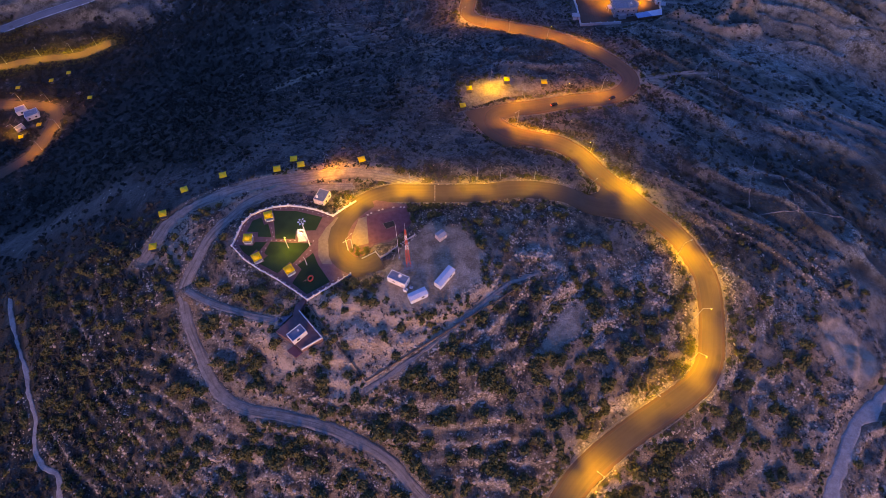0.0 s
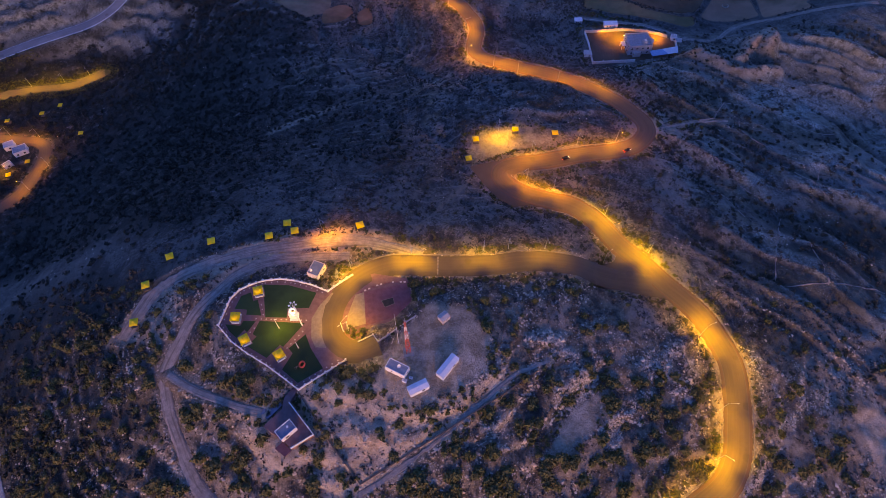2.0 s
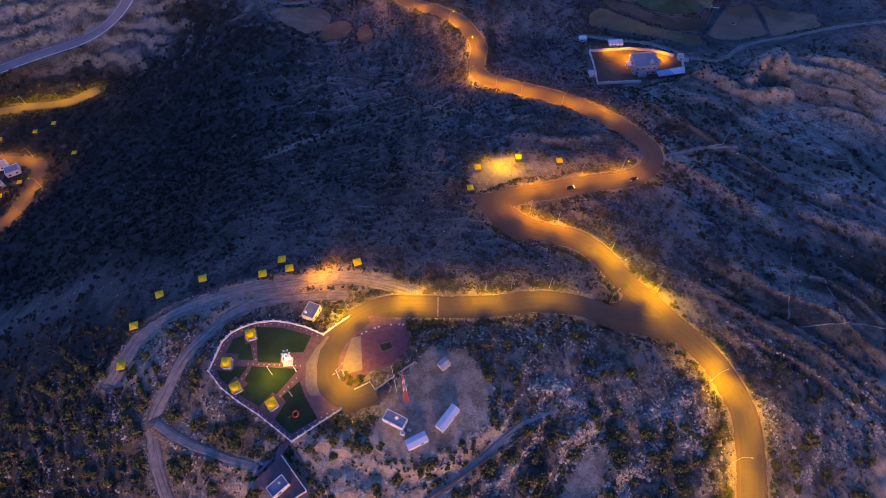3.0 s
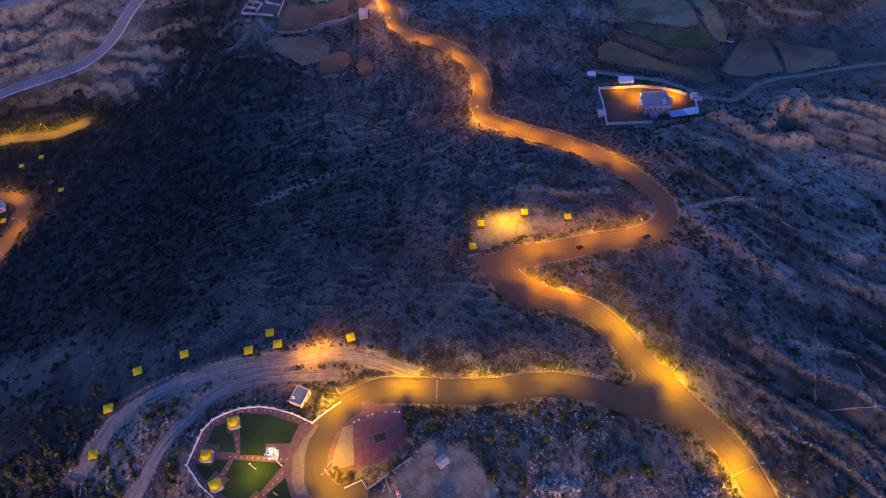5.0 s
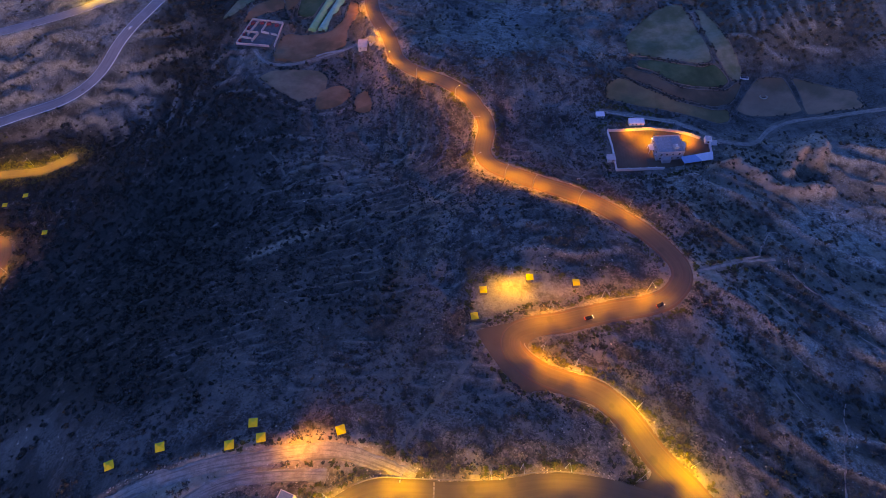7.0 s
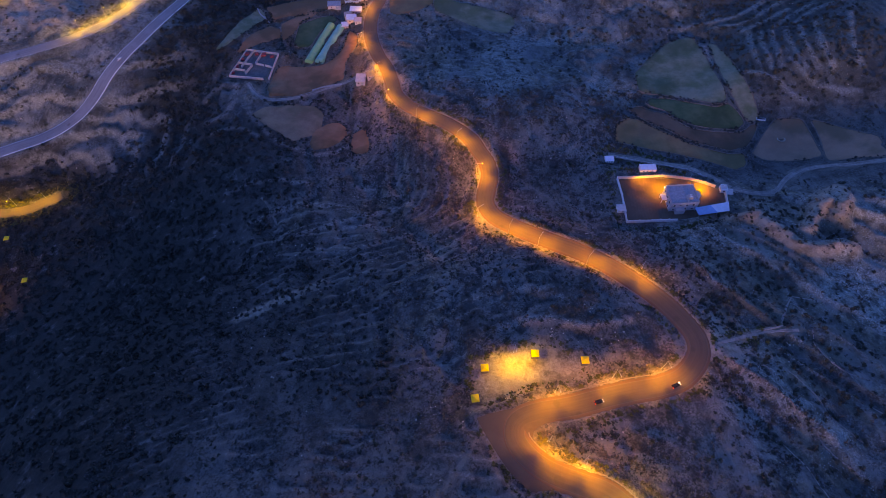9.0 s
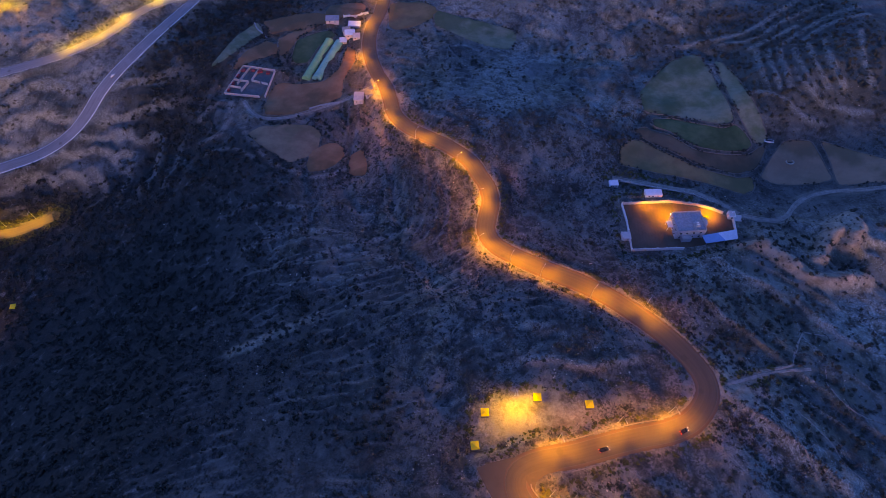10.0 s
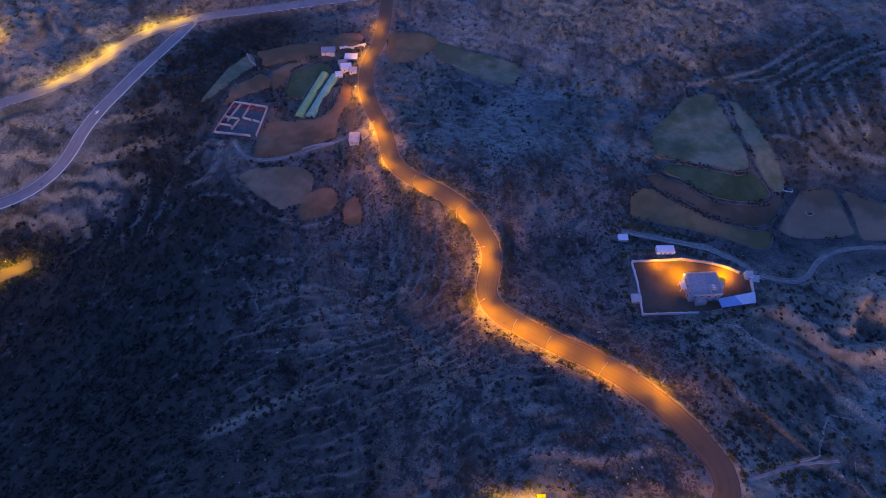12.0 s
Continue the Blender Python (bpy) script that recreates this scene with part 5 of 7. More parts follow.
# ---- more materials ----
WHITE = plain("white_paint", (0.72, 0.70, 0.68), (0.82, 0.80, 0.78), 0.8)
PINKISH = plain("pinkish_plaster", (0.58, 0.47, 0.43), (0.68, 0.56, 0.51), 0.7)
YELLOW = plain("yellow_canvas", (0.92, 0.60, 0.006), (0.97, 0.68, 0.010), 1.2, 0.6, bump=0.2)
ROOF_GREY = plain("grey_roof_felt", (0.28, 0.28, 0.30), (0.36, 0.36, 0.38), 0.8)
ROOF_BLUE = plain("blue_grey_screed", (0.17, 0.20, 0.26), (0.22, 0.25, 0.31), 0.8)
RED_PAVER = plain("red_paver", (0.165, 0.062, 0.072), (0.21, 0.088, 0.098), 0.6, bump=0.5)
PURPLE_PAVER = plain("plum_paver", (0.165, 0.085, 0.085), (0.21, 0.115, 0.115), 0.6, bump=0.5)
TAN_PAVER = plain("tan_paver", (0.24, 0.185, 0.13), (0.30, 0.235, 0.165), 0.7, bump=0.5)
PALE_INLAY = plain("pale_inlay", (0.50, 0.40, 0.38), (0.56, 0.46, 0.43), 1.0)
GLASS = plain("dark_window_glass", (0.02, 0.024, 0.03), (0.03, 0.034, 0.04), 2.0, 0.08, bump=0.0)
RED_PAINT = plain("red_paint", (0.50, 0.075, 0.04), (0.60, 0.11, 0.06), 2.0, 0.55)
WHITE_METAL = plain("white_metal_sheet", (0.66, 0.69, 0.74), (0.74, 0.77, 0.82), 0.6, 0.45)
BLUE_METAL = plain("pale_blue_sheet", (0.09, 0.38, 0.60), (0.12, 0.43, 0.66), 0.6, 0.45)
BRICK_RED = plain("red_block_pile", (0.30, 0.04, 0.05), (0.38, 0.07, 0.07), 1.5)
BLOCK = plain("raw_block_wall", (0.40, 0.37, 0.36), (0.50, 0.46, 0.44), 1.0)
GREEN_FILM = plain("green_film", (0.21, 0.42, 0.17), (0.27, 0.50, 0.20), 0.25, 0.35, bump=0.25)
TEAL_FILM = plain("teal_film", (0.14, 0.40, 0.29), (0.20, 0.48, 0.34), 0.25, 0.35, bump=0.25)
CAR_BLACK = plain("black_car_paint", (0.012, 0.012, 0.014), (0.02, 0.02, 0.022), 1.0, 0.2, bump=0.0)
CAR_WHITE = plain("white_car_paint", (0.72, 0.73, 0.75), (0.78, 0.79, 0.80), 1.0, 0.25, bump=0.0)
RUBBER = plain("tyre_rubber", (0.02, 0.02, 0.02), (0.03, 0.03, 0.03), 3.0)
HEADLIGHT = glowing("lit_headlight", (1.0, 0.85, 0.72), 10.0)
TAIL = glowing("lit_tail_lamp", (1.0, 0.04, 0.02), 3.0)
BULB = glowing("lit_warm_bulb", (1.0, 0.72, 0.35), 12.0)
FLOOD = plain("flood_lens", (0.65, 0.72, 0.85), (0.7, 0.77, 0.9), 2.0, 0.2)
LAWN = field_material("clipped_lawn", (0.016, 0.052, 0.014), (0.026, 0.072, 0.020), 30, 0.5)


def poly(name, pts, z0, z1, material, label, category, kind="structure"):
    ob = part(name, prism(pts, z0, z1), material)
    return tagged(ob, label, category, kind=kind)


# ---- lookout garden ----
poly("garden_pavement", FORECOURT, -0.9, 0.02, PURPLE_PAVER, "plum-red paved paths of the lookout garden", "pavement")
poly("lawn_1", [(-64.9, 130.0), (-56.0, 129.9), (-45.7, 127.0), (-47.6, 121.1), (-55.0, 120.8), (-54.7, 117.3), (-62.1, 117.4)], -0.2, 0.07, LAWN, "dark green clipped lawn between paved paths", "lawn")
poly("lawn_2", [(-68.7, 126.9), (-67.3, 123.5), (-65.8, 124.0), (-63.6, 118.0), (-68.8, 118.3), (-68.9, 120.2), (-73.2, 120.5), (-71.9, 125.4)], -0.2, 0.07, LAWN, "small dark green lawn by a shelter", "lawn")
poly("lawn_3", [(-75.2, 114.6), (-70.2, 114.1), (-69.3, 115.9), (-65.1, 115.9), (-67.3, 111.7), (-68.4, 112.7), (-70.5, 109.7), (-73.4, 112.0)], -0.2, 0.07, LAWN, "small dark green lawn at the garden wall", "lawn")
poly("lawn_4", [(-63.8, 116.0), (-48.3, 115.3), (-54.3, 106.6), (-55.4, 107.4), (-59.2, 102.7), (-66.4, 106.8), (-63.8, 110.2), (-65.3, 111.1)], -0.2, 0.07, LAWN, "green lawn in the middle of the garden", "lawn")
poly("lawn_5", [(-47.4, 111.2), (-45.0, 106.2), (-40.1, 99.3), (-47.7, 94.3), (-53.4, 98.7), (-50.8, 104.4), (-52.4, 106.1)], -0.2, 0.07, LAWN, "dark green lawn with a red play ring", "lawn")
poly("tan_band", [(-40.3, 127.0), (-43.9, 122.2), (-46.1, 117.0), (-45.4, 110.0), (-43.6, 106.6), (-39.9, 106.4), (-41.6, 110.1), (-42.5, 117.0), (-42.0, 122.2), (-38.9, 126.6)], -0.2, 0.08, TAN_PAVER, "crescent of tan paving beside the turning place", "pavement")
poly("plaza", [(-28.9, 127.4), (-14.3, 131.1), (-10.6, 120.5), (-27.3, 114.6)], -0.2, 0.09, RED_PAVER, "square plaza of red pavers", "pavement")
poly("tan_strip", [(-31.9, 126.3), (-29.0, 127.4), (-27.4, 115.4), (-33.9, 113.3), (-33.8, 118.6)], -0.2, 0.10, TAN_PAVER, "tan paved strip of the turning island", "pavement")
PLANTER_SOIL = plain("planter_soil", (0.03, 0.026, 0.02), (0.05, 0.045, 0.03), 1.5)
planter = thing("planter_bed", "square bed of dark soil sunk in the red plaza", "planter", pose(0, 0, 0))
part("soil", prism([(-22.7, 124.1), (-18.7, 125.4), (-18.0, 123.1), (-21.2, 121.6)], -0.2, 0.13), PLANTER_SOIL, planter)
bm = bmesh.new()
ring = [(-22.7, 124.1), (-18.7, 125.4), (-18.0, 123.1), (-21.2, 121.6)]
for i in range(4):
    beam((*ring[i - 1], 0.15), (*ring[i], 0.15), 0.12, bm)
part("edging", bm, TAN_PAVER, planter)

# pale inlaid squares along the paths
bm = bmesh.new()
ring = np.array(GARDEN, float)
mid = ring.mean(0)
for i in range(len(ring) - 1):
    a, b = ring[i + 1] + (mid - ring[i + 1]) * 0.055, ring[i] + (mid - ring[i]) * 0.055
    for t in np.arange(0.15, 1, 2.1 / max(2.2, np.linalg.norm(b - a))):
        x, y = a + t * (b - a)
        box(0.42, 0.42, 0.02, x, y, 0.012, rz=45, bm=bm)
for (ax, ay), (bx, by) in (((-66, 116.8), (-47, 116.4)), ((-64.6, 123), (-62.6, 117.5)), ((-64.5, 114), (-68, 109.5)), ((-48, 113), (-53.5, 105.5))):
    n = int(math.hypot(bx - ax, by - ay) / 1.7)
    for i in range(n):
        t = (i + 0.5) / n
        box(0.42, 0.42, 0.02, ax + t * (bx - ax), ay + t * (by - ay), 0.012, rz=45, bm=bm)
part("inlay", bm, PALE_INLAY, bpy.data.objects["garden_pavement"])


# kerb blocks between the turning place and the plaza, and a worn speed hump
blocks = thing("block_row", "row of reddish kerb blocks along the plaza edge", "kerb blocks", pose(-30.0, 127.3, 0.02))
for t in np.linspace(0, 1, 13):
    bx, by = t * 16.5, t * 4.2 + 1.6 * math.sin(math.pi * t)
    part("block", box(0.75, 0.5, 0.32, bx, by, 0.0, 0.04, 14), PINKISH if int(t * 12) % 3 else RED_PAVER, blocks)
hump = thing("speed_hump", "worn speed hump across the branch road", "speed hump", pose(-3.2, 138.8, WAYS["branch"][1][int(np.argmin(np.abs(WAYS["branch"][0][:, 0] + 3.2)))] + 0.06, 0, 0, 0))
for k in range(6):
    part("hump_bar", box(0.5, 1.1, 0.09, 0, -3.2 + 1.28 * k, 0, 0.03), TAN_PAVER if k % 2 else KERB, hump)


def wall_with_posts(name, pts, z, label, high=0.75, gap=3.0, post=0.42, material=None):
    """A low wall with capped posts: panels and posts as parts."""
    material = material or WHITE
    base = thing(name, label, "wall", pose(pts[0][0], pts[0][1], 0))
    ox, oy = pts[0]
    mesh = None
    for (ax, ay), (bx, by) in zip(pts[:-1], pts[1:]):
        n = max(1, round(math.hypot(bx - ax, by - ay) / gap))
        for i in range(n):
            a = (ax + (bx - ax) * i / n - ox, ay + (by - ay) * i / n - oy)
            b = (ax + (bx - ax) * (i + 1) / n - ox, ay + (by - ay) * (i + 1) / n - oy)
            za, zb = (z, z) if z is not None else (ground(a[0] + ox, a[1] + oy), ground(b[0] + ox, b[1] + oy))
            bm = beam((*a, za + high / 2 - 0.2), (*b, zb + high / 2 - 0.2), 0.24, h=high + 0.4)
            beam((*a, za + high + 0.03), (*b, zb + high + 0.03), 0.34, bm, h=0.08)
            part("wall_panel", bm, material, base)
            if mesh is None:
                bm = box(post, post, high + 0.9, z=-0.4, bevel=0.02)
                box(post + 0.14, post + 0.14, 0.1, z=high + 0.5, bm=bm)
                first = part("post", bm, material, base)
                mesh = first.data
                first.matrix_basis = pose(a[0], a[1], za)
            else:
                ob = new("post", mesh)
                ob.parent = base
                ob.matrix_basis = pose(a[0], a[1], za)
    return base


wall_with_posts("garden_wall", GARDEN + [(-37.6, 131.0), (-33.4, 134.3)], 0.0, "low white garden wall with capped posts", 0.8, 2.6)


def gazebo(size, high, domed, label):
    base = thing("gazebo", label, "gazebo")
    h = size / 2
    bm = bmesh.new()
    rings = []
    steps = [(1.0, 0.0), (1.0, 0.14), (0.80, 0.20), (0.74, 0.50), (0.54, 0.80), (0.24, 0.97)] if domed else [(1.0, 0.0), (1.0, 0.14), (0.62, 0.30), (0.20, 0.46)]
    for r, up in steps:
        row = []
        for i in range(16):
            a = 2 * math.pi * i / 16
            q = max(abs(math.cos(a)), abs(math.sin(a)))
            k = 1 / q
            soft = 1.0 if domed and r < 0.9 else 0
            k = k * (1 - soft) + soft
            row.append(bm.verts.new((h * r * k * math.cos(a), h * r * k * math.sin(a), high + up * (1.15 if domed else 1.0))))
        rings.append(row)
    for a, b in zip(rings[:-1], rings[1:]):
        for i in range(16):
            bm.faces.new((a[i - 1], a[i], b[i], b[i - 1]))
    tip = bm.verts.new((0, 0, high + (1.05 if domed else 0.52)))
    for i in range(16):
        bm.faces.new((rings[-1][i - 1], rings[-1][i], tip))
    bm.faces.new(list(reversed(rings[0])))
    part("canopy", bm, YELLOW, base)
    part("finial", rod(0.09, 0.03, 0.35, z=high + (1.0 if domed else 0.48), n=6), YELLOW, base)
    mesh = None
    for sx in (-1, 1):
        for sy in (-1, 1):
            if mesh is None:
                ob = part("post", rod(0.09, 0.09, high + 0.3, z=-0.25, n=6), WHITE if domed else BARK, base)
                mesh = ob.data
            else:
                ob = new("post", mesh)
                ob.parent = base
            ob.matrix_basis = pose(sx * h * 0.86, sy * h * 0.86, 0)
    for sy in (-1, 1):
        bm = box(size * 0.86 * (1 if sy > 0 else 0.8), 0.38, 0.45, 0, sy * h * 0.92, -0.1, 0.03)
        part("bench", bm, WHITE if domed else BARK, base)
    part("floor_slab", box(size * 0.98, size * 0.98, 0.3, 0, 0, -0.24, 0.02), CONCRETE if domed else BARK, base)
    return base


domed = gazebo(3.3, 1.9, True, "gazebo with a domed golden-yellow roof and white benches")
domed["group"] = "domed gazebos in the garden"
spots = [(-65.7, 126.6, 17), (-71.7, 116.5, 2), (-67.1, 108.3, 33), (-54.7, 103.2, 37)]
domed.matrix_basis = pose(spots[0][0], spots[0][1], 0.26, 0, 0, spots[0][2])
for x, y, t in spots[1:]:
    copy_thing(domed, pose(x, y, 0.26, 0, 0, t))
PAD = [prism([(x + 2.6 * math.cos(radians(t + a)), y + 2.6 * math.sin(radians(t + a))) for a in (45, 135, 225, 315)], -0.1, 0.11) for x, y, t in spots]
for bm in PAD:
    tagged(part("gazebo_pad", bm, PURPLE_PAVER), "plum-red paved pad under a gazebo", "pavement", kind="structure")

square = gazebo(2.9, 1.9, False, "open shelter with a square bright yellow roof")
square["group"] = "yellow-roofed shelters on the slopes"
spots = [(-33.3, 157.7, 20), (-57.7, 154.3, 12), (-61.9, 159.5, 8), (-66.9, 151.6, 14), (-89.6, 151.0, 18), (-105.0, 145.5, 25), (-109.3, 131.8, 20), (-110.2, 117.7, 12),
         (9.6, 208.5, 10), (13.0, 220.2, 5), (31.9, 226.6, 2), (50.4, 224.7, 4), (-290.4, 304.5, 10), (-270.1, 311.6, 10), (-260.4, 318.9, 10), (-233.0, 288.5, 10), (-261.0, 267.5, 10), (-266.5, 255.0, 20), (-291, 254, 0)]
for i, (x, y, t) in enumerate(spots):
    z = ground(x, y) + 0.08
    if i == 0:
        square.matrix_basis = pose(x, y, z, 0, 0, t)
    else:
        copy_thing(square, pose(x, y, z, 0, 0, t))


def monument():
    base = thing("monument", "white open-topped monument tower with a lit bell chamber", "monument", pose(-52.0, 117.6, 0.05, 0, 0, 4))
    bm = box(3.0, 3.0, 0.35, bevel=0.04)
    part("plinth", bm, WHITE, base)
    mesh = None
    for sx in (-1, 1):
        for sy in (-1, 1):
            if mesh is None:
                ob = part("corner_pier", box(0.6, 0.6, 4.0, z=0.3, bevel=0.03), WHITE, base)
                mesh = ob.data
            else:
                ob = new("corner_pier", mesh)
                ob.parent = base
            ob.matrix_basis = pose(sx * 0.9, sy * 0.9, 0)
    bm = bmesh.new()
    for sx, sy, lx, ly in ((0, -1.1, 2.4, 0.25), (0, 1.1, 2.4, 0.25), (-1.1, 0, 0.25, 2.4), (1.1, 0, 0.25, 2.4)):
        box(lx, ly, 0.7, sx, sy, 3.7, bm=bm)
    part("cornice", bm, WHITE, base)
    bm = bmesh.new()
    box(1.9, 0.16, 2.6, 0, -1.0, 0.3, bm=bm)
    part("front_panel", bm, WHITE, base)
    part("bell", rod(0.55, 0.25, 0.8, z=2.6, n=10), BULB, base, "glowing warm lamp bell")


monument()


def high_mast():
    base = thing("floodlight_mast", "tall grey floodlight mast with a ring of white heads", "light mast", pose(-48.97, 114.5, 0.05))
    part("pole", rod(0.2, 0.11, 15.6, n=8), WHITE, base)
    bm = bmesh.new()
    for i in range(12):
        a, b = 2 * math.pi * i / 12, 2 * math.pi * (i + 1) / 12
        beam((0.8 * math.cos(a), 0.8 * math.sin(a), 15.5), (0.8 * math.cos(b), 0.8 * math.sin(b), 15.5), 0.1, bm)
    beam((-0.8, 0, 15.5), (0.8, 0, 15.5), 0.08, bm)
    beam((0, -0.8, 15.5), (0, 0.8, 15.5), 0.08, bm)
    part("ring", bm, POLE, base)
    for i in range(6):
        a = radians(60 * i + 15)
        ob = part("floodlight", box(0.6, 0.45, 0.4, bevel=0.05), FLOOD, base, "white floodlight head")
        ob.matrix_basis = pose(1.1 * math.cos(a), 1.1 * math.sin(a), 15.3, 20, 0, 60 * i + 15)


high_mast()


def garden_post(x, y, h, lit=0.0, rz=0, z=0.05):
    label = "slim white garden lamp with one lit amber head" if lit else "slim white metal pole standing in the lawn"
    base = thing("garden_lamp" if lit else "flagpole", label, "garden lamp" if lit else "pole", pose(x, y, z, 0, 0, rz), "slim poles round the turning place")
    part("shaft", rod(0.09, 0.06, h, n=6), WHITE, base)
    part("foot", box(0.4, 0.4, 0.15, bevel=0.02), CONCRETE, base)
    if lit:
        head = part("lamp_head", box(0.6, 0.3, 0.14, 0.2, 0, h, 0.03), WHITE, base)
        part("lens", box(0.45, 0.22, 0.05, 0.2, 0, h - 0.05), LAMP_ON, head, "glowing amber lens")
        sodium_light(pose(x + 0.2, y, z + h - 0.1), lit, 150, 0.8)
    else:
        part("cap", rod(0.1, 0.1, 0.18, z=h, n=6), WHITE, base)


for x, y, h, lit in ((-56.7, 113.4, 7.0, 0.3), (-49.1, 106.3, 4.5, 0.0), (-34.8, 112.5, 6.5, 0.0), (-33.0, 113.2, 6.0, 0.0)):
    garden_post(x, y, h, lit)


def play_ring():
    base = thing("play_ring", "red hoop with a small brown rocking frame on the lawn", "play equipment", pose(-47.7, 100.0, 0.06, 0, 0, 30))
    bm = bmesh.new()
    for i in range(16):
        a, b = 2 * math.pi * i / 16, 2 * math.pi * (i + 1) / 16
        beam((0.8 + 0.95 * math.cos(a), 0.95 * math.sin(a), 0.55 + 0.4 * math.cos(a)), (0.8 + 0.95 * math.cos(b), 0.95 * math.sin(b), 0.55 + 0.4 * math.cos(b)), 0.42, bm)
    part("hoop", bm, RED_PAINT, base)
    bm = bmesh.new()
    for s in (-1, 1):
        beam((-1.7, 0.5 * s, 0), (-0.9, 0, 1.0), 0.09, bm)
        beam((-0.2, 0.5 * s, 0), (-0.9, 0, 1.0), 0.09, bm)
    beam((-2.0, 0, 0.75), (0, 0, 0.55), 0.12, bm)
    part("rocking_frame", bm, BARK, base)


play_ring()


# ---- small buildings ----
def windowed_box(base, sx, sy, sz, wall, roof, parapet=0.35, openings=(), roof_name="roof"):
    """Walls with a parapet, a flat roof inside it, and framed openings on the sides: side, offset, width, height, sill, name."""
    part("wall", box(sx, sy, sz + 0.7, z=-0.7), wall, base)
    bm = bmesh.new()
    t = 0.22
    for x, y, lx, ly in ((0, sy / 2 - t / 2, sx, t), (0, t / 2 - sy / 2, sx, t), (sx / 2 - t / 2, 0, t, sy - 2 * t), (t / 2 - sx / 2, 0, t, sy - 2 * t)):
        box(lx, ly, parapet, x, y, sz, bm=bm)
    part("parapet", bm, wall, base)
    part(roof_name, box(sx - 2 * t, sy - 2 * t, 0.06, z=sz), roof, base)
    for side, off, w, h, sill, kind in openings:
        a = {"s": 0, "e": 90, "n": 180, "w": 270}[side]
        d = sy / 2 if side in "sn" else sx / 2
        m = pose(0, 0, 0, 0, 0, a) @ pose(off, -d, sill)
        bm = bmesh.new()
        for x, z, lx, lz in ((0, h, w + 0.2, 0.1), (0, -0.1, w + 0.2, 0.1), (-w / 2 - 0.05, 0, 0.1, h), (w / 2 + 0.05, 0, 0.1, h)):
            box(lx, 0.12, lz, x, -0.02, z, bm=bm)
        ob = part(kind, bm, WHITE, base, m=m)
        part("pane" if kind == "window" else "leaf", box(w, 0.05, h, 0, -0.01), GLASS if kind == "window" else PINKISH, ob)


def tank(base, x, y, z, r=0.5, h=1.0, material=None):
    bm = rod(r, r, h, x, y, z, 12)
    rod(r, 0.2, 0.25, x, y, z + h, 12, bm)
    part("water_tank", bm, material or WHITE, base, "white plastic water tank")


def dish(base, x, y, z, turn, r=0.8):
    bm = bmesh.new()
    rings = []
    for k in range(4):
        q = r * (k + 1) / 4
        rings.append([bm.verts.new((q * math.cos(i * math.pi / 6), q * math.sin(i * math.pi / 6), 0.32 * (q / r) ** 2)) for i in range(12)])
    bm.faces.new(rings[0])
    for a, b in zip(rings[:-1], rings[1:]):
        for i in range(12):
            bm.faces.new((a[i - 1], a[i], b[i], b[i - 1]))
    ob = part("dish", bm, WHITE, base, "white parabolic dish")
    ob.matrix_basis = pose(x, y, z, 35, 0, turn)
    part("bracket", rod(0.06, 0.06, 1.2, x, y, z - 1.15, 6), POLE, base)


hut = thing("pump_hut", "flat-roofed pinkish hut with a water tank", "hut", pose(-46.4, 135.3, -0.1, 0, 0, -20))
windowed_box(hut, 4.4, 5.6, 2.8, PINKISH, ROOF_BLUE, 0.3, [("s", 0, 1.0, 2.0, 0.05, "door"), ("e", -1.2, 1.0, 1.0, 1.0, "window"), ("e", 1.3, 1.0, 1.0, 1.0, "window"), ("s", 1.5, 0.7, 0.8, 1.1, "window")])
tank(hut, -1.3, -1.4, 2.85, 0.45, 0.7)
slab = thing("concrete_cover", "square concrete cistern cover beside the hut", "cistern cover", pose(-39.5, 134.6, ground(-39.5, 134.6), 0, 0, -40))
part("slab", box(3.0, 2.6, 0.5, z=-0.25, bevel=0.04), CONCRETE, slab)
part("hatch", box(0.8, 0.8, 0.12, 0.4, 0.3, 0.25, 0.02), POLE, slab)

relay = thing("relay_hut", "long white relay hut with a dark roof and dish", "hut", pose(-15.4, 97.9, 3.0, 0, 0, -26))
windowed_box(relay, 7.0, 3.4, 2.9, WHITE, ROOF_GREY, 0.25, [("s", 2.3, 0.9, 2.0, 0.05, "door"), ("s", -1.0, 0.9, 0.7, 1.3, "window"), ("e", 0, 0.9, 0.7, 1.3, "window")])
dish(relay, 0.6, 0.2, 4.0, 40, 0.6)
for x, y, s in ((-13.0, 94.2, 1.5), (-11.0, 95.3, 1.1)):
    unit = thing("cooling_unit", "boxy white cooling unit beside the relay hut", "cooling unit", pose(x, y, 3.0, 0, 0, -20))
    part("case", box(s, s * 0.7, s * 0.75, bevel=0.04), WHITE, unit)
    part("fan", rod(s * 0.28, s * 0.28, 0.06, 0, 0, s * 0.75, 10), POLE, unit)


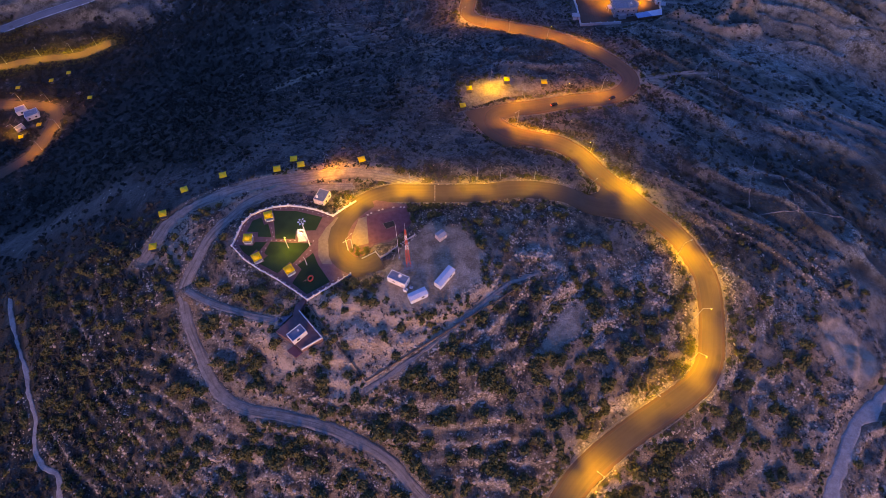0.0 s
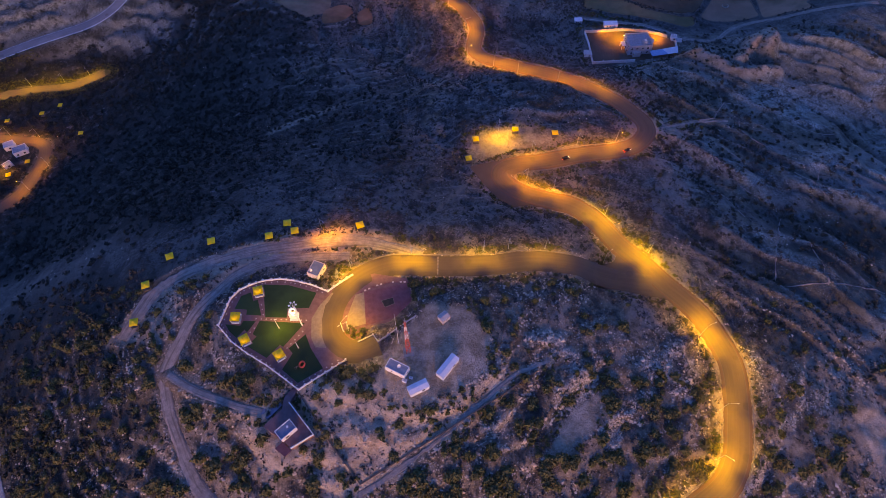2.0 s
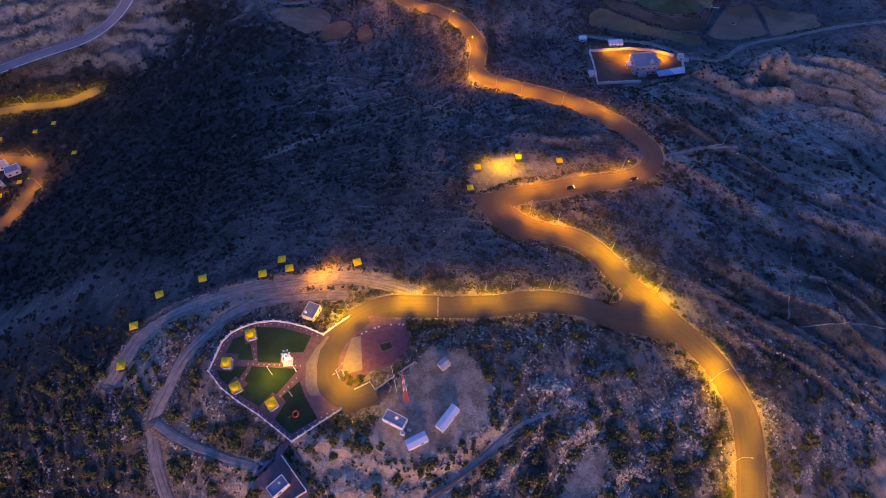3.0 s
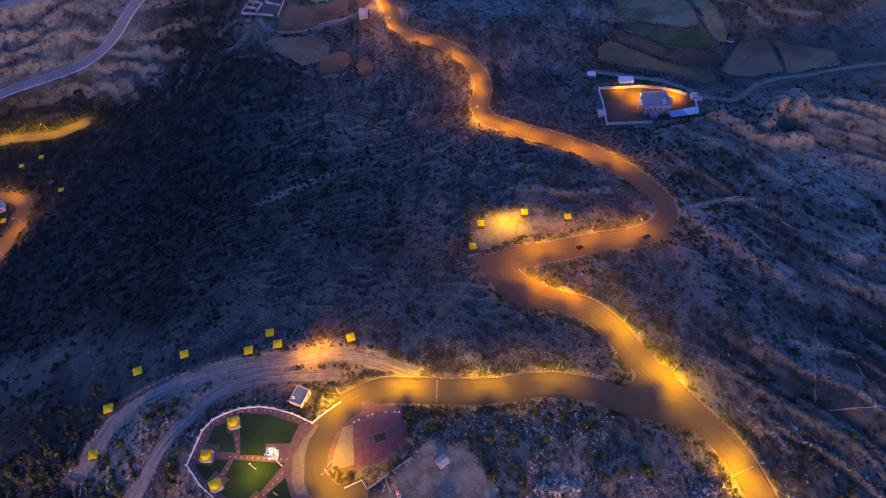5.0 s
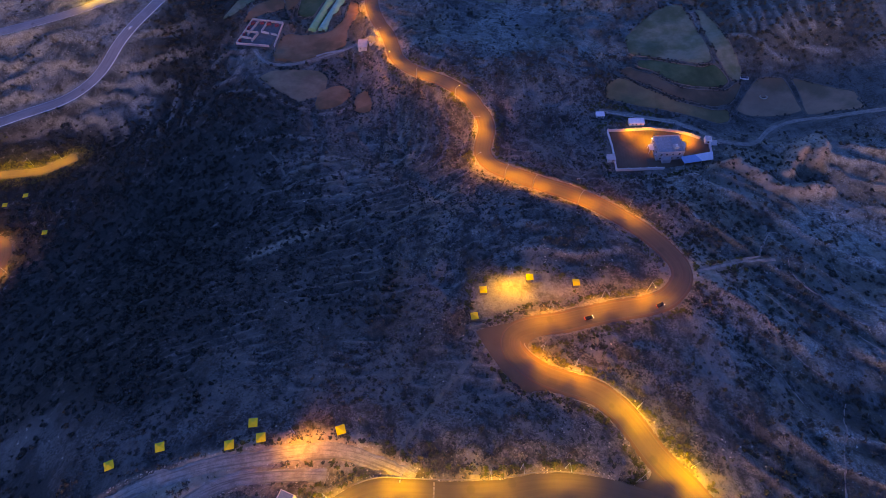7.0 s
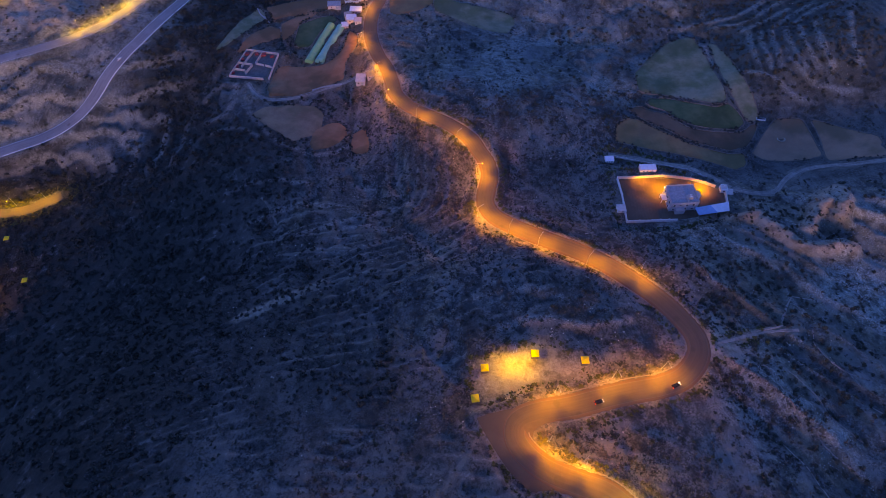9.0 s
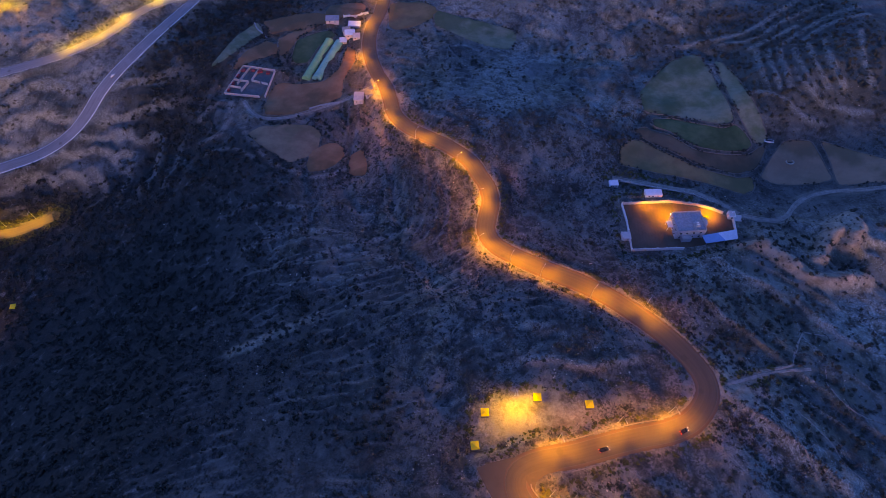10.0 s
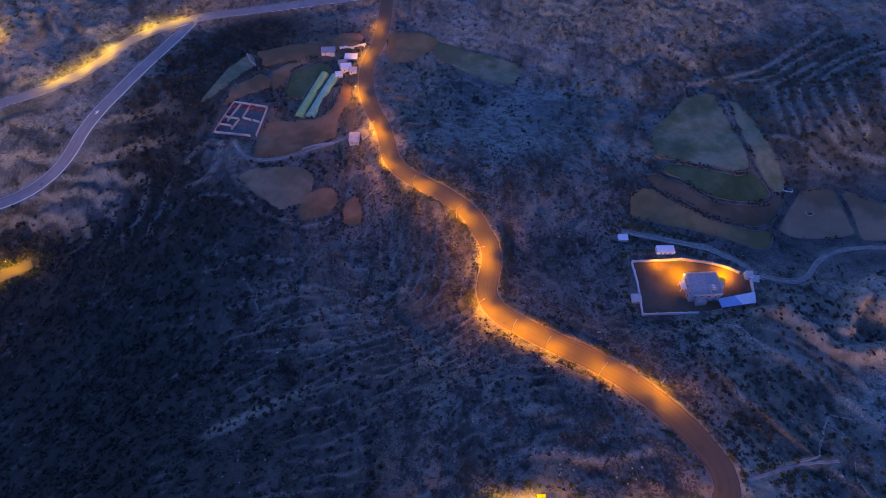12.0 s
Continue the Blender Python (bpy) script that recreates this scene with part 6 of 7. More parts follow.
def container(x, y, z, length, width, turn, label):
    base = thing("container", label, "container", pose(x, y, z, 0, 0, turn), "white site containers on the hilltop")
    bm = bmesh.new()
    n = int(length / 0.28)
    prof = [(-length / 2 + length * i / n, 0.04 * (i % 2)) for i in range(n + 1)]
    for sgn in (-1, 1):
        row0 = [bm.verts.new((u, sgn * (width / 2 - v), -0.25)) for u, v in prof]
        row1 = [bm.verts.new((u, sgn * (width / 2 - v), 2.45)) for u, v in prof]
        for i in range(n):
            q = (row0[i], row0[i + 1], row1[i + 1], row1[i])
            bm.faces.new(q if sgn < 0 else tuple(reversed(q)))
    part("side_walls", bm, WHITE_METAL, base)
    for s in (-1, 1):
        part("end_wall", box(0.08, width, 2.7, s * (length / 2 - 0.02), 0, -0.25), WHITE_METAL, base)
    bm = bmesh.new()
    a = [bm.verts.new(p) for s in (-1, 1) for p in ((s * (length / 2 + 0.12), -width / 2 - 0.12, 2.45), (s * (length / 2 + 0.12), 0, 2.75), (s * (length / 2 + 0.12), width / 2 + 0.12, 2.45))]
    bm.faces.new((a[0], a[3], a[4], a[1]))
    bm.faces.new((a[1], a[4], a[5], a[2]))
    bm.faces.new((a[0], a[1], a[2]))
    bm.faces.new((a[5], a[4], a[3]))
    bm.faces.new((a[0], a[2], a[5], a[3]))
    part("roof", bm, WHITE_METAL, base)
    part("door", box(0.06, 0.85, 1.9, length / 2 + 0.04, 0.3, 0.05), BLOCK, base)
    part("window", box(1.0, 0.06, 0.7, length * 0.2, -width / 2 - 0.02, 1.1), GLASS, base)
    part("step", box(0.9, 1.0, 0.3, length / 2 + 0.5, 0.3, -0.25), CONCRETE, base)


container(-8.6, 91.7, 3.0, 6.4, 2.9, 27, "short white site container with a ridged roof")
container(0.6, 98.7, 3.0, 8.3, 2.9, 53, "long white site container with a ridged roof")
shed = thing("tool_shed", "small pinkish shed with a pitched grey roof", "shed", pose(-0.8, 116.0, 3.0, 0, 0, 40))
part("wall", box(3.2, 2.7, 2.9, z=-0.5), PINKISH, shed)
bm = bmesh.new()
a = [bm.verts.new(p) for s in (-1, 1) for p in ((s * 1.75, -1.5, 2.3), (s * 1.75, 0, 2.75), (s * 1.75, 1.5, 2.3))]
for f in ((0, 3, 4, 1), (1, 4, 5, 2), (0, 1, 2), (5, 4, 3), (0, 2, 5, 3)):
    bm.faces.new([a[i] for i in f])
part("roof", bm, BLOCK, shed)
part("door", box(0.9, 0.06, 1.9, 0.4, -1.37, 0.05), BLOCK, shed)


def lattice_mast():
    x0, y0, z0, h = -12.2, 104.2, 3.0, 23.0
    base = thing("radio_mast", "red and white steel lattice radio mast", "radio mast", pose(x0, y0, z0, 0, 0, 10))
    part("footing", box(3.4, 3.4, 0.5, z=-0.3, bevel=0.05), CONCRETE, base)
    corner = lambda s, z: (s[0] * (0.75 - 0.55 * z / h), s[1] * (0.75 - 0.55 * z / h), z)
    signs = [(-1, -1), (1, -1), (1, 1), (-1, 1)]
    for k in range(8):
        za, zb = h * k / 8, h * (k + 1) / 8
        bm = bmesh.new()
        for i in range(4):
            a, b = signs[i], signs[(i + 1) % 4]
            beam(corner(a, za), corner(a, zb), 0.13, bm)
            beam(corner(a, za), corner(b, zb), 0.08, bm)
            beam(corner(b, za), corner(a, zb), 0.08, bm)
            beam(corner(a, zb), corner(b, zb), 0.08, bm)
        part("mast_section", bm, WHITE if k in (4, 6) else RED_PAINT, base)
    part("whip_antenna", rod(0.05, 0.02, 4.0, z=h, n=5), WHITE, base)
    dish(base, 0.6, -0.4, 15.0, 200, 0.55)


lattice_mast()
aerial = thing("aerial_pole", "thin white aerial pole on the hilltop", "aerial", pose(-15.6, 107.5, 2.6))
part("pole", rod(0.08, 0.04, 22.0, n=6), WHITE, aerial)
part("foot", box(0.8, 0.8, 0.4, z=-0.2), CONCRETE, aerial)

fence = [(-10.4, 116.8), (-16.5, 112.5), (-22.6, 108.2), (-24.4, 110.7), (-29.4, 108.6)]
wall_with_posts("yard_wall", fence, None, "low pale yard wall below the plaza", 0.6, 3.2, 0.25, material=BLOCK)
wall_with_posts("stone_wall", [(-46.9, 91.0), (-41, 83.2), (-34.9, 75.3), (-25.4, 64.4), (-15.8, 70.0), (1.1, 80.0), (18.8, 91.2), (30, 99)], None, "dark low dry wall along the old track", 0.5, 4.0, 0.3, material=BARK)


def hillside_house():
    base = thing("hillside_house", "half-built hillside house with a plum terrace roof and white parapets", "house", pose(0, 0, 0))
    deck = [(-56.6, 80.4), (-49.6, 88.0), (-40.6, 78.0), (-47.0, 73.8), (-50.0, 76.4)]
    part("terrace", prism(deck, -5.5, -0.3), PURPLE_PAVER, base)
    bm = bmesh.new()
    for a, b in ((deck[1], deck[2]), (deck[2], deck[3])):
        beam((*a, 0.0), (*b, 0.0), 0.3, bm, h=0.9)
    part("parapet", bm, WHITE, base)
    bm = bmesh.new()
    for t in np.linspace(0.05, 0.95, 6):
        box(0.35, 0.35, 0.9, deck[1][0] + t * (deck[2][0] - deck[1][0]), deck[1][1] + t * (deck[2][1] - deck[1][1]), -0.2, rz=40, bm=bm)
    part("parapet_posts", bm, WHITE, base)
    room = part("roof_room", box(5.6, 3.7, 2.3), WHITE, base)
    room.matrix_basis = pose(-48.9, 78.9, -0.35, 0, 0, 44)
    bm = bmesh.new()
    for x, y, lx, ly in ((0, 1.75, 5.7, 0.22), (0, -1.75, 5.7, 0.22), (2.75, 0, 0.22, 3.4), (-2.75, 0, 0.22, 3.4)):
        box(lx, ly, 0.4, x, y, 2.28, bm=bm)
    part("room_parapet", bm, WHITE, room)
    part("room_roof", box(5.3, 3.3, 0.06, 0, 0, 2.28), ROOF_BLUE, room)
    bm = rod(0.35, 0.35, 0.5, 0.9, 0.3, 2.34, 10)
    part("water_tank", bm, WHITE, room)
    part("door", box(0.06, 0.9, 1.9, 2.82, -0.6, 0.05), GLASS, room)
    part("window", box(1.2, 0.06, 0.9, -0.8, -1.87, 0.8), GLASS, room)
    part("lower_deck", prism([(-56.0, 83.0), (-52.0, 87.5), (-54.5, 89.6), (-59.0, 85.0)], -4.5, -1.6), ROOF_BLUE, base)
    part("apron", prism([(-50.3, 76.2), (-47.2, 73.6), (-49.0, 71.8), (-52.4, 74.2)], -5.0, -2.2), RED_PAVER, base)
    part("ramp", prism([(-51.6, 85.7), (-49.4, 88.2), (-47.6, 92.0), (-49.0, 93.0), (-51.4, 89.6)], -2.5, -0.25), PURPLE_PAVER, base)


hillside_house()


# ---- cars ----
def car(x, y, z, turn, paint, label, headlights, tail):
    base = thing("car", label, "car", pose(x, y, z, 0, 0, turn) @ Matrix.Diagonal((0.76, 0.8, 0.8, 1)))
    prof = [(-2.15, 0.35), (2.1, 0.35), (2.15, 0.72), (1.1, 0.92), (0.45, 1.42), (-1.1, 1.45), (-1.75, 1.0), (-2.15, 0.92)]
    bm = bmesh.new()
    left = [bm.verts.new((u, 0.86 if v < 1 else 0.68, v)) for u, v in prof]
    right = [bm.verts.new((u, -0.86 if v < 1 else -0.68, v)) for u, v in prof]
    bm.faces.new(left)
    bm.faces.new(list(reversed(right)))
    for i in range(len(prof)):
        bm.faces.new((left[i - 1], right[i - 1], right[i], left[i]))
    bmesh.ops.recalc_face_normals(bm, faces=bm.faces)
    bmesh.ops.bevel(bm, geom=list(bm.edges), offset=0.05, segments=1, affect="EDGES")
    part("body", bm, paint, base)
    bm = bmesh.new()
    for q in (((1.06, 0.97), (0.50, 1.38), 0.6), ((-1.70, 1.06), (-1.18, 1.42), 0.6)):
        (ua, va), (ub, vb), w = q
        v = [bm.verts.new(p) for p in ((ua, -w, va + 0.02), (ua, w, va + 0.02), (ub, w, vb + 0.02), (ub, -w, vb + 0.02))]
        f = bm.faces.new(v)
        bmesh.ops.solidify(bm, geom=[f], thickness=0.03)
    part("windows", bm, GLASS, base)
    mesh = None
    for u in (-1.35, 1.35):
        for s in (-1, 1):
            if mesh is None:
                bm = rod(0.32, 0.32, 0.22, m=pose(0, 0.11, 0, 90, 0, 0), n=12)
                ob = part("wheel", bm, RUBBER, base)
                mesh = ob.data
            else:
                ob = new("wheel", mesh)
                ob.parent = base
            ob.matrix_basis = pose(u, s * 0.78, 0.32)
    for s in (-0.6, 0.6):
        part("headlight", box(0.08, 0.34, 0.16, 2.13, s, 0.55), HEADLIGHT if headlights else GLASS, base, "lit headlight" if headlights else "")
        part("tail_light", box(0.08, 0.34, 0.16, -2.15, s, 0.66), TAIL if tail else RED_PAINT, base, "glowing red tail light" if tail else "")


def on_road(name, x, y):
    line, zs, _, _ = WAYS[name]
    i = int(np.argmin(np.hypot(line[:, 0] - x, line[:, 1] - y)))
    d = line[min(i + 1, len(line) - 1)] - line[max(i - 1, 0)]
    return zs[i] + 0.09, math.degrees(math.atan2(d[1], d[0]))


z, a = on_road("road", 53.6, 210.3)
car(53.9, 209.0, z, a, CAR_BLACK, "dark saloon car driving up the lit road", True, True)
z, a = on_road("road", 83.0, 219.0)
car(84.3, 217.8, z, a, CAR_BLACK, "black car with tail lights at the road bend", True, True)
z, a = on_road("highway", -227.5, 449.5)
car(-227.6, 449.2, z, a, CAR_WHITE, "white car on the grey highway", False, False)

# ---- fields ----
SOILS = {
    "brown": field_material("ploughed_brown", (0.300, 0.133, 0.061), (0.403, 0.187, 0.089), 20, 0.5),
    "tan": field_material("dry_stubble", (0.343, 0.187, 0.075), (0.240, 0.125, 0.054), 70, 0.4),
    "olive": field_material("thin_grass", (0.139, 0.156, 0.069), (0.277, 0.251, 0.152), 110, 0.35),
    "green": field_material("green_crop", (0.048, 0.092, 0.029), (0.106, 0.132, 0.055), 60, 0.6),
    "dark": field_material("dark_tilled", (0.146, 0.086, 0.048), (0.189, 0.111, 0.060), 150, 0.5),
    "pale": field_material("pale_fallow", (0.360, 0.222, 0.125), (0.224, 0.131, 0.071), 40, 0.3),
    "rose": field_material("rose_tilled", (0.377, 0.187, 0.108), (0.463, 0.229, 0.135), 10, 0.5),
}
TERMS = {"brown": "brown ploughed field", "tan": "dry stubble field with tan soil", "olive": "field of thin olive grass", "green": "field of low green crops",
         "dark": "dark tilled field strip", "pale": "pale fallow field in a hollow", "rose": "rosy tilled field beside a lane"}


def field(name, soil, ring):
    edge = curve(ring + [ring[0]], 1.5)[:-1]
    edge = edge + 0.5 * np.stack([waves(edge[:, 0], edge[:, 1], 5, 83), waves(edge[:, 0], edge[:, 1], 5, 84)], 1)
    gx, gy = np.meshgrid(np.arange(edge[:, 0].min(), edge[:, 0].max(), 2.0), np.arange(edge[:, 1].min(), edge[:, 1].max(), 2.0))
    inner = np.column_stack([gx.ravel(), gy.ravel()])
    inner = inner[near_ring([tuple(q) for q in edge], inner[:, 0], inner[:, 1]) < -0.8]
    flat, _, faces, _, _, _ = mathutils.geometry.delaunay_2d_cdt([Vector(q) for q in np.vstack([edge, inner])], [], [list(range(len(edge)))], 1, 0.01)
    p = np.array([q[:] for q in flat])
    z, _ = survey(p[:, 0], p[:, 1])
    z = z + 0.14 - 0.35 * (near_ring([tuple(q) for q in edge], p[:, 0], p[:, 1]) > -0.3)
    ob = sheet(name, np.column_stack([p, z]), faces, SOILS[soil], smooth=True)
    return tagged(ob, TERMS[soil], "field", kind="structure")


for name, (soil, ring) in PLOTS.items():
    field(name, soil, ring)


def laid(name, points, half, material, label, category, lift=0.12):
    """A strip that follows the ground, like a worn path or a terrace edge."""
    line = curve(points, 1.2)
    d = np.gradient(line, axis=0)
    d /= np.linalg.norm(d, axis=1)[:, None]
    side = np.stack([d[:, 1], -d[:, 0]], 1)
    s = np.arange(len(line)) * 1.2
    w = half * (1 + 0.45 * waves(s, s * 0, 4, 80))
    verts, uv = [], []
    for c in (-1, -0.5, 0, 0.5, 1):
        xy = line + side * (w * c)[:, None]
        z, _ = survey(xy[:, 0], xy[:, 1])
        verts.append(np.column_stack([xy, z + lift - 0.25 * (abs(c) == 1)]))
        uv.append(np.column_stack([w * c, s]))
    n = len(line)
    i = (np.arange(4)[:, None] * n + np.arange(n - 1)[None]).ravel()
    ob = sheet(name, np.vstack(verts), np.stack([i, i + 1, i + n + 1, i + n], 1), material, uv=np.vstack(uv), smooth=True)
    return tagged(ob, label, category, kind="structure")


PATHS = [[(148.4, 266.8), (139.6, 254.8), (136.2, 249.0), (123.2, 245.1)], [(121.4, 242.6), (116.8, 232.5), (109.8, 223.3)], [(148.4, 266.8), (152, 266), (159.6, 265.0)],
         [(118.4, 229.5), (123.0, 228.4), (125.1, 219.6), (126.5, 209.8), (127.9, 203.9)], [(148.9, 247.9), (147.7, 238.2), (151.2, 231.1), (156.0, 227.8), (163.5, 225.2)],
         [(186.3, 228.9), (178.3, 218.7), (170.9, 203.7)], [(176.8, 251.8), (180.7, 248.7), (190.2, 245.5), (200.1, 245.1)],
         [(145.3, 179.4), (133.1, 157.4), (128.2, 140.6)], [(128.2, 140.6), (145, 142.5), (159.9, 143.3), (174.8, 142.1)], [(149.5, 169.8), (150.3, 155.3), (148.8, 142.0)],
         [(125, 212), (131, 205), (135, 196), (141, 188)], [(131, 228), (137, 219), (141, 208), (149, 199)], [(118, 200), (124, 190), (128, 178)], [(158, 215), (165, 206), (170, 194)]]
for k, pts in enumerate(PATHS):
    laid("stony_path", pts, 0.35 if k > 2 else 0.6, DIRT, "thin stony path on the eastern slope", "path")
for name in ("big_plot", "second_plot", "third_plot", "fourth_plot", "well_plot", "east_plot", "slope_plot", "farm_plot", "crop_plot"):
    ring = PLOTS[name][1]
    laid("field_edge", ring + ring[:2], 0.3, WORN, "low pale stone edge round a field", "field edge", 0.22)
MIDDLE = [[(-58.0, 268.5), (-45.7, 272.6), (-27.2, 275.2), (-13.7, 281.9)], [(-92.4, 304.7), (-81.8, 317.4), (-65.7, 319.5)], [(-100, 296), (-84, 300), (-60, 303), (-40, 306)], [(-88, 288), (-66, 290), (-44, 294)],
          [(-105, 330), (-98, 322), (-92, 310)], [(10.5, 193.0), (4.0, 182.0), (-3.5, 170.5), (-11.0, 158.0), (-14.0, 150.0)]]
for pts in MIDDLE:
    laid("worn_ledge", pts, 1.2, WORN, "faint worn ledge across the dry slope", "ledge")


# ---- walled compound ----
def house_with_windows():
    base = thing("villa", "two-storey grey villa with a flat walled roof", "house", pose(115.3, 329.0, -60.0, 0, 0, 6))
    sx, sy, sz = 14.2, 11.8, 6.0
    grey = plain("grey_render", (0.36, 0.35, 0.36), (0.44, 0.43, 0.44), 0.6)
    windowed_box(base, sx, sy, sz, grey, ROOF_GREY, 0.7,
                 [("s", o, 1.2, 1.3, s, "window") for o in (-5.2, -2.2, 1.2, 4.6) for s in (0.9, 3.9)] + [("w", o, 1.2, 1.3, s, "window") for o in (-3.6, 0.2, 3.6) for s in (0.9, 3.9)] + [("n", 0, 1.2, 2.1, 0.05, "door")])
    part("stair_head", box(2.4, 2.6, 1.5, 3.2, -2.4, 6.0, 0.03), grey, base)
    part("stair_wall", box(0.25, 4.2, 1.2, 1.7, -3.3, 6.0), grey, base)
    for y in (-1.9, -3.0):
        part("roof_hatch", box(1.0, 0.6, 0.3, 3.2, y, 7.5, 0.02), WHITE, base, "white roof hatch")
    part("porch", box(3.0, 4.0, 0.2, -8.2, 1.2, 2.9), WHITE, base)
    for y in (-0.5, 2.9):
        part("porch_pillar", rod(0.15, 0.15, 3.0, -9.5, y, -0.1, 8), WHITE, base)
    bm = rod(2.9, 2.9, 6.2, 6.4, -0.5, -0.3, 18)
    part("round_bay", bm, grey, base)
    bm = box(4.6, 2.2, 3.4, -2.0, -7.0, -0.5, 0.02)
    part("annexe", bm, grey, base)
    part("wall_lamp", box(0.3, 0.3, 0.3, -7.3, 6.0, 4.6), BULB, base, "lit wall lamp")


house_with_windows()
arc = [(85.5, 342.7), (93.7, 343.4), (100.6, 344.1), (108.9, 345.1), (115.6, 344.5), (123.5, 343.6), (131.1, 341.1), (135.9, 338.9)]
wall_with_posts("compound_wall", arc, -60.0, "pale rear wall of the compound, lamp-lit", 1.9, 5.0, 0.3, material=PINKISH)
wall_with_posts("compound_wall", [(85.0, 342.4), (86.3, 331), (86.6, 314.3), (99, 315.3), (112.3, 316.4)], -60.0, "white front wall of the walled compound", 1.9, 5.0, 0.3)
wall_with_posts("compound_wall", [(140.2, 336.0), (139.9, 328.5)], -60.0, "short white side wall of the compound", 1.9, 5.0, 0.3)
court = [(86, 342), (87, 315), (112, 317), (139, 323), (139.6, 336), (131, 340.6), (115.6, 344), (100.6, 343.6)]
poly("courtyard", court, -61.0, -59.9, field_material("raked_court_earth", (0.13, 0.078, 0.05), (0.175, 0.11, 0.072), 0, 0.2), "raked brown earth court inside the compound walls", "courtyard")


def canopy():
    base = thing("carport", "long carport with a white and pale blue sheet roof", "carport", pose(0, 0, -60))
    pts = [(121.7, 323.3), (139.8, 327.8), (139.0, 322.1), (122.9, 318.7)]
    a, b, c, d = [Vector((*p, 0)) for p in pts]
    m1, m2 = a.lerp(b, 0.45), d.lerp(c, 0.62)
    part("blue_sheet", prism([a[:2], m1[:2], m2[:2], d[:2]], 2.5, 2.62), BLUE_METAL, base, "pale blue roof sheet")
    part("white_sheet", prism([m1[:2], b[:2], c[:2], m2[:2]], 2.5, 2.62), WHITE_METAL, base, "white roof sheet")
    for p in pts + [m1[:2], m2[:2]]:
        q = Vector((*p[:2], 0)) * 0.94 + (a + b + c + d) / 4 * 0.06
        part("post", rod(0.08, 0.08, 2.6, q.x, q.y, -0.05, 6), POLE, base)


canopy()
gate = thing("gatehouse", "small white gatehouse with a reddish paved roof", "gatehouse", pose(139.6, 337.3, -60.0, 0, 0, -3))
windowed_box(gate, 3.2, 3.6, 2.4, WHITE, PINKISH, 0.3, [("s", 0, 0.9, 1.2, 0.8, "window"), ("w", 0, 0.9, 2.0, 0.05, "door")])
part("drive_slab", box(6.5, 4.0, 0.8, 5.0, -0.6, -0.7), PINKISH, gate)
part("roof_vent", rod(0.3, 0.3, 0.6, 0.3, 0.8, 2.5, 8), WHITE, gate)
guard = thing("guard_box", "small white store with a pitched roof at the wall", "store", pose(84.6, 322.3, -60.0, 0, 0, 3))
part("wall", box(4.2, 3.8, 2.9, z=-0.9), WHITE, guard)
part("roof", box(4.6, 4.2, 0.15, z=2.0, bevel=0.03), PINKISH, guard)
part("door", box(0.9, 0.06, 1.9, 0.6, -1.93, 0.0), BLOCK, guard)
for x, y, sx, sy, t, n, lab in ((83.6, 358.9, 4.6, 3.4, 4, "store", "small white block store beside the drive"), (102.2, 350.0, 8.4, 4.0, 3, "shed", "long white roofed shed behind the compound")):
    base = thing(n, lab, n, pose(x, y, ground(x, y), 0, 0, t))
    part("wall", box(sx, sy, 3.0, z=-0.8), WHITE, base)
    part("roof", box(sx + 0.4, sy + 0.4, 0.14, z=2.2, bevel=0.03), WHITE_METAL, base)
    for k in (-0.28, -0.05):
        part("window", box(0.7, 0.06, 0.7, k * sx, -sy / 2 - 0.02, 0.9), GLASS, base)
    part("door", box(0.9, 0.06, 1.9, 0.25 * sx, -sy / 2 - 0.02, 0.0), BLOCK, base)
wall_with_posts("drive_wall", [(88.5, 362.0), (98.2, 360.0), (111.7, 357.0), (124.9, 353.4), (134, 347.5)], None, "low pinkish wall beside the compound drive", 0.8, 4.0, 0.3, material=PINKISH)
pool = thing("yellow_parasol", "lit yellow round awning beside the villa", "awning", pose(125.6, 333.6, -60.0))
part("cover", rod(1.9, 0.3, 0.5, z=2.5, n=14), YELLOW, pool)
part("pole", rod(0.07, 0.07, 2.6, z=-0.05, n=6), POLE, pool)
for x, y, z, share in ((106.6, 337.2, -54.8, 0.28), (128.0, 337.5, -56.5, 0.16), (97, 342.0, -57, 0.05)):
    sodium_light(pose(x, y, z), 2.2 * share, 165, 0.6, AMBER)


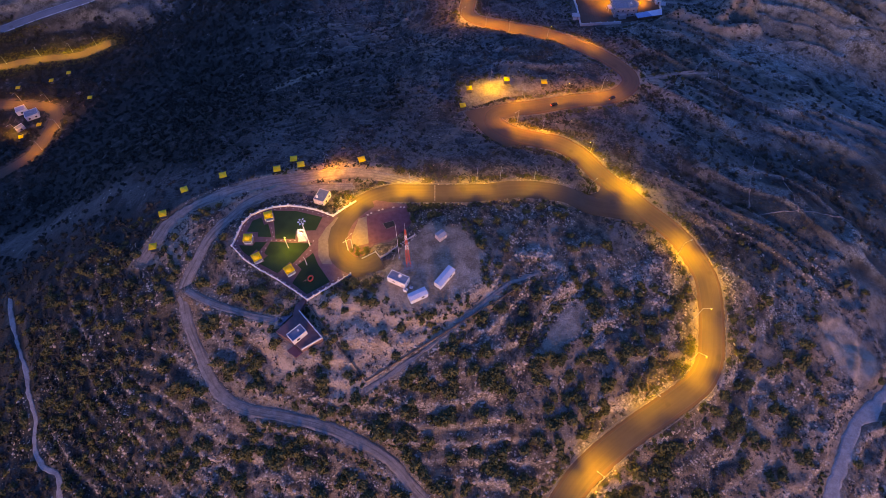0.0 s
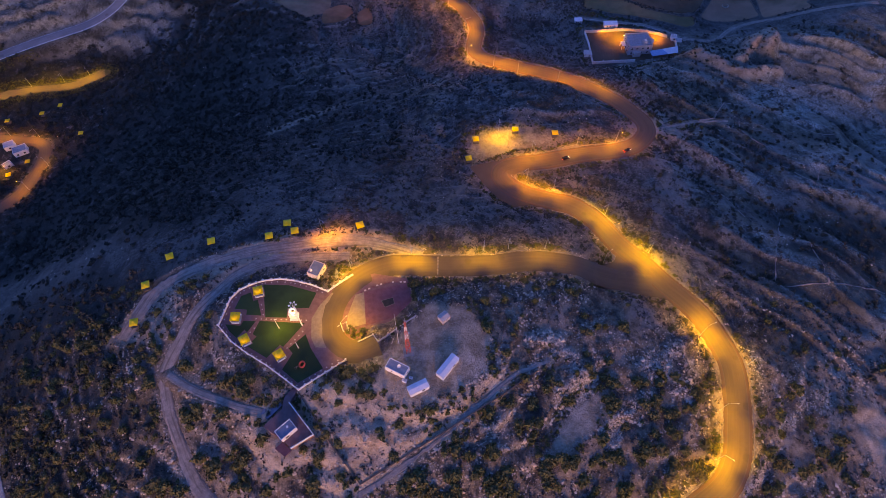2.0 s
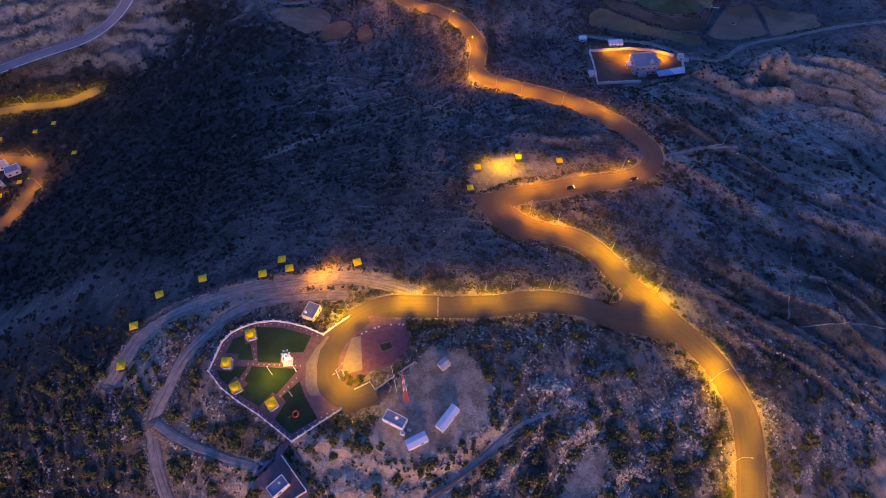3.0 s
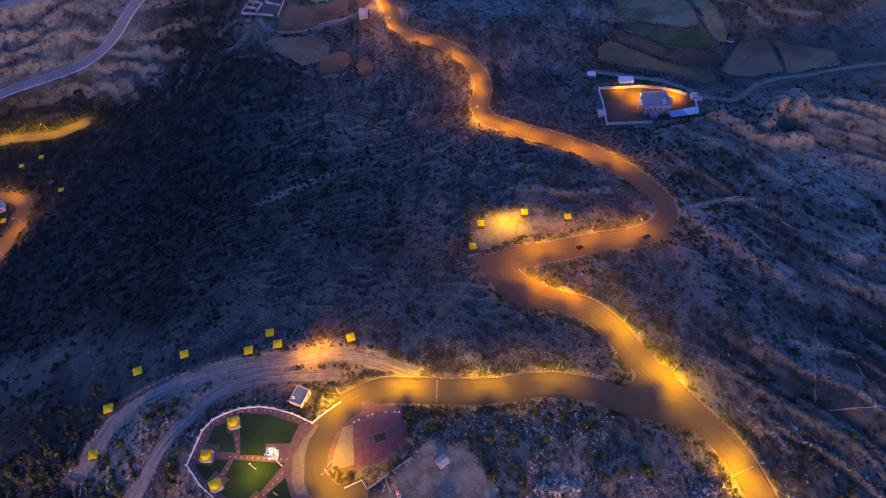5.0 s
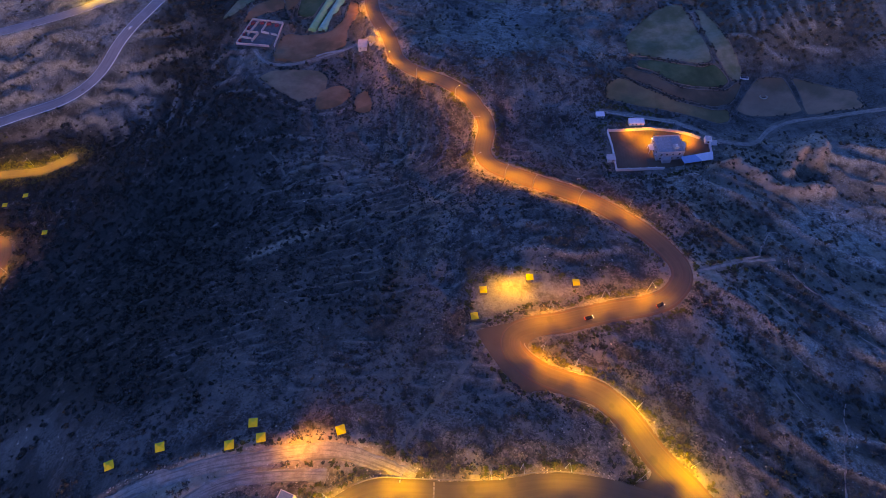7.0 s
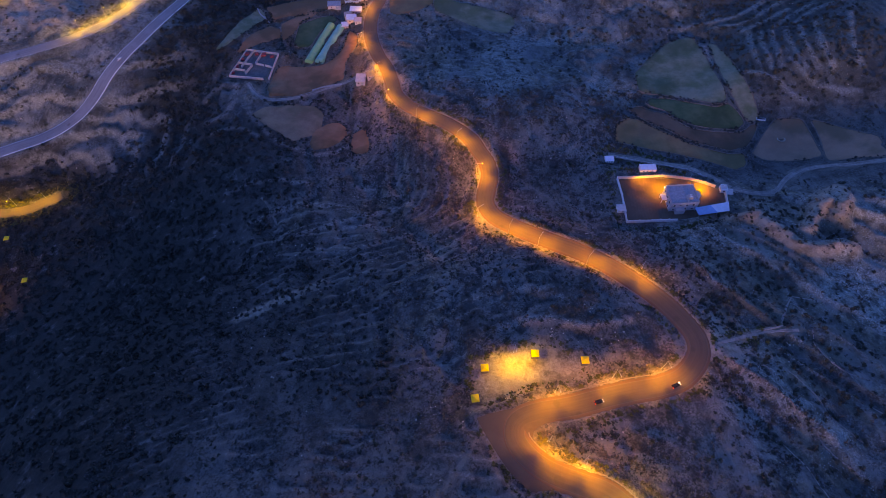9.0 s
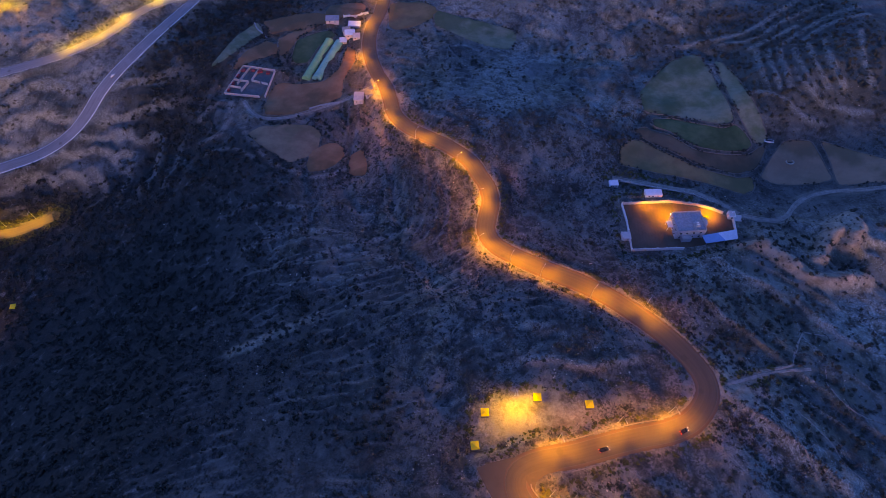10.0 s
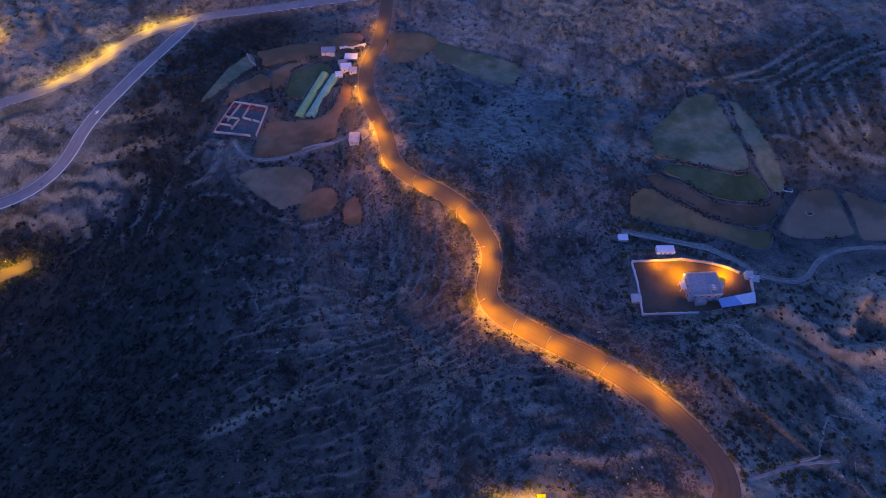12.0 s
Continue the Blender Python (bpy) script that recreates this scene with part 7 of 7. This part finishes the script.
# ---- farm ----
def roofless_house():
    base = thing("roofless_house", "roofless house of pale block walls with red brick stacks", "house", pose(-137.5, 451.0, -84.0, 0, 0, 0))
    out = [(-14.5, -12.2), (8.5, -14.0), (13.8, 10.8), (-8.2, 14.2)]
    runs = [(out[0], out[1], "pinkish"), ((12.0, -14.2), out[2], "pinkish"), (out[2], out[3], "block"), (out[3], out[0], "block"), ((-3.5, 13.5), (-8.5, -3.0), "block"), ((3.0, 12.4), (0.2, 0.8), "block"),
            ((0.2, 0.8), (6.0, -0.8), "block"), ((7.2, -1.1), (11.6, -2.3), "block"), ((-11.5, 1.2), (-1.5, -0.4), "block"), ((-1.5, -0.4), (-4.5, -9.4), "block"), ((-13.5, -5.0), (-5.2, -6.3), "block")]
    for (ax, ay), (bx, by), kind in runs:
        length, turn = math.hypot(bx - ax, by - ay), math.degrees(math.atan2(by - ay, bx - ax))
        part("block_wall", box(length, 0.28, 2.6, 0, 0, -0.6), PINKISH if kind == "pinkish" else BLOCK, base, m=pose((ax + bx) / 2, (ay + by) / 2, 0, 0, 0, turn))
    for x, y, s in ((-7.6, 10.6, 3.2), (-10.2, 5.0, 3.4), (-12.0, -2.4, 3.0), (-13.0, -8.5, 2.2), (3.6, 10.2, 3.4), (9.5, 8.8, 2.6), (-1.2, 10.8, 2.4)):
        part("brick_stack", box(s, s * 0.7, 1.3, x, y, 0, 0.05, 15), BRICK_RED, base, "dark red brick stack")
    part("floor", prism(out, -1.0, 0.06), plain("raw_screed", (0.10, 0.105, 0.10), (0.15, 0.155, 0.145), 0.4), base)


roofless_house()


def tunnel(pts, film, label):
    """A film tunnel between two ends: (x, y) start, (x, y) end, width."""
    (ax, ay), (bx, by), width = pts
    base = thing("greenhouse", label, "greenhouse", group="film greenhouses on the farm")
    za, zb = ground(ax, ay) + 0.45, ground(bx, by) + 0.45
    length = math.hypot(bx - ax, by - ay)
    turn = math.degrees(math.atan2(by - ay, bx - ax))
    base.matrix_basis = pose(ax, ay, za, 0, 0, turn)
    n, m = 24, 10
    bm = bmesh.new()
    rows = []
    for i in range(n + 1):
        t = i / n
        sag = 0.05 * (i % 2)
        rows.append([bm.verts.new((length * t, (width / 2 - sag) * math.cos(math.pi * k / m), (zb - za) * t - 0.3 + (2.9 - sag) * math.sin(math.pi * k / m) ** 0.8 if 0 < k < m else (zb - za) * t - 0.6)) for k in range(m + 1)])
    for a, b in zip(rows[:-1], rows[1:]):
        for k in range(m):
            bm.faces.new((a[k], b[k], b[k + 1], a[k + 1]))
    part("film_cover", bm, film, base)
    for t in (0, 1):
        bm = bmesh.new()
        row = [bm.verts.new((length * t, width / 2 * math.cos(math.pi * k / m), (zb - za) * t - 0.3 + 2.9 * math.sin(math.pi * k / m) ** 0.8 if 0 < k < m else (zb - za) * t - 0.6)) for k in range(m + 1)]
        bm.faces.new(row if t else list(reversed(row)))
        part("end_panel", bm, film, base)
    for t in (0.2, 0.4, 0.6, 0.8):
        bm = bmesh.new()
        for k in range(m):
            p = [(length * t, (width / 2 + 0.04) * math.cos(math.pi * q / m), (zb - za) * t - 0.28 + 2.9 * math.sin(math.pi * q / m) ** 0.8 if 0 < q < m else (zb - za) * t - 0.5) for q in (k, k + 1)]
            beam(p[0], p[1], 0.08, bm)
        part("hoop", bm, POLE, base)


tunnel(((-103.0, 457.6), (-92.1, 494.6), 6.1), GREEN_FILM, "long greenhouse tunnel under yellow-green film")
tunnel(((-95.6, 456.2), (-84.7, 491.8), 6.1), TEAL_FILM, "long greenhouse tunnel under teal film")


def farm_shed(x, y, sx, sy, h, turn, roof, label):
    base = thing("farm_shed", label, "shed", pose(x, y, ground(x, y), 0, 0, turn), "farm sheds by the road")
    part("wall", box(sx, sy, h + 1.2, z=-1.2), PINKISH, base)
    bm = bmesh.new()
    v = [bm.verts.new(p) for p in ((-sx / 2 - 0.3, -sy / 2 - 0.3, h), (sx / 2 + 0.3, -sy / 2 - 0.3, h), (sx / 2 + 0.3, sy / 2 + 0.3, h + 0.5), (-sx / 2 - 0.3, sy / 2 + 0.3, h + 0.5))]
    w = [bm.verts.new((*q.co[:2], q.co[2] + 0.12)) for q in v]
    bm.faces.new(list(reversed(v)))
    bm.faces.new(w)
    for i in range(4):
        bm.faces.new((v[i - 1], v[i], w[i], w[i - 1]))
    part("roof", bm, roof, base)
    part("door", box(1.0, 0.06, 1.9, sx * 0.2, -sy / 2 - 0.02, 0.0), BLOCK, base)
    part("window", box(0.8, 0.06, 0.7, -sx * 0.2, -sy / 2 - 0.02, 1.0), GLASS, base)


farm_shed(-76.2, 508.5, 8.0, 4.6, 2.6, 0, WHITE_METAL, "farm shed with a broad white sheet roof")
farm_shed(-77.6, 496.5, 6.6, 5.0, 2.6, 8, WHITE_METAL, "farm shed with a patched white roof")
farm_shed(-82.0, 492.0, 4.5, 4.0, 2.3, 8, WHITE_METAL, "low farm lean-to with a white roof")
farm_shed(-81.0, 502.0, 5.0, 4.4, 2.4, 10, CONCRETE, "farm shed with a dull grey roof")
farm_shed(-72.5, 492.5, 4.5, 4.0, 2.2, 5, PINKISH, "small brown farm shed by the road")
farm_shed(-93.5, 517.5, 9.0, 5.0, 2.3, 5, ROOF_GREY, "low dark-roofed barn at the field edge")
wall_with_posts("farm_wall", [(-86.0, 521.4), (-78, 523.5), (-68.4, 525.4)], None, "pale farm boundary wall near the road", 1.6, 4.0, 0.35)
farm_shed(-63.2, 431.0, 5.6, 6.5, 2.9, 0, PINKISH, "roadside house with a flat pinkish roof")
farm_shed(-57.0, 432.0, 4.2, 3.6, 2.4, 20, TAN_PAVER, "roadside stall with a tan roof")
farm_shed(-53.6, 437.5, 2.4, 3.4, 2.2, 20, TAN_PAVER, "narrow roadside kiosk lit by a street lamp")
laid("retaining_wall_top", [(-95.3, 427.6), (-87.5, 430.6), (-76.0, 431.0)], 0.9, CONCRETE, "pale concrete retaining edge of the farm field", "retaining wall", 0.5)
laid("field_channel", [(-152.5, 521), (-148, 513), (-139.6, 505.0)], 0.7, CONCRETE, "concrete water channel between fields", "channel", 0.3)

well = thing("well", "round stone-rimmed well in a tilled field", "well", pose(187.4, 384.6, ground(187.4, 384.6)))
bm = bmesh.new()
for i in range(16):
    a, b = 2 * math.pi * i / 16, 2 * math.pi * (i + 1) / 16
    beam((2.2 * math.cos(a), 1.5 * math.sin(a), 0.15), (2.2 * math.cos(b), 1.5 * math.sin(b), 0.15), 0.45, bm)
part("rim", bm, STONE, well)
part("cover", rod(1.3, 1.2, 0.1, z=0.05, n=12), PLANTER_SOIL, well)
trough = thing("water_trough", "short white water trough at the field corner", "trough", pose(177.0, 396.5, ground(177, 396.5), 0, 0, -5))
part("basin", box(5.0, 1.6, 1.0, z=-0.3, bevel=0.05), WHITE, trough)
part("water", box(4.6, 1.2, 0.05, z=0.68), GLASS, trough)

# ---- house in the valley loop ----
loop = thing("valley_house", "white house with dark roof panels inside the road loop", "house", pose(-269.0, 276.6, -101.0, 0, 0, 30))
windowed_box(loop, 8.0, 6.0, 3.2, WHITE, ROOF_GREY, 0.4, [("s", -2, 1.2, 1.2, 0.9, "window"), ("s", 2, 1.2, 1.2, 0.9, "window"), ("e", 0, 1.0, 2.0, 0.05, "door")])
side = thing("side_building", "plain white side building beside the valley house", "outbuilding", pose(-277.5, 280.5, -101.0, 0, 0, 30))
windowed_box(side, 6.0, 5.0, 3.0, WHITE, PINKISH, 0.35, [("s", 0, 1.2, 1.2, 0.9, "window")])
side = thing("side_building", "low white shelter on the loop green", "outbuilding", pose(-272.0, 264.5, -100.5, 0, 0, 50))
windowed_box(side, 5.0, 3.5, 2.6, WHITE, CONCRETE, 0.3, [("s", 0, 1.2, 1.2, 0.9, "window")])

# ---- kerbs ----
kerb("kerb_1", "road", 0.0, 0.14, -1, "pale concrete kerb on the hill side of the road")
kerb("kerb_2", "road", 0.0, 0.20, 1, "worn concrete kerb on the outer side of the road")
kerb("kerb_3", "road", 0.245, 0.36, 1, "pale kerb round the hairpin bend")
kerb("kerb_4", "road", 0.255, 0.283, -1, "pale kerb along the climbing road")
kerb("kerb_8", "road", 0.347, 0.44, -1, "pale kerb above the hairpin bend")
kerb("kerb_5", "road", 0.44, 0.99, 1, "low concrete kerb on the valley side of the road")
kerb("kerb_6", "road", 0.46, 0.99, -1, "low concrete kerb on the upper side of the road")
kerb("kerb_7", "branch", 0.20, 0.68, 1, "pale kerb along the upper side of the branch road")

# ---- what grows and lies about ----
plant_scrub()
strew_stones()
